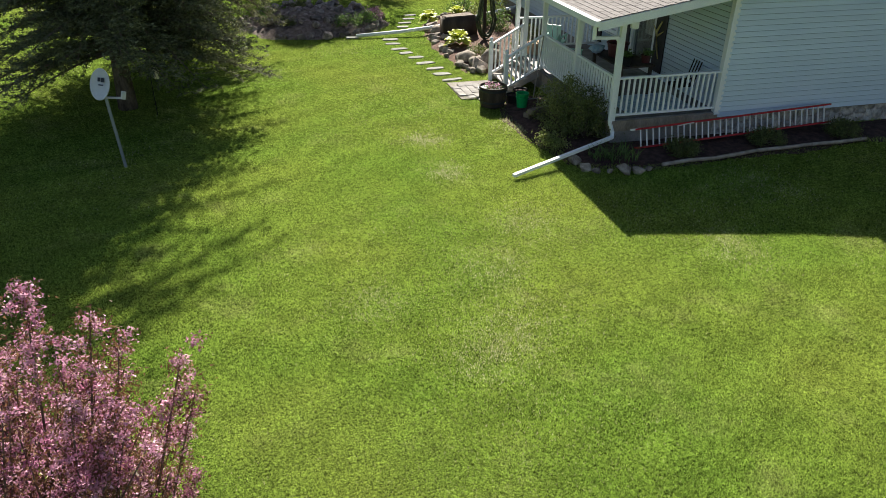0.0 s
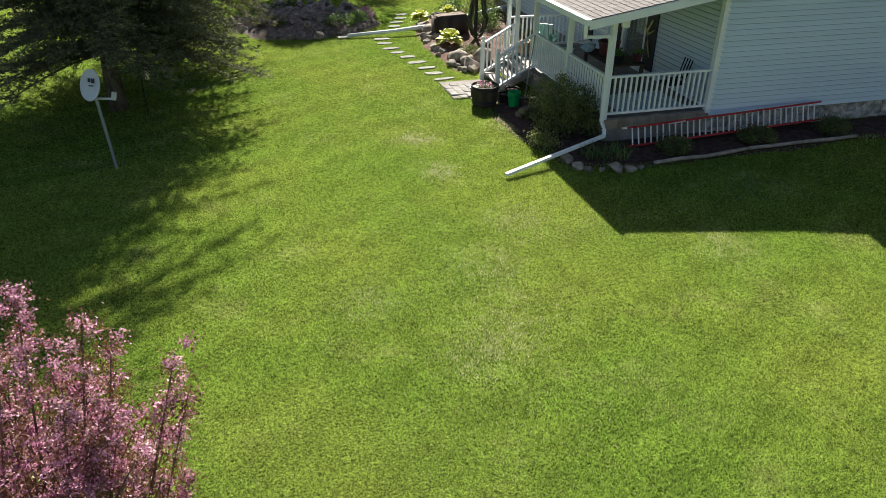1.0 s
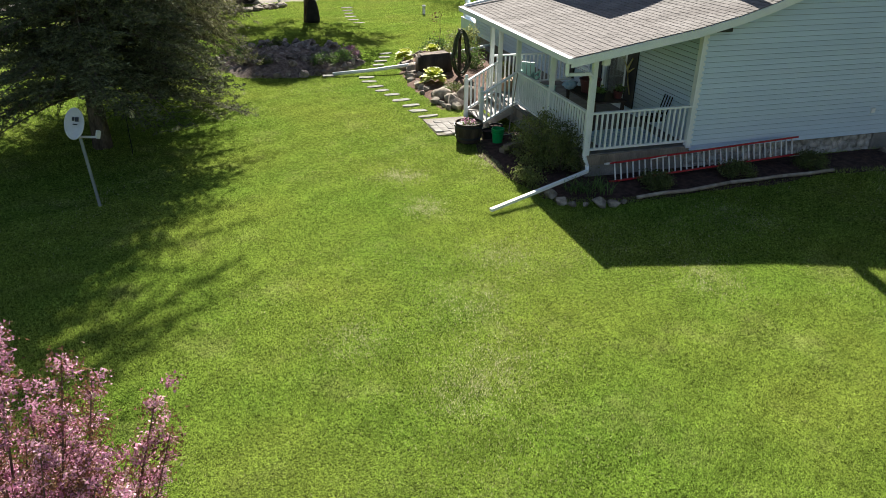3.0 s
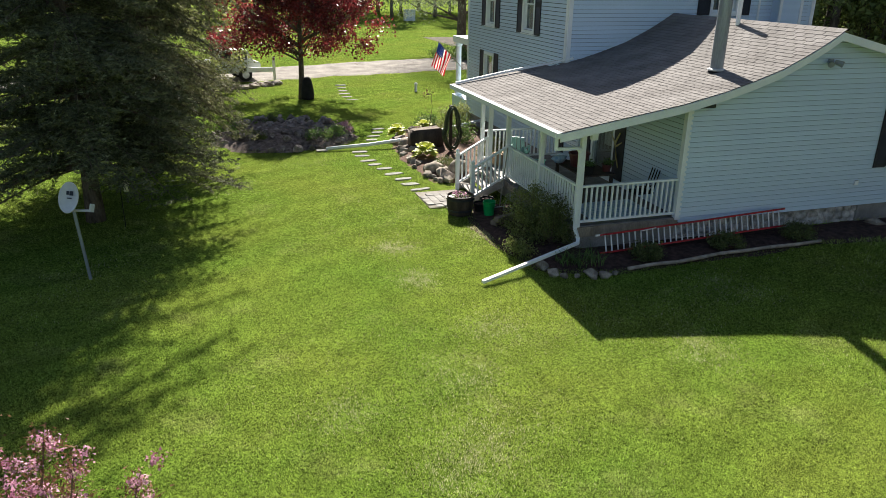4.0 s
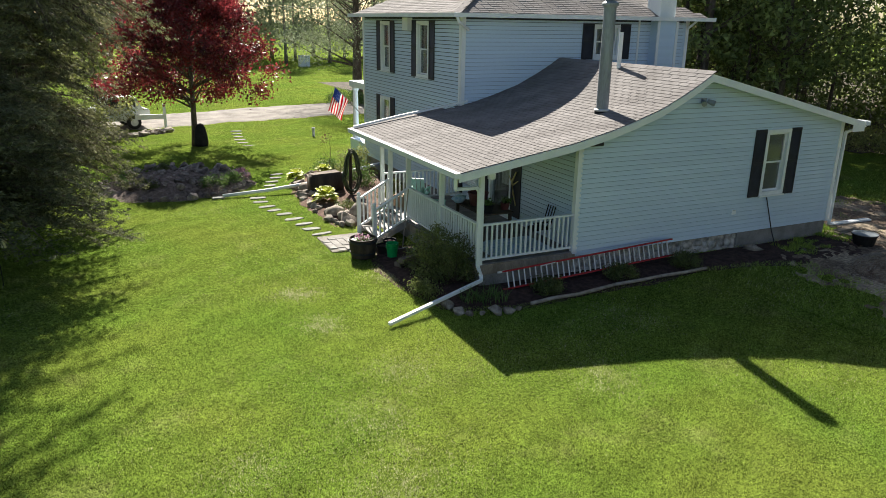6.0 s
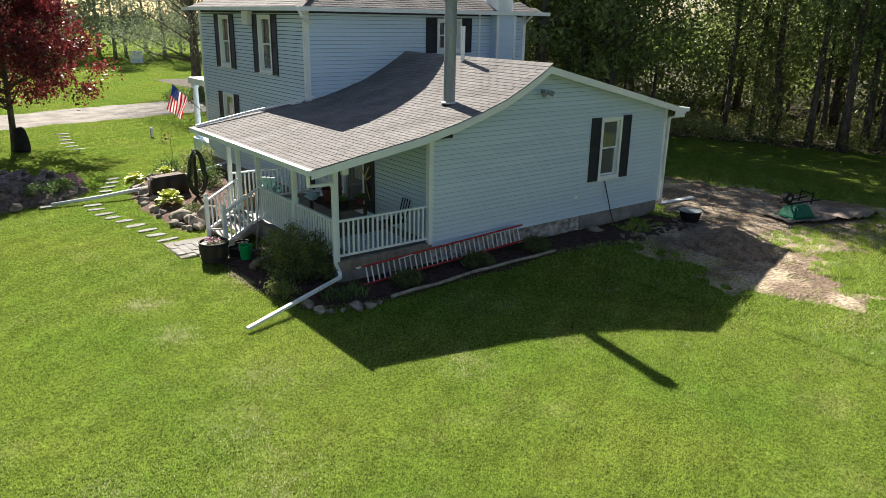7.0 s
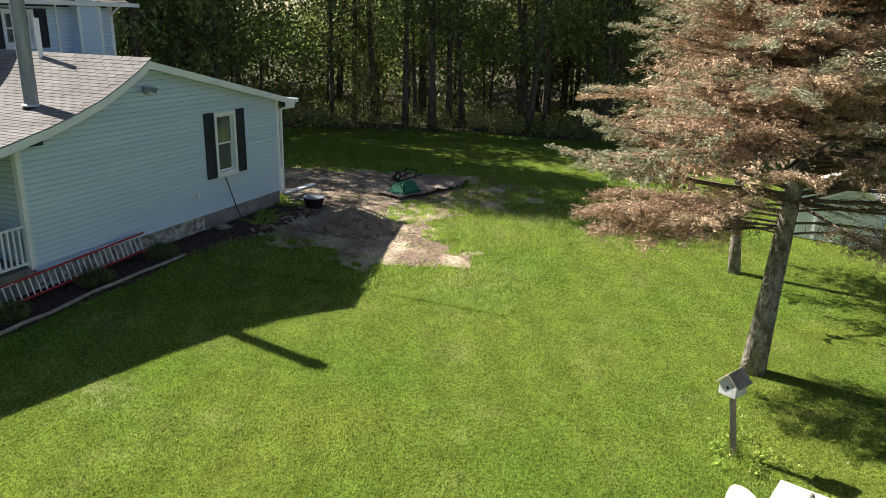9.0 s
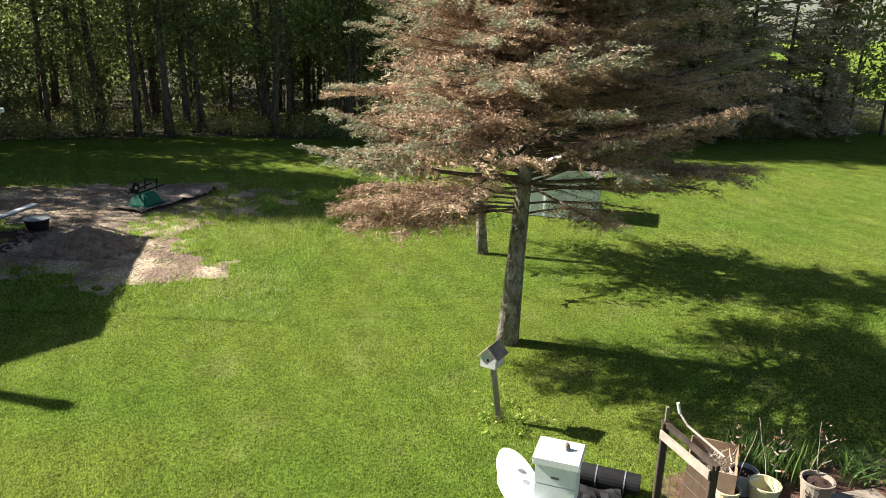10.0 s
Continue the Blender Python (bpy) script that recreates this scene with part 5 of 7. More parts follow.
M_TEALCHAIR = mat("mint_plastic", (0.3, 0.55, 0.5), (0.36, 0.6, 0.55), scale=3, rough=0.45, bump=0, vary=0.05)
M_BLUE = mat("blue_fabric", (0.25, 0.4, 0.55), (0.5, 0.6, 0.68), scale=9, rough=0.9, bump=0.1, vary=0.2)
M_MAROON = mat("maroon_plastic", (0.08, 0.025, 0.025), (0.12, 0.035, 0.035), scale=4, rough=0.5, bump=0, vary=0.1)
M_STRAW = mat("dry_straw", (0.5, 0.42, 0.16), (0.62, 0.55, 0.26), scale=6, rough=0.8, bump=0.2)
make_chair((8.0, 17.2, PZ), 60, M_TEALCHAIR, "mint green plastic armchair on the porch")
make_chair((8.3, 19.0, PZ), 140, M_TEALCHAIR, "mint green plastic armchair on the porch")
make_chair((9.55, 14.5, PZ), -90, M_BLACK, "thin black metal chair on the porch", 0.42, 0.05)
tb = thing("porch_table", "dark wooden porch table with clutter on it", "table", (8.75, 15.9, PZ))
part("tabletop", Geo().box(-0.45, -0.8, 0.68, 0.45, 0.8, 0.72), M_BARREL, tb, bevel=0.008)
for sx in (-0.38, 0.38):
    for sy in (-0.72, 0.72):
        part("leg", Geo().box(sx - 0.035, sy - 0.035, 0, sx + 0.035, sy + 0.035, 0.68), M_BARREL, tb)
ob = part("storage_bin", Geo().lathe([(0.2, 0), (0.26, 0.3), (0.28, 0.31), (0.28, 0.33), (0.25, 0.33), (0.19, 0.03)], (0, 0, 0), 18), M_MAROON)
ob.location = (8.7, 16.1, PZ + 0.72)
tagged(ob, "dark red plastic tub on the porch table", "tub")
ob = part("cloth_bag", Geo().rock((0, 0, 0.1), (0.2, 0.14, 0.13), 4.4, 0.9), M_BLUE, smooth=True)
ob.location = (8.35, 16.5, PZ + 0.72)
tagged(ob, "crumpled pale blue and white cloth bag", "bag")
ob = part("porch_rug", Geo().box(8.0, 13.9, PZ + 0.001, 9.7, 15.2, PZ + 0.012), M_BLUE)
tagged(ob, "blue and white patterned rug on the porch floor", "rug")
wr = thing("straw_wreath", "yellow straw garland hanging by the porch door", "wreath", (XL - 0.1, 16.48, 1.55))
g = Geo().tube([(0, -0.12, -0.5), (0, 0.02, -0.2), (0, 0.12, 0.12), (0, -0.08, 0.42)], [0.015, 0.03, 0.035, 0.02], n=6).tube([(0, 0.1, 0.1), (0, 0.3, 0.28)], [0.03, 0.01], n=6).tube([(0, 0.05, 0.05), (0, -0.2, 0.2)], [0.03, 0.01], n=6)
part("straw_bundle", g, M_STRAW, wr, smooth=True)


def make_pot(name, at, r, h, material, label, soil=True, plant=None, seed=1):
    t = thing(name, label, "pot", at)
    part("body", Geo().lathe([(r * 0.78, 0), (r, h * 0.92), (r * 1.06, h * 0.93), (r * 1.06, h), (r * 0.94, h), (r * 0.9, h * 0.8), (r * 0.7, 0.03)], (0, 0, 0), 22), material, t, smooth=False)
    if soil:
        part("soil", Geo().lathe([(r * 0.9, h * 0.7), (r * 0.9, h * 0.84), (r * 0.3, h * 0.88)], (0, 0, 0), 16), M_BEDSOIL, t)
    if plant:
        rng = np.random.default_rng(seed)
        cs = [(rng.uniform(-r, r) * 0.6, rng.uniform(-r, r) * 0.6, h + 0.04) for k in range(10)]
        C, U, V = scatter_leaves(rng, cs, 0.05, 18, 0.035)
        part("plant", cards("plant", C, U, V, plant), None, t)
    return t


make_pot("flower_pot", (8.55, 15.3, PZ + 0.72), 0.14, 0.2, M_BLACK, "black pot with a green plant on the porch table", plant=M_GREENLEAF, seed=3)
make_pot("flower_pot", (9.1, 15.4, PZ + 0.72), 0.12, 0.18, M_MAROON, "dark red pot with a plant on the porch table", plant=M_GREENLEAF, seed=4)
ob = part("cardboard_box", Geo().box(-0.25, -0.2, 0, 0.25, 0.2, 0.32), M_CARD, bevel=0.004)
ob.location, ob.rotation_euler.z = (7.9, 19.45, PZ), 0.4
tagged(ob, "open brown cardboard box by the porch steps", "box")

# ---------------------------------------------------------------- things beside the porch
bar = thing("barrel_planter", "half oak barrel planter with young flowers", "planter", (5.78, 16.84, 0))
part("body", Geo().lathe([(0.3, 0), (0.345, 0.25), (0.355, 0.5), (0.325, 0.5), (0.32, 0.42)], (0, 0, 0), 26), M_BARREL, bar)
for z in (0.1, 0.4):
    part("hoop", Geo().lathe([(0.31 + 0.05 * z / 0.4 + 0.01, z), (0.318 + 0.05 * z / 0.4 + 0.01, z + 0.05)], (0, 0, 0), 26), M_SHUTTER, bar)
part("soil", Geo().lathe([(0.322, 0.38), (0.322, 0.43), (0.1, 0.45)], (0, 0, 0), 20), M_BEDSOIL, bar)
rng = np.random.default_rng(71)
C, U, V = scatter_leaves(rng, [(rng.uniform(-0.2, 0.2), rng.uniform(-0.2, 0.2), 0.47) for k in range(12)], 0.05, 14, 0.03)
part("plant", cards("plant", C, U, V, M_GREENLEAF), None, bar)
C, U, V = scatter_leaves(rng, [(-0.1, -0.05, 0.52), (-0.02, 0.1, 0.52), (0.12, -0.02, 0.5), (0.03, -0.12, 0.52), (-0.16, 0.08, 0.5)], 0.05, 16, 0.032)
part("flower", cards("flower", C, U, V, M_PETAL), None, bar)
bk = make_pot("bucket", (6.42, 16.42, 0), 0.155, 0.4, M_GREENP, "bright green plastic bucket on the grass edge", soil=False)
for z in (0.28, 0.33):
    part("rib", Geo().lathe([(0.16, z), (0.166, z + 0.012)], (0, 0, 0), 22), M_GREENP, bk)
make_pot("flower_pot", (6.35, 16.9, 0), 0.17, 0.22, M_BLACK, "empty black nursery pot")
make_pot("flower_pot", (6.62, 17.1, 0), 0.18, 0.28, M_BLACK, "empty black nursery pot")
for i, (x, y, a) in enumerate([(6.5, 15.75, 0.5), (6.72, 15.5, 0.7), (6.55, 15.6, 0.4)]):
    ob = part("landscape_timber", Geo().box(-0.32, -0.09, 0, 0.32, 0.09, 0.12), M_OLDLOG, bevel=0.012)
    ob.location, ob.rotation_euler.z = (x, y, 0.04 + 0.12 * (i == 2)), a
    tagged(ob, "short dark landscape timber beside the shrub", "timber", "stacked timbers")
rk = thing("garden_rake", "long wooden-handled rake leaning on the porch rail", "rake", (6.9, 16.9, 0))
part("handle", Geo().tube([(0, 0, 0.05), (0.42, 0.6, 1.5)], 0.014, n=8), M_LOG, rk)
part("head", Geo().tube([(-0.16, -0.02, 0.06), (0.16, 0.02, 0.06)], 0.014, n=6), M_STEEL, rk)
hr = part("wire_hoop", Geo().tube([(0.26 * math.cos(a), 0, 0.3 + 0.26 * math.sin(a)) for a in np.linspace(0, 6.28, 28)], 0.008, n=5, cap=False), M_STEEL)
hr.location, hr.rotation_euler = (6.95, 16.5, 0.02), (0.3, 0, 0.6)
tagged(hr, "rusty wire hoop leaning by the porch", "hoop")


def make_shrub(name, at, r, h, seed, material, label, clumps=60, per=70, leaf=0.03, spread=0.12, lean=0.0, stems=True):
    rng = np.random.default_rng(seed)
    t = thing(name, label, "shrub", at)
    cs, st = [], Geo()
    for i in range(clumps):
        a, q = rng.uniform(0, 6.283), math.sqrt(rng.uniform(0, 1))
        z = h * rng.uniform(0.12, 1.0) * math.sqrt(max(0.05, 1 - (q * 0.9) ** 2))
        c = np.array([r * q * math.cos(a), r * q * math.sin(a), z])
        cs.append(c)
        if stems and i % 3 == 0:
            st.tube([(0.1 * c[0], 0.1 * c[1], 0), c * np.array([0.6, 0.6, 0.55]), c], [0.012, 0.008, 0.003], n=4, cap=False)
    if stems:
        part("stem", st, M_TWIG, t)
    C, U, V = scatter_leaves(rng, cs, spread, per, leaf)
    C[:, 2] = np.maximum(C[:, 2], 0.01)
    part("foliage", cards("foliage", C, U, V, material), None, t)
    return t


# lighter, yellower shrub leaf: the sun on it is put into the colour
M_LITSHRUB = mat("sunlit_shrub_leaf", (0.13, 0.165, 0.045), (0.24, 0.26, 0.085), scale=4, rough=0.5, bump=0, vary=0.25, trans=0.35, island=0.4)
make_shrub("shrub", (6.85, 14.85, 0), 0.64, 1.25, 81, M_LITSHRUB, "large bushy green shrub at the porch corner", 110, 80, 0.024, 0.085)
make_shrub("shrub", (7.1, 14.15, 0), 0.55, 1.15, 82, M_SHRUB, "dark leafy shrub against the porch rail", 75, 80, 0.026, 0.11)
make_shrub("shrub", (6.15, 13.7, 0), 0.28, 0.42, 83, M_LITSHRUB, "low green shrub at the lawn edge", 30, 50, 0.028, 0.08)
for i, (x, y, r) in enumerate([(8.7, 12.7, 0.3), (10.85, 12.8, 0.32), (12.95, 12.9, 0.36)]):
    make_shrub("boxwood_shrub", (x, y, 0.05), r, 0.3, 84 + i, M_SHRUB, "small round dark shrub in the flower bed", 50, 60, 0.022, 0.07)


def make_blades(name, at, r, n, length, width, seed, material, label, category="plant", arch=0.6):
    """A clump of arching strap leaves."""
    rng = np.random.default_rng(seed)
    t = thing(name, label, category, at)
    g = Geo()
    for i in range(n):
        a = rng.uniform(0, 6.283)
        o = np.array([rng.uniform(-r, r), rng.uniform(-r, r), 0])
        L, ar = length * rng.uniform(0.6, 1.1), arch * rng.uniform(0.4, 1.4)
        d, s = np.array([math.cos(a), math.sin(a), 0]), np.array([-math.sin(a), math.cos(a), 0])
        pts = []
        for k in range(5):
            u = k / 4
            p = o + d * L * ar * u * u + np.array([0, 0, L * (u - 0.5 * ar * u * u)])
            w = width * (1 - u ** 2) * (0.6 + 0.8 * u * (1 - u) * 2) / 2
            pts += [p - s * w, p + s * w]
        g.add(pts, [(2 * k, 2 * k + 1, 2 * k + 3, 2 * k + 2) for k in range(4)])
    part("leaf", g.mesh("leaf", material, fix=False), None, t)
    return t


make_blades("daylily", (7.25, 12.75, 0.05), 0.3, 90, 0.42, 0.022, 91, M_GREENLEAF, "arching strap-leaved daylily clump", arch=0.9)
make_blades("daylily", (6.85, 12.85, 0.05), 0.2, 50, 0.36, 0.02, 92, M_GREENLEAF, "arching strap-leaved daylily clump", arch=0.9)


def make_stone(name, x, y, sx, sy, h, seed, material, label, group="", z=0.0):
    ob = part(name, Geo().boulder((sx, sy, h), seed), material)
    ob.location = (x, y, z + h * 0.35)
    ob.rotation_euler.z = seed
    return tagged(ob, label, "stone", group)


for i, (x, y, s) in enumerate([(6.34, 12.45, 0.16), (6.52, 12.28, 0.11), (6.78, 12.2, 0.09), (7.04, 12.14, 0.2), (7.34, 12.06, 0.17), (7.62, 12.14, 0.1), (6.3, 12.85, 0.2)]):
    make_stone("edging_stone", x, y, s, s * 0.8, s * 0.7, 2.0 + i, M_STONE, "rounded grey field stone at the bed edge", "bed edging stones")
make_stone("boulder", 15.7, 13.22, 0.34, 0.2, 0.17, 5.2, M_STONE, "pale oblong stone against the house footing")
make_stone("boulder", 16.9, 12.6, 0.12, 0.1, 0.07, 6.2, M_STONE, "small pale stone on the soil")
LOGS = [(7.95, 12.22), (8.6, 12.3), (9.2, 12.28), (9.8, 12.36), (10.4, 12.46), (11.1, 12.46), (11.8, 12.5), (12.5, 12.48), (13.25, 12.52)]
for k, (i, j) in enumerate(((0, 4), (4, 6), (6, 8))):
    pts = [(x, y - 0.04, 0.06) for x, y in LOGS[i:j + 1]]
    ob = part("edging_log", Geo().tube(pts, [0.04 + 0.009 * math.sin(3 * q) for q in range(len(pts))], n=9), M_LOG, smooth=True)
    tagged(ob, "weathered log edging along the flower bed", "log", "edging logs")

# ladder lying on edge against the footing
lad = thing("extension_ladder", "red extension ladder with aluminium rungs lying on its side", "ladder", (10.27, 13.22, 0.1))
LAD_LEN = 5.0


def lad_p(u, v, w):
    """Along, up the tilted ladder, and out from its face."""
    d = Vector((1, 0.02, 0.034)).normalized()
    up = Vector((0, 0.3, 0.9)).normalized()
    out = d.cross(up)
    return d * (u - 2.42) + up * v + out * w


for w in (0.0, 0.05):
    off = 0.0 if w == 0 else 0.16
    for v in (0.03, 0.43):
        part("side_rail", Geo().beam(lad_p(off, v, w), lad_p(LAD_LEN - 0.16 + off, v, w), 0.035, 0.075, lad_p(0, 0, 1) - lad_p(0, 0, 0)), M_RED, lad, "red fibreglass side rail")
    for i in range(16):
        u = 0.14 + off * 0.75 + i * 0.305
        part("rung", Geo().tube([lad_p(u, 0.04, w), lad_p(u, 0.42, w)], 0.018, n=8), M_ALU, lad, "aluminium rung")
for u in (0.02, LAD_LEN):
    part("rail_tip", Geo().beam(lad_p(u - 0.12, 0.43, 0), lad_p(u + 0.05, 0.43, 0), 0.04, 0.06, lad_p(0, 0, 1) - lad_p(0, 0, 0)), M_ALU, lad)
part("rope_latch", Geo().beam(lad_p(1.0, 0.4, 0.09), lad_p(1.4, 0.42, 0.09), 0.02, 0.02), M_ALU, lad)

# stepping stones and pavers
STEPS = [(5.37, 19.25), (5.25, 19.87), (5.19, 20.47), (5.05, 21.13), (4.92, 21.81), (4.74, 22.39), (4.63, 22.93), (4.56, 23.65), (4.59, 24.25), (5.4, 26.04), (5.62, 26.67),
         (5.89, 27.31), (6.08, 27.95), (6.4, 35.2), (6.29, 36.1), (6.31, 37.1), (6.42, 38.1), (6.54, 39.1), (6.66, 40.1)]
rr = random.Random(15)
for x, y in STEPS:
    w, d = rr.uniform(0.22, 0.31), rr.uniform(0.09, 0.13)
    rim = [(w * rr.uniform(0.85, 1.08) * math.copysign(abs(math.cos(a)) ** 0.5, math.cos(a)), d * rr.uniform(0.85, 1.1) * math.copysign(abs(math.sin(a)) ** 0.5, math.sin(a))) for a in np.linspace(0.2, 6.0, 10)]
    slab = Geo().add([(p, q, -0.03) for p, q in rim] + [(p, q, 0.014) for p, q in rim] + [(p * 0.95, q * 0.92, 0.019 + rr.uniform(-0.002, 0.002)) for p, q in rim],
                     [tuple(range(10))[::-1], tuple(range(20, 30))] + [(i + k, (i + 1) % 10 + k, (i + 1) % 10 + k + 10, i + k + 10) for i in range(10) for k in (0, 10)])
    ob = part("stepping_stone", slab, M_SLAB)
    ob.location, ob.rotation_euler.z = (x, y, rr.uniform(-0.018, -0.008)), rr.uniform(-0.1, 0.2)
    tagged(ob, "flat grey stepping stone set in the lawn", "stepping stone", "stepping stones")
pad = part("paver_pad", Geo().box(5.15, 17.45, -0.05, 6.35, 18.95, 0.004), M_GRAVEL)
tagged(pad, "small square paver landing at the porch steps", "pavers", kind="structure")
pm = Geo().box(-0.098, -0.098, 0, 0.098, 0.098, 0.045).mesh("paver", M_PAVER, bevel=0.006)
for i in range(5):
    for j in range(6):
        if (i, j) in ((0, 0), (0, 5), (4, 0)):
            continue
        ob = part("paver", pm, None, pad)
        ob.location = (5.26 + 0.202 * i, 17.58 + 0.202 * j, rr.uniform(-0.03, -0.01))
        ob.rotation_euler.z = rr.uniform(-0.05, 0.05)

# garden bed by the steps
rr = random.Random(23)
BORDER = [(6.2, 19.7), (6.0, 20.1), (5.95, 20.6), (6.1, 20.9), (5.85, 21.6), (5.9, 22.1), (6.0, 22.7), (5.8, 23.3), (5.95, 23.9), (6.2, 24.4), (6.1, 25.2), (6.3, 25.9), (6.5, 26.5), (6.9, 27.2), (7.4, 27.8), (8.0, 28.1)]
BORDER += [((a[0] + b[0]) / 2, (a[1] + b[1]) / 2) for a, b in zip(BORDER, BORDER[1:])]
for i, (x, y) in enumerate(BORDER):
    s = rr.uniform(0.12, 0.24)
    make_stone("edging_stone", x + 0.1 + rr.uniform(-0.1, 0.1), y + rr.uniform(-0.1, 0.1), s, s * 0.75, s * 0.75, 11.0 + i, M_STONE, "tan field stone edging the garden bed", "garden edging stones")
make_stone("boulder", 6.5, 20.1, 0.36, 0.3, 0.3, 34.5, M_DKSTONE, "rough brown boulder beside the steps")
for i, (x, y, r, h) in enumerate([(6.3, 20.85, 0.3, 0.24), (6.42, 20.35, 0.26, 0.2), (6.86, 20.4, 0.34, 0.36), (6.6, 21.5, 0.2, 0.15), (6.3, 22.75, 0.17, 0.14), (6.35, 23.6, 0.2, 0.17), (6.3, 24.6, 0.24, 0.22)]):
    ob = part("boulder", Geo().rock((0, 0, 0), (r, r * 0.8, h), 7.3 + 3.1 * i, 0.95), M_STONE, smooth=True)
    ob.location, ob.rotation_euler.z = (x, y, 0.05 + h * 0.4), 1.7 * i
    tagged(ob, "large rounded tan boulder edging the garden bed", "stone", "garden edging stones")
make_stone("boulder", 6.3, 25.2, 0.3, 0.3, 0.3, 32.0, M_DKSTONE, "rounded grey boulder in the garden bed")
rock = part("stump_planter", Geo().hexa([(-0.58, -0.36, -0.05), (0.56, -0.4, -0.05), (0.6, 0.38, -0.05), (-0.54, 0.4, -0.05), (-0.6, -0.33, 0.72), (0.58, -0.38, 0.76), (0.56, 0.36, 0.74), (-0.55, 0.36, 0.68)]), M_BARREL, bevel=0.07, smooth=True)
rock.location, rock.rotation_euler.z = (6.88, 23.95, 0.03), 0.06
tagged(rock, "large squared dark stump with a sawn top", "stump")
part("top", Geo().hexa([(-0.5, -0.26, 0.715), (0.48, -0.3, 0.755), (0.46, 0.28, 0.735), (-0.46, 0.28, 0.675), (-0.49, -0.25, 0.735), (0.47, -0.29, 0.775), (0.45, 0.27, 0.755), (-0.45, 0.27, 0.695)]), M_OLDLOG, rock, "dull brown sawn top", bevel=0.008)
hose = thing("hose_post", "green garden hose coiled on a tall post", "hose", (7.5, 23.0, 0.1))
part("post", Geo().box(-0.045, -0.045, -0.1, 0.045, 0.045, 1.6), M_BARREL, hose)
rg = random.Random(4)
for k in range(9):
    a0, b0 = rg.uniform(0.24, 0.36), rg.uniform(0.64, 0.76)
    ox, oy = rg.uniform(-0.03, 0.03), -0.1 - 0.02 * k
    pts = [(ox + a0 * math.sin(a) * (0.75 if math.cos(a) > 0 else 1), oy + rg.uniform(-0.01, 0.01), 0.86 + b0 * math.cos(a)) for a in np.linspace(0, 2 * math.pi, 26)]
    part("hose_loop", Geo().tube(pts, 0.023, n=6, cap=False), M_HOSE, hose, smooth=True)
drain = thing("drain_pipe", "white drain pipe lying across the grass", "pipe", (3.52, 24.7, 0))
part("pipe", Geo().tube([(0, 0, 0.06), (1.5, 0.0, 0.13), (3.0, 0.05, 0.25), (4.7, 0.75, 0.42), (6.45, 1.6, 0.5)], 0.06, n=10), M_WHITE, drain, smooth=True)
part("splash_block", Geo().box(-0.35, -0.14, 0, 0.05, 0.1, 0.04), M_SLAB, drain, bevel=0.01)


def make_hosta(at, r, seed, material, label):
    rng = np.random.default_rng(seed)
    t = thing("hosta", label, "plant", at)
    g = Geo()
    for i in range(70):
        a, tilt = rng.uniform(0, 6.283), rng.uniform(0.15, 1.2)
        L = r * rng.uniform(0.5, 0.85)
        d, s = np.array([math.cos(a), math.sin(a), 0]), np.array([-math.sin(a), math.cos(a), 0])
        base = d * r * 0.35 * rng.uniform(0, 1) + np.array([0, 0, r * 0.55 * (1.2 - tilt * 0.6)])
        pts = []
        for k in range(5):
            u = k / 4
            p = base + d * L * u * math.sin(tilt) + np.array([0, 0, L * (u * math.cos(tilt) - 0.55 * u * u)])
            w = L * 0.32 * math.sin(math.pi * (0.08 + 0.9 * u))
            pts += [p - s * w, p + s * w]
        g.add(pts, [(2 * k, 2 * k + 1, 2 * k + 3, 2 * k + 2) for k in range(4)])
    part("leaf", g.mesh("leaf", material, fix=False), None, t)
    return t


make_hosta((6.45, 22.45, 0.1), 0.55, 101, M_HOSTA, "golden-leaved hosta in the garden bed")
make_hosta((6.35, 25.9, 0.1), 0.5, 102, M_HOSTA, "yellow-green hosta behind the stump")
make_hosta((7.6, 26.6, 0.1), 0.45, 103, M_HOSTA, "yellow-green hosta in the garden bed")
make_shrub("shrub", (8.3, 24.4, 0.1), 0.55, 0.9, 104, M_GREENLEAF, "leafy green shrub in the garden bed", 40, 50, 0.035, 0.1)
make_shrub("shrub", (8.2, 20.7, 0.1), 0.5, 0.95, 105, M_SHRUB, "dark green shrub beside the porch", 50, 60, 0.03, 0.1)
make_shrub("shrub", (8.9, 26.6, 0.1), 0.7, 1.0, 106, M_PALELEAF, "pale leafy shrub by the house wall", 40, 50, 0.04, 0.13)
make_shrub("shrub", (8.0, 27.6, 0.1), 0.5, 0.5, 107, M_GREENLEAF, "low white-flowered shrub by the house", 30, 40, 0.035, 0.1)
make_shrub("shrub", (6.75, 20.9, 0.1), 0.35, 0.35, 108, M_SHRUB, "low reddish shrub by the steps", 20, 40, 0.025, 0.07)
make_blades("grass_clump", (6.7, 21.4, 0.1), 0.2, 60, 0.45, 0.012, 109, M_GREENLEAF, "fine-leaved grass clump in the bed", arch=0.5)
make_broadleaf("sapling", (7.5, 25.8, 0.1), "thin bare young sapling in the bed", 110, 1.9, 0.015, 0.5, 0.3, 14, 5, 0.03, 0.06, M_BRONZE, M_TWIG)

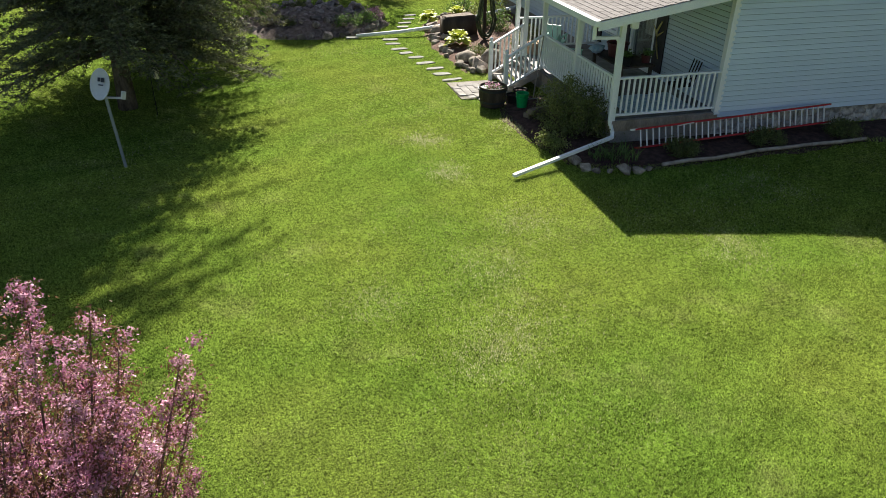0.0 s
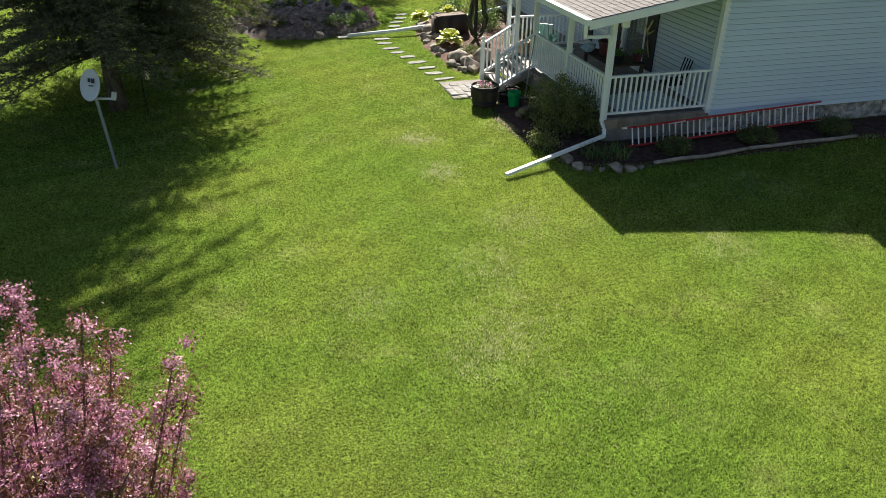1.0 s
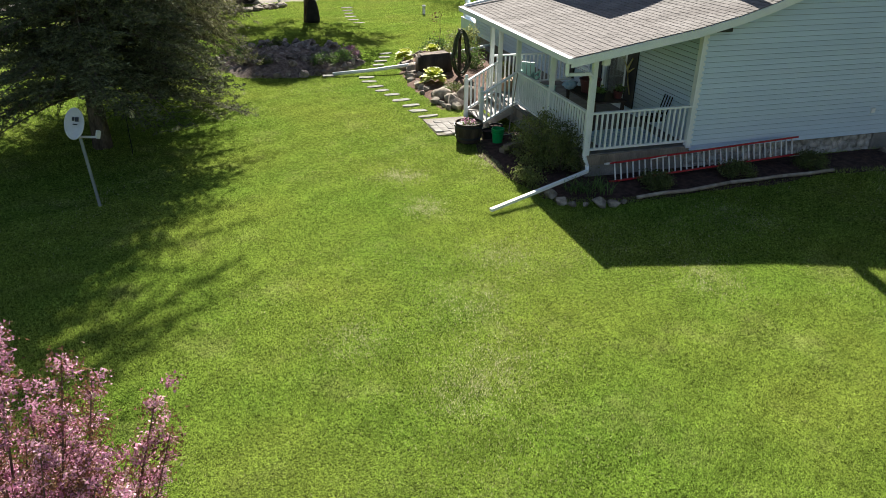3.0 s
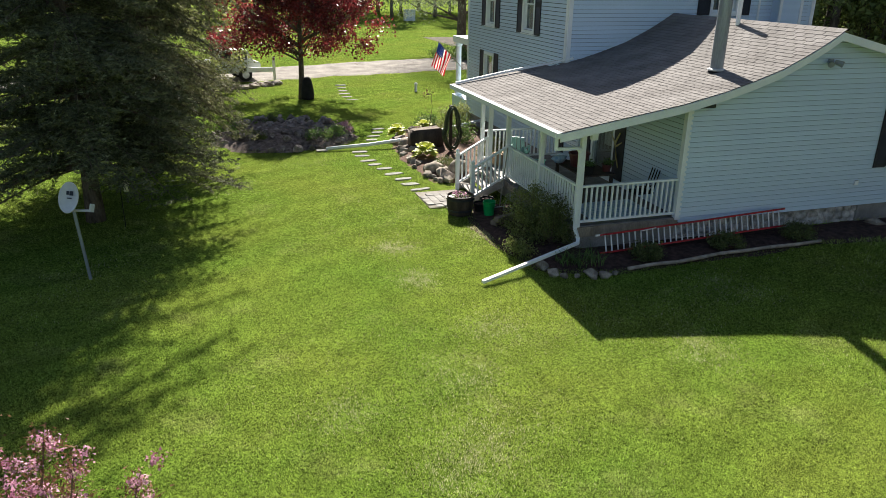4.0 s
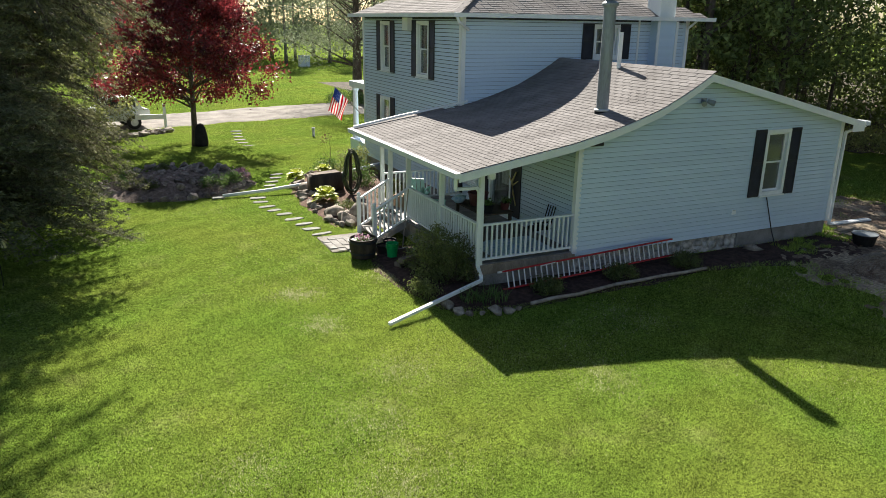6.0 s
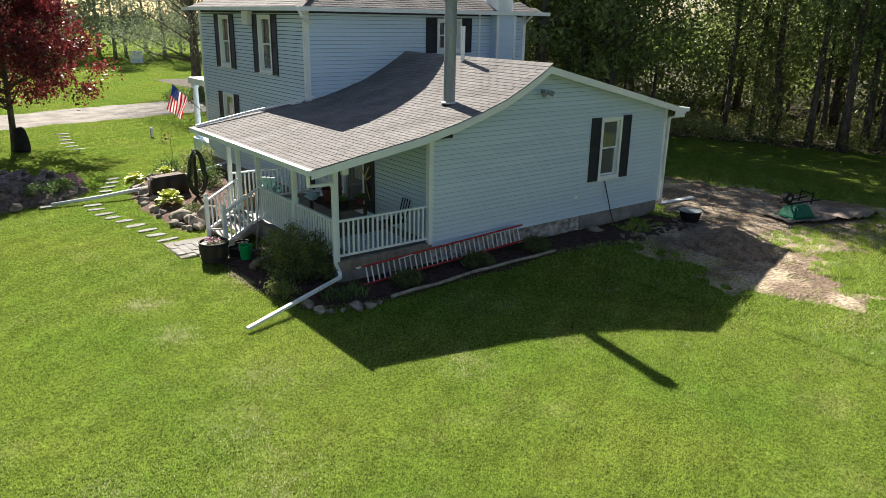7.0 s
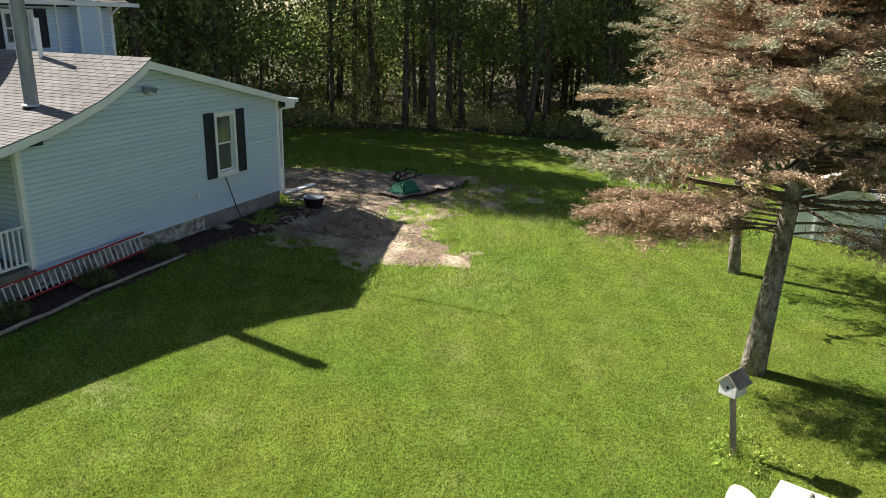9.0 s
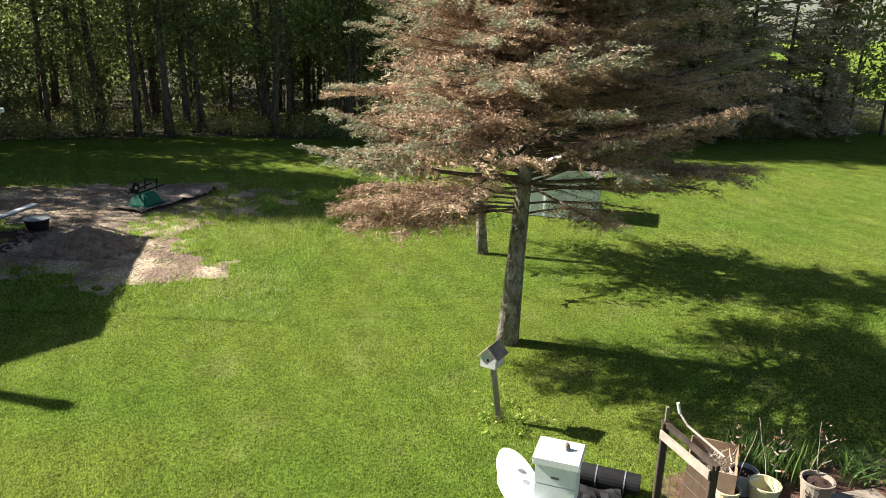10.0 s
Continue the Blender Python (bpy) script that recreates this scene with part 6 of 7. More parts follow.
# round bed on the lawn
rr = random.Random(33)
for i in range(38):
    a = 2 * math.pi * i / 38
    x, y = 2.35 + 2.5 * math.cos(a) * (1 + 0.05 * math.sin(3 * a)), 27.5 + 2.55 * math.sin(a)
    s = rr.uniform(0.12, 0.24)
    make_stone("edging_stone", x + rr.uniform(-0.12, 0.12), y + rr.uniform(-0.12, 0.12), s, s * 0.8, s * 0.75, 41.0 + i, M_DKSTONE, "dark red-brown stone round the lawn bed", "lawn bed edging stones")
for i in range(130):
    a, q = rr.uniform(0, 6.283), math.sqrt(rr.random())
    s = rr.uniform(0.08, 0.23)
    make_stone("bed_stone", 2.35 + 2.1 * q * math.cos(a), 27.5 + 2.1 * q * math.sin(a), s, s * 0.8, s * 0.7, 81.0 + i, M_DKSTONE, "dark rough stone on the raised bed", "raised bed stones", 0.28)
for i, (x, y, r, m, l) in enumerate([(3.4, 25.6, 0.45, M_GREENLEAF, "green"), (4.1, 26.1, 0.35, M_GREENLEAF, "green"), (4.55, 27.0, 0.3, M_PETAL, "pink-flowering"), (0.7, 27.6, 0.25, M_GREENLEAF, "green"), (2.0, 28.8, 0.3, M_SHRUB, "dull green"), (1.3, 26.2, 0.25, M_SHRUB, "dull green")]):
    make_shrub("bed_plant", (x, y, 0.25), r, r * 0.9, 121 + i, m, f"low {l} plant in the round bed", 24, 40, 0.03, 0.08, stems=False)
make_blades("iris", (0.6, 26.6, 0.2), 0.2, 40, 0.5, 0.02, 131, M_GREENLEAF, "upright green iris leaves", arch=0.25)

# ---------------------------------------------------------------- lawn to the far side
dish = thing("satellite_dish", "grey satellite dish on a leaning steel pole", "satellite dish", (-2.72, 14.74, 0))
part("pole", Geo().tube([(0, 0, -0.1), (-0.1, 0.02, 1.5)], 0.03, n=10), M_STEEL, dish)
g = Geo()
rows = [(0.02, -0.07), (0.12, -0.058), (0.2, -0.03), (0.27, 0.0), (0.285, 0.012), (0.285, 0.03), (0.265, 0.02), (0.2, -0.01), (0.1, -0.035), (0.01, -0.045)]
g.lathe(rows, (0, 0, 0), 32)
face = Matrix.Translation((-0.12, -0.06, 1.72)) @ Matrix.Rotation(radians(-28), 4, "Z") @ Matrix.Rotation(radians(68), 4, "X") @ Matrix.Diagonal((0.74, 1.06, 1, 1))
part("reflector", g.mapped(lambda x, y, z: face @ Vector((x, y, z))), M_DISH, dish, smooth=True)
lg = Geo().box(-0.1, 0.05, 0.0, -0.03, 0.12, 0.006).box(-0.01, 0.04, 0.0, 0.09, 0.12, 0.006).box(-0.07, -0.02, 0.0, 0.06, 0.0, 0.006)
part("emblem", lg.mapped(lambda x, y, z: face @ Vector((x, y, z - 0.012))), M_SHUTTER, dish)
part("arm", Geo().beam((-0.08, -0.03, 1.45), (0.28, -0.3, 1.5), 0.035, 0.035), M_DISH, dish)
part("receiver_head", Geo().beam((0.26, -0.3, 1.48), (0.3, -0.28, 1.62), 0.07, 0.07), M_DISH, dish)
fd = thing("bird_feeder", "small hanging bird feeder by the spruce", "feeder", (-2.35, 17.9, 0))
part("hook", Geo().tube([(0, 0, 0), (0, 0, 1.1), (0.06, -0.02, 1.25), (0.14, -0.04, 1.2)], 0.01, n=6), M_BLACK, fd)
part("feeder_body", Geo().lathe([(0.06, 0.85), (0.07, 0.87), (0.06, 1.02), (0.09, 1.03), (0.02, 1.12)], (0.14, -0.04, 0.05), 12), M_CREAM, fd)

fl = thing("flag", "United States flag hanging from a slanted pole", "flag", (10.0, 29.7, 0))
tipv, rootv = Vector((-0.68, 0.8, 3.1)), Vector((0.1, -0.3, 2.05))
part("flag_pole", Geo().tube([rootv, tipv], 0.015, n=8), M_WOOD, fl)
M_FLAGRED = mat("flag_red", (0.6, 0.04, 0.07), (0.66, 0.05, 0.08), scale=3, rough=0.8, bump=0, vary=0.05, trans=0.68)
M_FLAGWHITE = mat("flag_white", (0.75, 0.74, 0.72), (0.85, 0.84, 0.82), scale=3, rough=0.8, bump=0, vary=0.04, trans=0.68)
M_FLAGBLUE = mat("flag_blue", (0.06, 0.1, 0.25), (0.12, 0.18, 0.4), scale=3, rough=0.8, bump=0, vary=0.05, trans=0.68)


def cloth(u, v, w=0.0):
    """A point of the cloth: u along the pole from its tip, v down the fly."""
    p = tipv.lerp(rootv, 0.02 + 0.5 * u)
    return p + Vector((-0.3 * v + 0.03 * math.sin(9 * u + 4 * v), 0.02 * math.sin(14 * u) + 0.05 * math.sin(12 * u + 3 * v) + w, -1.0 * v + 0.14 * u * v))


def cloth_strip(u0, u1, v0, v1, n=10):
    g = Geo()
    for k in range(n):
        a, b = v0 + (v1 - v0) * k / n, v0 + (v1 - v0) * (k + 1) / n
        g.hexa([cloth(u0, a, -0.003), cloth(u1, a, -0.003), cloth(u1, a, 0.003), cloth(u0, a, 0.003), cloth(u0, b, -0.003), cloth(u1, b, -0.003), cloth(u1, b, 0.003), cloth(u0, b, 0.003)])
    return g


for i in range(13):
    part("stripe", cloth_strip(i / 13, (i + 1) / 13, 0.42 if i < 7 else 0.0, 1.0), M_FLAGWHITE if i % 2 else M_FLAGRED, fl)
canton = part("canton", cloth_strip(0.0, 7 / 13, 0.0, 0.42), M_FLAGBLUE, fl)
st = Geo()
for i in range(5):
    for j in range(6):
        u, v = 0.05 + 0.1 * i, 0.04 + 0.065 * j
        st.hexa([cloth(u - 0.016, v - 0.011, -0.006), cloth(u + 0.016, v - 0.011, -0.006), cloth(u + 0.016, v - 0.011, 0.006), cloth(u - 0.016, v - 0.011, 0.006),
                 cloth(u - 0.016, v + 0.011, -0.006), cloth(u + 0.016, v + 0.011, -0.006), cloth(u + 0.016, v + 0.011, 0.006), cloth(u - 0.016, v + 0.011, 0.006)])
tagged(part("star", st, M_FLAGWHITE, canton), kind="stuff")

ob = part("yard_post", Geo().lathe([(0.075, 0), (0.075, 0.36), (0.1, 0.37), (0.1, 0.42), (0.04, 0.46)], (0, 0, 0), 14), M_PALEWOOD)
ob.location = (10.1, 37.0, 0)
tagged(ob, "short white capped post in the lawn", "post")
ob = part("covered_figure", Geo().lathe([(0.3, 0), (0.32, 0.15), (0.29, 0.5), (0.22, 0.85), (0.14, 1.02), (0.03, 1.07)], (0, 0, 0), 14), M_BLACK, smooth=True)
ob.location = (4.32, 35.8, 0)
tagged(ob, "dark rounded garden ornament beside the maple trunk", "ornament")
rr = random.Random(44)
for i in range(22):
    s = rr.uniform(0.2, 0.4)
    x = 0.4 + 3.1 * i / 22
    make_stone("edging_stone", x, 39.6 + 0.55 * (x - 0.4) + rr.uniform(-0.4, 0.3), s, s * 0.7, s * 0.5, 140.0 + i, M_STONE, "grey field stone beside the driveway", "driveway stones")
sg = thing("sign_post", "white wooden post with a crossbar by the driveway", "post", (3.3, 42.2, 0))
part("post", Geo().box(-0.07, -0.07, 0, 0.07, 0.07, 1.35), M_WHITE, sg, bevel=0.01)
part("crossbar", Geo().box(-1.5, -0.04, 0.55, -0.07, 0.04, 0.8), M_WHITE, sg)

car = thing("parked_car", "pale pick-up truck parked beside the driveway", "car", (0.2, 43.2, 0))
M_CARP = mat("pale_car_paint", (0.55, 0.57, 0.56), (0.6, 0.62, 0.61), scale=2, rough=0.3, bump=0, vary=0.04, spec=0.5)
g = Geo()
body = [(-2.3, 0.45), (-2.35, 0.8), (-2.3, 1.0), (-0.6, 1.05), (-0.3, 1.15), (0.3, 1.7), (1.6, 1.72), (1.9, 1.1), (2.3, 1.0), (2.3, 0.45)]
n = len(body)
g.add([(x, -0.85, z) for x, z in body] + [(x, 0.85, z) for x, z in body], [tuple(range(n))[::-1], tuple(range(n, 2 * n))] + [(i, (i + 1) % n, (i + 1) % n + n, i + n) for i in range(n)])
part("body", g, M_CARP, car, bevel=0.05)
for a, b in ((-0.05, 0.72), (0.8, 1.55)):
    part("side_window", Geo().hexa([(a, -0.865, 1.18), (b, -0.865, 1.18), (b, -0.845, 1.18), (a, -0.845, 1.18), (a + 0.25, -0.865, 1.6), (b, -0.865, 1.6), (b, -0.845, 1.6), (a + 0.25, -0.845, 1.6)]), M_SHUTTER, car)
for x in (-1.45, 1.4):
    for y in (-0.83, 0.83):
        wh = part("wheel", Geo().tube([(x, y - 0.11, 0.36), (x, y + 0.11, 0.36)], 0.36, n=24), M_BLACK, car)
        part("rim", Geo().tube([(x, y - 0.125, 0.36), (x, y + 0.125, 0.36)], 0.2, n=16), M_ALU, wh)
car.rotation_euler.z = radians(12)
make_shrub("shrub", (-1.0, 38.5, 0), 1.6, 1.9, 151, M_PALELEAF, "loose pale green shrub by the driveway", 60, 50, 0.06, 0.25)
make_shrub("shrub", (16.6, 51.2, 0), 1.6, 1.0, 152, M_GREENLEAF, "low green bush beside the driveway", 60, 50, 0.06, 0.2)
make_shrub("shrub", (15.0, 96.0, 0), 4.0, 5.0, 153, M_PALELEAF, "large pale shrub far across the field", 90, 50, 0.16, 0.7)
ob = part("storage_box", Geo().box(-0.65, -0.5, 0, 0.65, 0.5, 1.3).box(-0.7, -0.55, 1.3, 0.7, 0.55, 1.4), M_WHITE)
ob.location = (25.2, 95.5, 0)
tagged(ob, "white box shed far across the field", "shed")
ob = part("overhead_wire", Geo().tube([(-20 + 90 * s, 70 - 10 * s, 8.6 - 3.0 * math.sin(math.pi * s) * 0.6) for s in np.linspace(0, 1, 20)], 0.02, n=4), M_DISH)
tagged(ob, "thin overhead wire across the field", "wire", kind="structure")

# ---------------------------------------------------------------- dirt corner
wb = thing("wheelbarrow", "green wheelbarrow turned upside down on a tarp", "wheelbarrow", (21.9, 10.6, 0.13))
g = Geo().hexa([(-0.42, -0.55, 0), (0.42, -0.55, 0), (0.42, 0.5, 0), (-0.42, 0.5, 0), (-0.26, -0.3, 0.46), (0.26, -0.3, 0.46), (0.26, 0.28, 0.42), (-0.26, 0.28, 0.42)])
part("tray", g, M_TEAL, wb, "dark green metal tray", bevel=0.06)
part("rim", Geo().box(-0.46, -0.59, 0, 0.46, 0.54, 0.035), M_TEAL, wb, bevel=0.012)
for s in (-1, 1):
    part("handle", Geo().beam((s * 0.28, -0.75, 0.62), (s * 0.16, 0.62, 0.52), 0.04, 0.05), M_BLACK, wb)
    part("leg", Geo().beam((s * 0.26, -0.35, 0.48), (s * 0.26, -0.42, 0.9), 0.035, 0.035), M_BLACK, wb)
w = part("wheel", Geo().tube([(-0.05, 0.45, 0.7), (0.05, 0.45, 0.7)], 0.2, n=20), M_BLACK, wb)
part("hub", Geo().tube([(-0.07, 0.45, 0.7), (0.07, 0.45, 0.7)], 0.07, n=10), M_STEEL, w)
part("brace", Geo().beam((-0.26, -0.4, 0.85), (0.26, -0.4, 0.85), 0.03, 0.03), M_BLACK, wb)
wb.rotation_euler.z = radians(75)
wb.scale = (0.88, 0.88, 0.85)
g = Geo()
nx, ny = 60, 20
for j in range(ny):
    for i in range(nx):
        u, v = i / (nx - 1), j / (ny - 1)
        x = 21.0 + 3.2 * u + 0.5 * v
        y = 10.95 - 1.5 * u + 1.3 * (v - 0.5) * (1 - 0.4 * u)
        g.v.append((x, y, 0.08 + 0.14 * u * max(0.0, math.sin(15 * u + 4 * v)) + 0.13 * abs(noise.noise(Vector((x * 3.2, y * 1.6, 2)))) + 0.08 * abs(noise.noise(Vector((x * 7, y * 5, 7))))))
g.f = [[j * nx + i, j * nx + i + 1, (j + 1) * nx + i + 1, (j + 1) * nx + i] for j in range(ny - 1) for i in range(nx - 1)]
tagged(part("tarp", g.mesh("tarp", M_TARP, True, fix=False), None), "crumpled brown tarp spread on the dirt", "tarp")
pile = Geo()
nn = 36
for j in range(nn):
    for i in range(nn):
        x, y = -1.3 + 2.6 * i / (nn - 1), -1.5 + 3.0 * j / (nn - 1)
        d = math.hypot(x / 1.1, y / 1.35)
        pile.v.append((x, y, 0.62 * max(0, 1 - d) ** 0.8 + 0.2 * abs(noise.noise(Vector((x * 4, y * 4, 1)))) * max(0, 1 - d * 0.8) - 0.05))
pile.f = [[j * nn + i, j * nn + i + 1, (j + 1) * nn + i + 1, (j + 1) * nn + i] for j in range(nn - 1) for i in range(nn - 1)]
ob = part("dirt_mound", pile.mesh("dirt_mound", M_HEAP, False, fix=False), None)
ob.location = (17.45, 10.1, 0.03)
tagged(ob, "low heap of dug soil and dry grass", "dirt pile")
rng = np.random.default_rng(161)
n = 2600
a, q = rng.uniform(0, 6.283, n), np.sqrt(rng.uniform(0, 1, n))
P = np.stack([17.45 + 1.1 * q * np.cos(a), 10.1 + 1.35 * q * np.sin(a), 0.05 + 0.62 * (1 - q) ** 0.8 + 0.05], 1)
U = unit(rng.normal(size=(n, 3)) * [1, 1, 0.35]) * rng.uniform(0.04, 0.1, (n, 1))
V = unit(rng.normal(size=(n, 3))) * 0.006
tagged(part("straw_litter", cards("straw_litter", P, U, V, M_LOG), None), "dry straw scattered over the soil heap", "straw", kind="stuff")
n = 9000
P = np.stack([rng.uniform(15.4, 24.6, n), rng.uniform(6.6, 15.6, n), np.full(n, 0.06)], 1)
P = P[[k for k in range(n) if edge_distance(P[k, 0], P[k, 1], DIRT) > 0.4]]
P = P[grid_noise(P[:, 0], P[:, 1], 0.8, 12) > 0.42]
n = len(P)
tagged(part("straw_litter", cards("straw_litter", P, unit(rng.normal(size=(n, 3)) * [1, 1, 0.25]) * rng.uniform(0.04, 0.1, (n, 1)), unit(rng.normal(size=(n, 3))) * 0.008, M_TWIG), None), "dry grass scattered over the bare dirt", "straw", kind="stuff")
for i, (x0, y0, x1, y1, z) in enumerate([(19.9, 14.15, 21.6, 14.05, 0.07), (19.2, 13.35, 20.3, 13.5, 0.07), (19.3, 13.12, 20.2, 13.1, 0.07), (19.25, 13.42, 20.1, 13.5, 0.115)]):
    ob = part("plank", Geo().beam((x0, y0, z), (x1, y1, z), 0.2, 0.045), M_WOOD if i else M_WHITE, bevel=0.005)
    tagged(ob, ("weathered plank in a small stack by the house", "pale painted plank lying on the dirt")[i == 0], "plank", "loose planks")
tub = make_pot("plastic_tub", (18.95, 12.35, 0), 0.32, 0.34, M_BLACK, "black plastic tub with a bluish lid by the house corner", soil=False)
part("lid", Geo().lathe([(0.33, 0.32), (0.34, 0.36), (0.1, 0.39)], (0, 0, 0), 20), M_STEEL, tub)
ob = part("metal_rod", Geo().tube([(16.3, YG - 0.05, 1.35), (16.42, 13.35, 0.45), (16.5, 13.2, 0.0)], 0.016, n=6), M_SHUTTER)
tagged(ob, "thin dark rod leaning on the wall under the window", "rod")

# ---------------------------------------------------------------- birdhouse, hive and garden corner
bh = thing("birdhouse", "weathered grey wooden birdhouse on a post", "birdhouse", (9.9, -0.45, 0))
part("post", Geo().beam((0.0, -0.03, -0.1), (0.0, 0.12, 0.95), 0.085, 0.085, (1, 0, 0)), M_WOOD, bh)
bx = Matrix.Translation((0, 0.13, 0.93)) @ Matrix.Rotation(radians(-118), 4, "Z") @ Matrix.Scale(0.84, 4)
g = Geo().add([(-0.15, -0.17, 0), (0.15, -0.17, 0), (0.15, 0.17, 0), (-0.15, 0.17, 0), (-0.15, -0.17, 0.22), (0.15, -0.17, 0.22), (0.15, 0.17, 0.22), (-0.15, 0.17, 0.22), (0, -0.17, 0.37), (0, 0.17, 0.37)],
              [(0, 3, 2, 1), (0, 1, 5, 8, 4), (2, 3, 7, 9, 6), (1, 2, 6, 5), (3, 0, 4, 7), (5, 6, 9, 8), (7, 4, 8, 9)])
part("box", g.mapped(lambda x, y, z: bx @ Vector((x, y, z))), M_PALEWOOD, bh)
for s in (-1, 1):
    g = Geo().hexa([(0, -0.22, 0.385), (s * 0.2, -0.22, 0.185), (s * 0.2, 0.22, 0.185), (0, 0.22, 0.385), (0, -0.22, 0.41), (s * 0.215, -0.22, 0.2), (s * 0.215, 0.22, 0.2), (0, 0.22, 0.41)])
    part("roof_board", g.mapped(lambda x, y, z: bx @ Vector((x, y, z))), M_WOOD, bh)
part("entrance_hole", Geo().tube([bx @ Vector((0, -0.168, 0.15)), bx @ Vector((0, -0.175, 0.15))], 0.022, n=12), M_BLACK, bh)

hv = thing("beehive", "white painted beehive box with a flat lid", "beehive", (7.72, -1.12, 0))
HV = Matrix.Rotation(radians(-16), 4, "Z")


def hv_part(name, x0, y0, z0, x1, y1, z1, m, bevel=0.006):
    return part(name, Geo().box(x0, y0, z0, x1, y1, z1).mapped(lambda x, y, z: HV @ Vector((x, y, z))), m, hv, bevel=bevel)


hv_part("stand", -0.24, -0.3, 0.0, 0.24, 0.3, 0.22, M_WOOD)
hv_part("brood_box", -0.21, -0.25, 0.22, 0.21, 0.25, 0.52, M_WHITE)
hv_part("honey_super", -0.212, -0.252, 0.525, 0.212, 0.252, 0.83, M_WHITE)
hv_part("lid", -0.245, -0.285, 0.79, 0.245, 0.285, 0.9, M_WHITE, 0.012)
hv_part("hand_hold", -0.215, -0.05, 0.62, -0.2125, 0.05, 0.65, M_WOOD, 0)
make_stone("hive_rock", 7.75, -1.2, 0.07, 0.055, 0.08, 3.3, M_STONE, "tan rock weighing down the hive lid", z=0.9)
g = Geo()
nn = 24
prof = []
for k in range(nn):
    a = 2 * math.pi * k / nn
    prof.append((0.78 * math.cos(a), 0.32 * math.sin(a) * (1.0 if math.cos(a) < 0.2 else 0.85)))
shell = Matrix.Translation((8.0, -0.7, 0.2)) @ Matrix.Rotation(radians(12), 4, "Z") @ Matrix.Rotation(radians(14), 4, "X")
v = [(x, y, -0.03) for x, y in prof] + [(x, y, 0.03) for x, y in prof] + [(x * 0.85, y * 0.8, 0.09) for x, y in prof]
f = [tuple(range(nn))[::-1], tuple(range(2 * nn, 3 * nn))] + [(i, (i + 1) % nn, (i + 1) % nn + nn, i + nn) for i in range(nn)] + [(i + nn, (i + 1) % nn + nn, (i + 1) % nn + 2 * nn, i + 2 * nn) for i in range(nn)]
sh = thing("fibreglass_shell", "white pointed fibreglass shell leaning by the hive", "shell", (0, 0, 0))
part("shell", Geo().add([shell @ Vector(p) for p in v], f), M_WHITE, sh, smooth=False)
for sx in (0.1, 0.0):
    part("port", Geo().tube([shell @ Vector((-0.1 + sx * 2.4, -0.02, 0.088)), shell @ Vector((-0.1 + sx * 2.4, -0.02, 0.1))], 0.05, n=14), M_STEEL, sh)
rl = thing("drain_roll", "black plastic pipe lying in the grass", "pipe", (8.3, -1.9, 0.14))
part("pipe", Geo().tube([(0.12, 0.42, 0), (-0.12, -0.36, 0)], 0.14, n=20), M_BLACK, rl, smooth=False)
for s in (0.3, 0.75):
    part("band", Geo().tube([Vector((0.12, 0.42, 0)).lerp(Vector((-0.12, -0.36, 0)), s), Vector((0.12, 0.42, 0)).lerp(Vector((-0.12, -0.36, 0)), s + 0.02)], 0.146, n=20), M_STEEL, rl)
g = Geo()
for j in range(8):
    for i in range(10):
        x, y = 7.55 + 0.75 * i / 9, -2.0 + 0.6 * j / 7
        g.v.append((x, y, 0.03 + 0.16 * abs(noise.noise(Vector((x * 4, y * 4, 5))))))
g.f = [[j * 10 + i, j * 10 + i + 1, (j + 1) * 10 + i + 1, (j + 1) * 10 + i] for j in range(7) for i in range(9)]
tagged(part("black_sheet", g.mesh("black_sheet", M_BLACK, fix=False), None), "crumpled black plastic sheet by the hive", "sheet")

fr = thing("wooden_rack", "old wooden rack with a weathered white board", "rack", (7.2, -2.45, 0))
P1, P2 = Vector((0.4, 0.14, 0)), Vector((-0.42, -0.18, 0))
for p in (P1, P2):
    part("post", Geo().box(p.x - 0.04, p.y - 0.04, 0, p.x + 0.04, p.y + 0.04, 1.42), M_BARREL, fr, bevel=0.006)
part("top_beam", Geo().beam(P1 + Vector((0.06, 0.02, 1.4)), P2 + Vector((-0.05, -0.02, 1.4)), 0.05, 0.06), M_BARREL, fr)
side_v = Vector((-0.03, 0.055, 0))
part("board", Geo().beam(P1 + side_v + Vector((0, 0, 1.28)), P2 + side_v + Vector((0, 0, 1.3)), 0.022, 0.11), M_LOG, fr, "peeling white board")
part("spike", Geo().box(P1.x - 0.015, P1.y - 0.015, 1.42, P1.x + 0.015, P1.y + 0.015, 1.62), M_WOOD, fr)
for k in range(6):
    z = 0.2 + 0.17 * k
    part("wire", Geo().tube([P1 + Vector((0, 0, z)), P2 + Vector((0, 0, z))], 0.0025, n=4), M_WIRE, fr)
for k in range(6):
    p = P1.lerp(P2, (k + 0.7) / 7)
    part("wire", Geo().tube([p + Vector((0, 0, 0.1)), p + Vector((0, 0, 1.2))], 0.0025, n=4), M_WIRE, fr)
tl = thing("garden_tool", "long-handled garden tool lying over the rack", "tool", (7.2, -2.5, 0))
part("handle", Geo().tube([(0.38, 0.05, 1.56), (0.25, -0.02, 1.47), (-0.35, -0.25, 1.46)], 0.014, n=8), M_LOG, tl)
part("head", Geo().tube([(0.38, 0.05, 1.56), (0.4, 0.08, 1.68)], 0.02, n=8), M_DISH, tl)
bxt = thing("cardboard_carton", "open brown cardboard carton of dry stalks", "box", (8.35, -3.2, 0))
g = Geo()
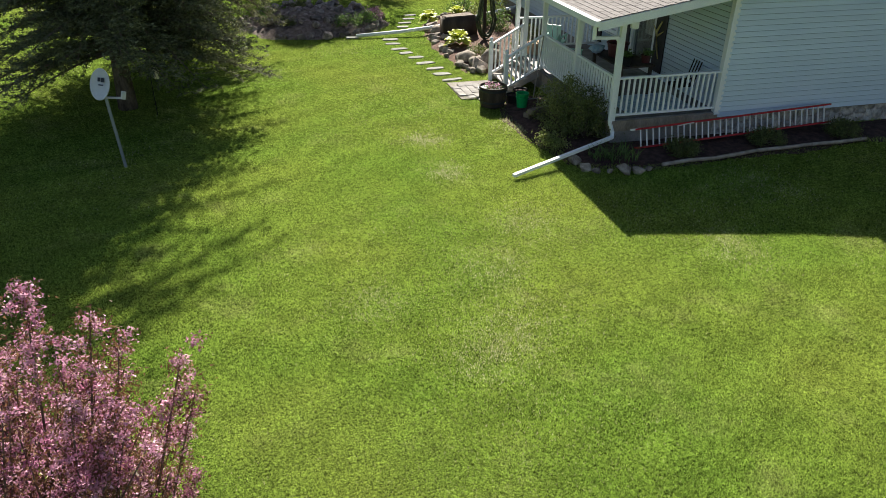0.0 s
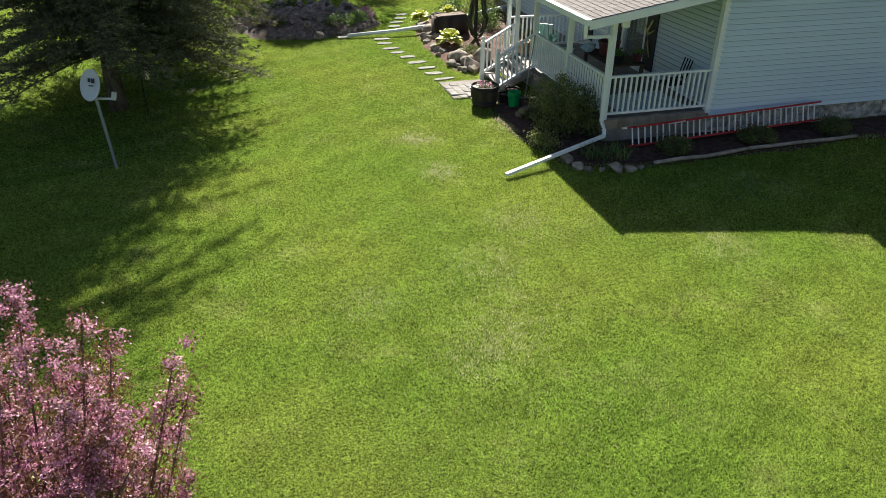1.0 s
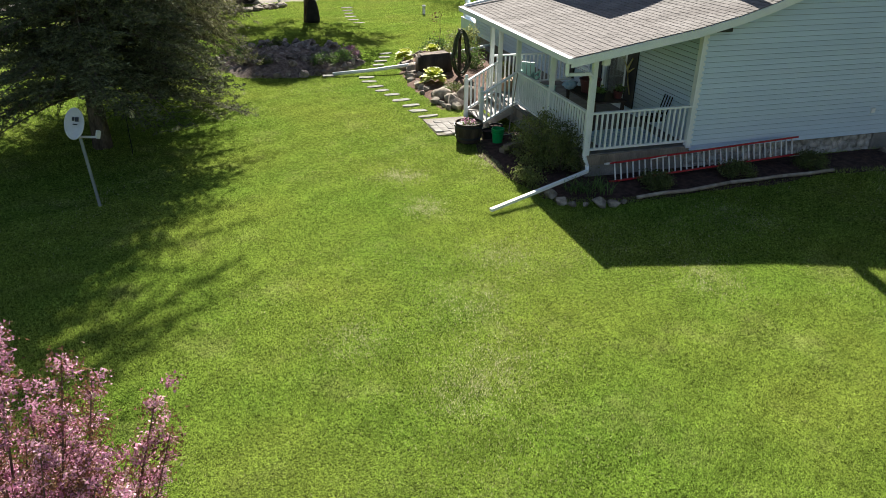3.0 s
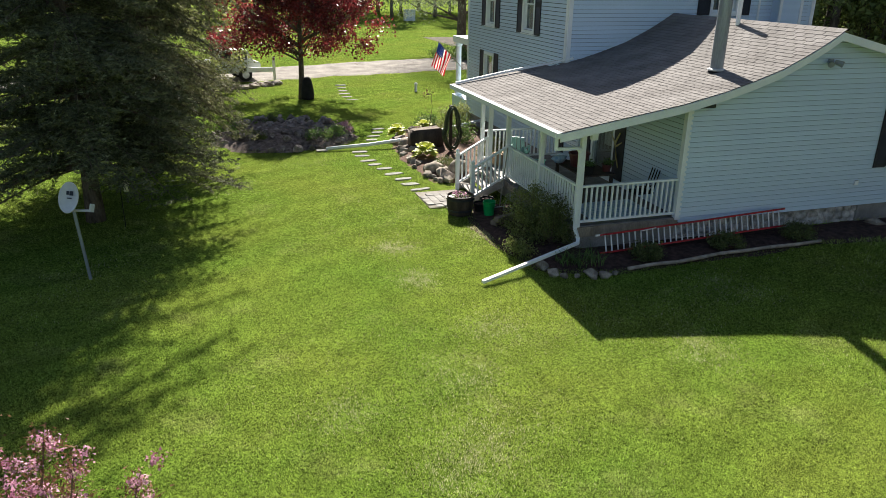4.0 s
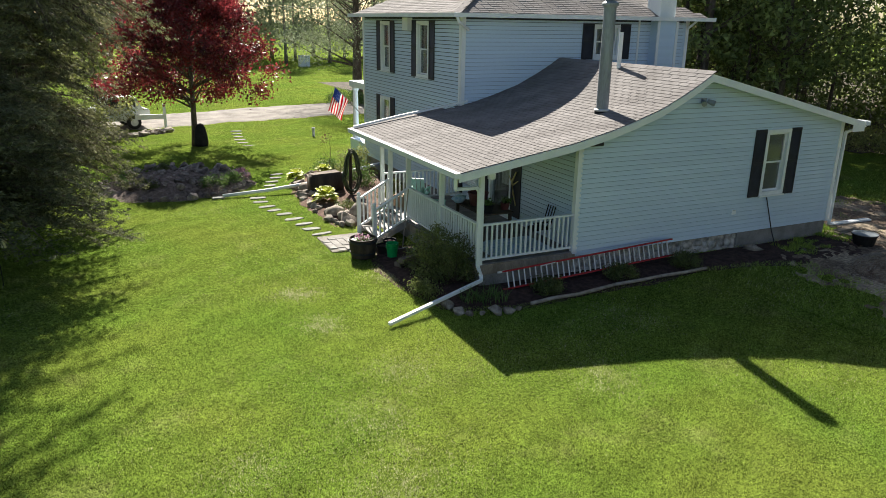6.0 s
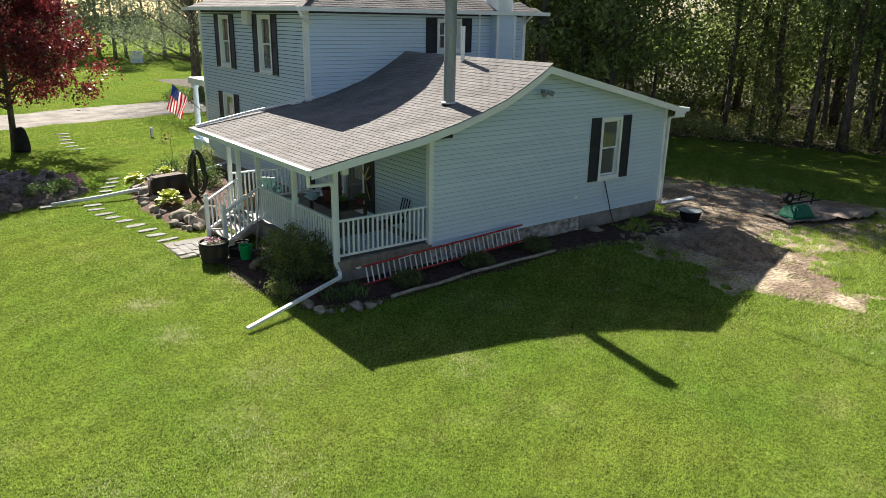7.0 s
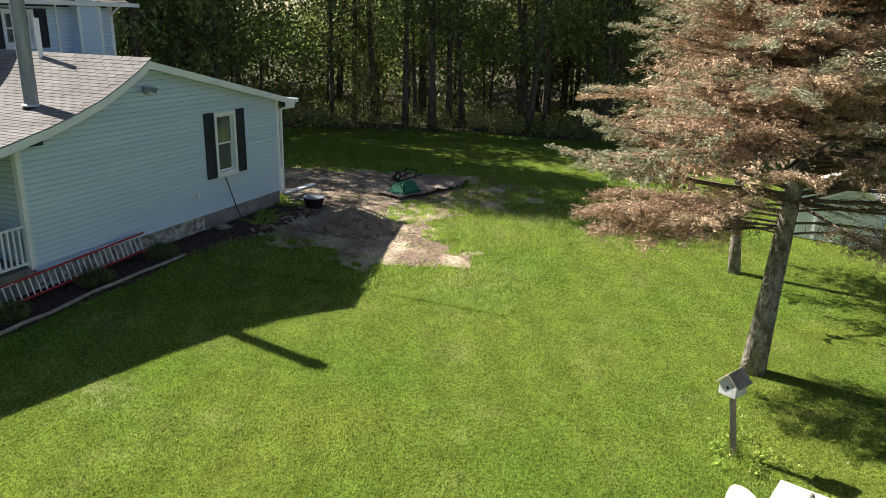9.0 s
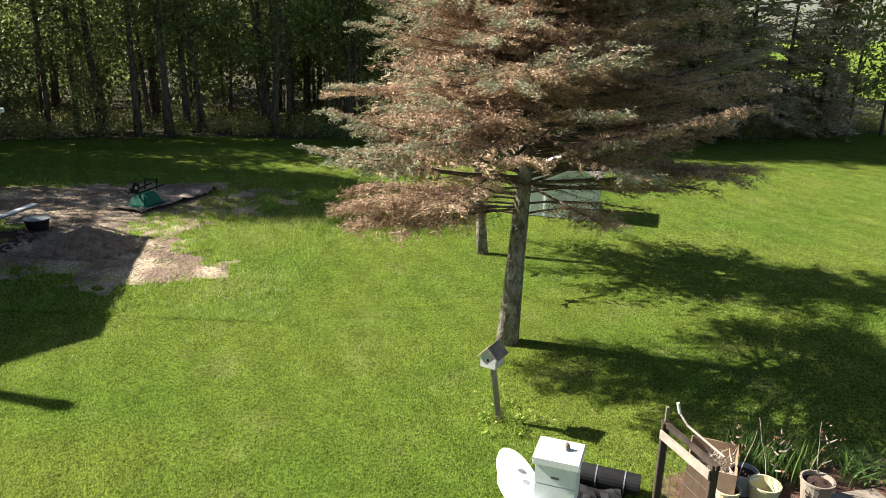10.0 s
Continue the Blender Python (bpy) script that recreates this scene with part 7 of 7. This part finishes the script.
for a in ((-0.38, -0.3, 0.38, -0.285), (-0.38, 0.285, 0.38, 0.3), (-0.38, -0.285, -0.365, 0.285), (0.365, -0.285, 0.38, 0.285)):
    g.box(a[0], a[1], 0.0, a[2], a[3], 0.55)
g.box(-0.365, -0.285, 0.0, 0.365, 0.285, 0.02)
part("carton", g, M_CARD, bxt)
bxt.rotation_euler.z = radians(-20)
rng = np.random.default_rng(171)
P = rng.uniform((-0.24, -0.2, 0.25), (0.24, 0.2, 0.5), (260, 3))
part("stalk", cards("stalk", P, unit(rng.normal(size=(260, 3))) * 0.12, unit(rng.normal(size=(260, 3))) * 0.006, M_LOG), None, bxt)
for i, (x, y, r, h, m, l) in enumerate([(8.0, -3.3, 0.16, 0.3, M_CREAM, "cream plastic pot in the garden corner"), (8.05, -3.78, 0.19, 0.36, M_CREAM, "pale yellow plastic pot in the garden corner"), (8.35, -3.62, 0.18, 0.34, M_DISH, "grey plastic pot in the garden corner"), (8.2, -4.5, 0.2, 0.36, M_WOOD, "grey-brown plastic pot on the soil"), (7.75, -3.7, 0.12, 0.16, M_HOSTA, "small yellow pot on the soil")]):
    make_pot("garden_pot", (x, y, 0), r, h, m, l, soil=i != 1, seed=i)
make_blades("iris", (8.95, -4.15, 0), 0.5, 260, 0.72, 0.026, 181, M_GREENLEAF, "dense clump of upright iris leaves", arch=0.3)
make_blades("iris", (8.75, -3.8, 0), 0.3, 120, 0.62, 0.024, 182, M_GREENLEAF, "dense clump of upright iris leaves", arch=0.3)
make_blades("daylily", (8.9, -5.45, 0), 0.35, 140, 0.5, 0.026, 183, M_GREENLEAF, "arching green daylily clump", arch=0.9)
make_blades("daylily", (7.7, -3.95, 0), 0.22, 60, 0.4, 0.026, 184, M_GREENLEAF, "arching green daylily clump", arch=0.9)
for i, (x, y) in enumerate([(8.1, -3.35), (8.2, -3.95), (8.35, -4.6)]):
    make_broadleaf("sapling", (x, y, 0), "thin young sapling with small buds", 190 + i, 1.15, 0.01, 0.4, 0.22, 14, 4, 0.02, 0.05, M_BRONZE, M_LOG)
ob = part("plank", Geo().box(-0.5, -0.16, 0, 0.5, 0.16, 0.04), M_WOOD, bevel=0.006)
ob.location, ob.rotation_euler = (8.2, -4.98, 0.05), (0, 0.05, radians(-72))
tagged(ob, "wide weathered plank lying on the soil", "plank", "loose planks")
ob = part("white_sack", Geo().rock((0, 0, 0.12), (0.16, 0.13, 0.16), 8.8, 0.9), M_WHITE, smooth=True)
ob.location = (7.55, -2.75, 0)
tagged(ob, "crumpled white sack on the ground", "sack")
CORNER = [(7.2, -2.6), (8.6, -2.9), (8.9, -3.6), (9.0, -5.0), (9.3, -6.5), (6.8, -6.5), (6.6, -3.0)]
patch("corner_bed", CORNER, M_MULCH, "brown soil of the garden corner", "flower bed", rise=0.03, ragged=0.15, bumpy=0.03, step=0.14)

# small white shed behind the spruce
sd = thing("garden_shed", "small white shed with a shining white roof", "shed", (23.2, -2.85, 0))
SD = Matrix.Rotation(radians(-15), 4, "Z")


def sd_geo(g):
    return g.mapped(lambda x, y, z: SD @ Vector((x, y, z)))


part("wall", sd_geo(Geo().add([(-0.7, -1.05, 0), (0.9, -1.05, 0), (0.9, 1.05, 0), (-0.7, 1.05, 0), (-0.7, -1.05, 1.35), (0.9, -1.05, 1.35), (0.9, 1.05, 1.35), (-0.7, 1.05, 1.35), (-0.7, 0, 1.95), (0.9, 0, 1.95)],
     [(0, 3, 2, 1), (0, 4, 8, 7, 3), (1, 2, 6, 9, 5), (0, 1, 5, 4), (2, 3, 7, 6), (4, 5, 9, 8), (6, 7, 8, 9)])), M_WHITE, sd)
for s in (-1, 1):
    part("roof_panel", sd_geo(Geo().hexa([(-0.85, 0, 1.98), (-0.85, s * 1.2, 1.3), (1.05, s * 1.2, 1.3), (1.05, 0, 1.98), (-0.85, 0, 2.03), (-0.85, s * 1.2, 1.35), (1.05, s * 1.2, 1.35), (1.05, 0, 2.03)])), M_WHITE, sd)
for y in (-1.0, -0.5, 0.0, 0.5, 1.0):
    part("batten", sd_geo(Geo().box(-0.725, y - 0.03, 0, -0.701, y + 0.03, 1.34)), M_WHITE, sd)

# ---------------------------------------------------------------- grass
def lawn_blades(n, seed, r0, r1, hgt, wid, span, material=M_BLADE, label="short mown blades of lawn grass", spots=()):
    """Single grass blades over the lawn, thinning out with distance from where it is seen best."""
    rng = np.random.default_rng(seed)
    r = r0 + (r1 - r0) * rng.uniform(0, 1, n)
    az = np.radians(rng.uniform(*span, n))
    x, y = -r * np.sin(az), r * np.cos(az)
    keep = np.ones(n, bool)
    if spots:
        near = grid_noise(x, y, 2.6, 31) ** 4 * 0.9
        m = n // 9
        S = np.array(spots)[rng.integers(len(spots), size=m)]
        x[:m], y[:m] = S[:, 0] + rng.normal(size=m) * S[:, 2] * 1.0, S[:, 1] + rng.normal(size=m) * S[:, 2] * 1.0
        near[:m] = grid_noise(x[:m], y[:m], 0.12, 32) * 1.3
        keep = rng.uniform(0, 1, n) < near
    for poly in (FRONTBED, SIDEBED, GARDEN, MOUND, CORNER, [(5.3, 17.6), (6.4, 17.5), (6.4, 18.9), (5.3, 18.8)], [(7.4, 13.6), (19, 13.6), (19, 29), (10.1, 29), (10.1, 20), (7.4, 20)], [(19, 14.4), (33, 25), (24, 34), (19, 29)], [(37.5, 50), (37.5, 8), (42, -14), (60, -14), (60, 50)]):
        c = np.zeros(n, bool)
        j = len(poly) - 1
        for i in range(len(poly)):
            (xi, yi), (xj, yj) = poly[i], poly[j]
            if yi != yj:
                c ^= ((yi > y) != (yj > y)) & (x < (xj - xi) * (y - yi) / (yj - yi) + xi)
            j = i
        keep &= ~c
    bare = (np.abs(x - 20.2) < 7) & (np.abs(y - 11.0) < 7) & keep
    tuft = grid_noise(x, y, 0.5, 5) * 0.6 + grid_noise(x, y, 0.17, 6) * 0.4
    for k in np.nonzero(bare)[0]:
        d = edge_distance(x[k], y[k], DIRT)
        if d > -0.9 and d + 1.1 * noise.fractal(Vector((x[k] * 0.9, y[k] * 0.9, 3.1)), 1.0, 2.0, 3) > 0.05 and tuft[k] < (0.6 + 0.1 * d if x[k] < 18.6 or y[k] > 10.2 else 0.4 + 0.04 * d):
            keep[k] = False
    lift = np.where(bare, 0.035, 0.0)[keep]
    x, y = x[keep], y[keep]
    n = len(x)
    scale = 0.84 + 0.16 * np.sqrt(x * x + y * y) / 12
    clump = 0.2 + 0.3 * grid_noise(x, y, 0.6, 7) + 0.55 * grid_noise(x, y, 0.1, 8) + 0.75 * grid_noise(x, y, 0.045, 9)
    h = hgt * rng.uniform(0.6, 1.15, n) * scale * clump
    w = wid * rng.uniform(0.7, 1.3, n) * scale
    h = h * np.where(lift > 0.01, 2.6, 1.0)
    a = rng.uniform(0, 2 * np.pi, n)
    lean = np.clip(rng.normal(size=(n, 2)) * 0.8, -1.3, 1.3)
    B = np.stack([x, y, lift - 0.012], 1)
    S = np.stack([np.cos(a) * w / 2, np.sin(a) * w / 2, np.zeros(n)], 1)
    T = B + np.stack([lean[:, 0] * h, lean[:, 1] * h, h + 0.012], 1)
    co = np.stack([B - S, B + S, T], 1).astype(np.float32).reshape(-1)
    me = bpy.data.meshes.new("lawn_grass")
    me.vertices.add(3 * n)
    me.vertices.foreach_set("co", co)
    me.loops.add(3 * n)
    me.loops.foreach_set("vertex_index", np.arange(3 * n, dtype=np.int32))
    me.polygons.add(n)
    me.polygons.foreach_set("loop_start", np.arange(0, 3 * n, 3, dtype=np.int32))
    me.update(calc_edges=True)
    me.materials.append(material)
    return tagged(part("lawn_grass", me, None), label, "grass", kind="stuff")


DRY = [(2.4, 7.0, 0.3), (2.95, 7.3, 0.35), (3.4, 7.75, 0.5), (3.25, 9.2, 0.4), (4.3, 10.6, 0.35), (3.6, 13.0, 0.25), (3.6, 14.8, 0.25), (5.9, 15.2, 0.3), (1.3, 8.6, 0.35), (7.4, 8.8, 0.4), (9.5, 10.9, 0.5)]
lawn_blades(760000, 201, 4.5, 36, 0.021, 0.0095, (-122, 22))
lawn_blades(460000, 203, 4.5, 15, 0.018, 0.0075, (-110, 20))
lawn_blades(60000, 205, 0.4, 8.0, 0.035, 0.0135, (-180, 180))
lawn_blades(80000, 202, 35, 75, 0.026, 0.018, (-46, 16))
lawn_blades(150000, 204, 4.5, 24, 0.024, 0.009, (-118, 20), M_THATCH, "pale dry blades scattered in the lawn", DRY)
rng = np.random.default_rng(209)
tufts = []
while len(tufts) < 520:
    x, y = rng.uniform(16.5, 25), rng.uniform(6.5, 15)
    d = edge_distance(x, y, DIRT)
    if -0.6 < d < (2.0 if x > 17.8 and y < 10.2 else 0.45) and noise.noise(Vector((x * 0.8, y * 0.8, 5))) > -0.12:
        tufts.append((x, y, rng.uniform(0.06, 0.16)))
g = Geo()
for x, y, r in tufts:
    for k in range(int(420 * r)):
        a, q, h = rng.uniform(0, 6.283), r * math.sqrt(rng.uniform(0, 1)), rng.uniform(0.04, 0.1)
        b = np.array([x + q * math.cos(a) * 1.3, y + q * math.sin(a), 0.02])
        e = rng.uniform(0, 3.14)
        s = np.array([math.cos(e), math.sin(e), 0]) * 0.009
        g.add([b - s, b + s, b + np.array([rng.normal() * 0.03, rng.normal() * 0.03, h])], [(0, 1, 2)])
tagged(part("grass_tuft", g.mesh("grass_tuft", M_BLADE, fix=False), None), "ragged grass tufts growing into the bare dirt", "grass", kind="stuff")
rng = np.random.default_rng(211)
cs = [(10.0 + rng.normal() * 0.5, -0.9 + rng.normal() * 0.6, 0.05) for k in range(16)]
C, U, V = scatter_leaves(rng, cs, 0.02, 5, 0.02)
tagged(part("dandelion", cards("dandelion", C, U, V, M_STRAW), None), "yellow dandelion heads in the grass", "flowers", kind="stuff")
make_shrub("weed_clump", (9.95, -0.55, 0), 0.55, 0.1, 212, M_BLADE, "broad-leaved weeds round the birdhouse post", 34, 16, 0.024, 0.05, stems=False)
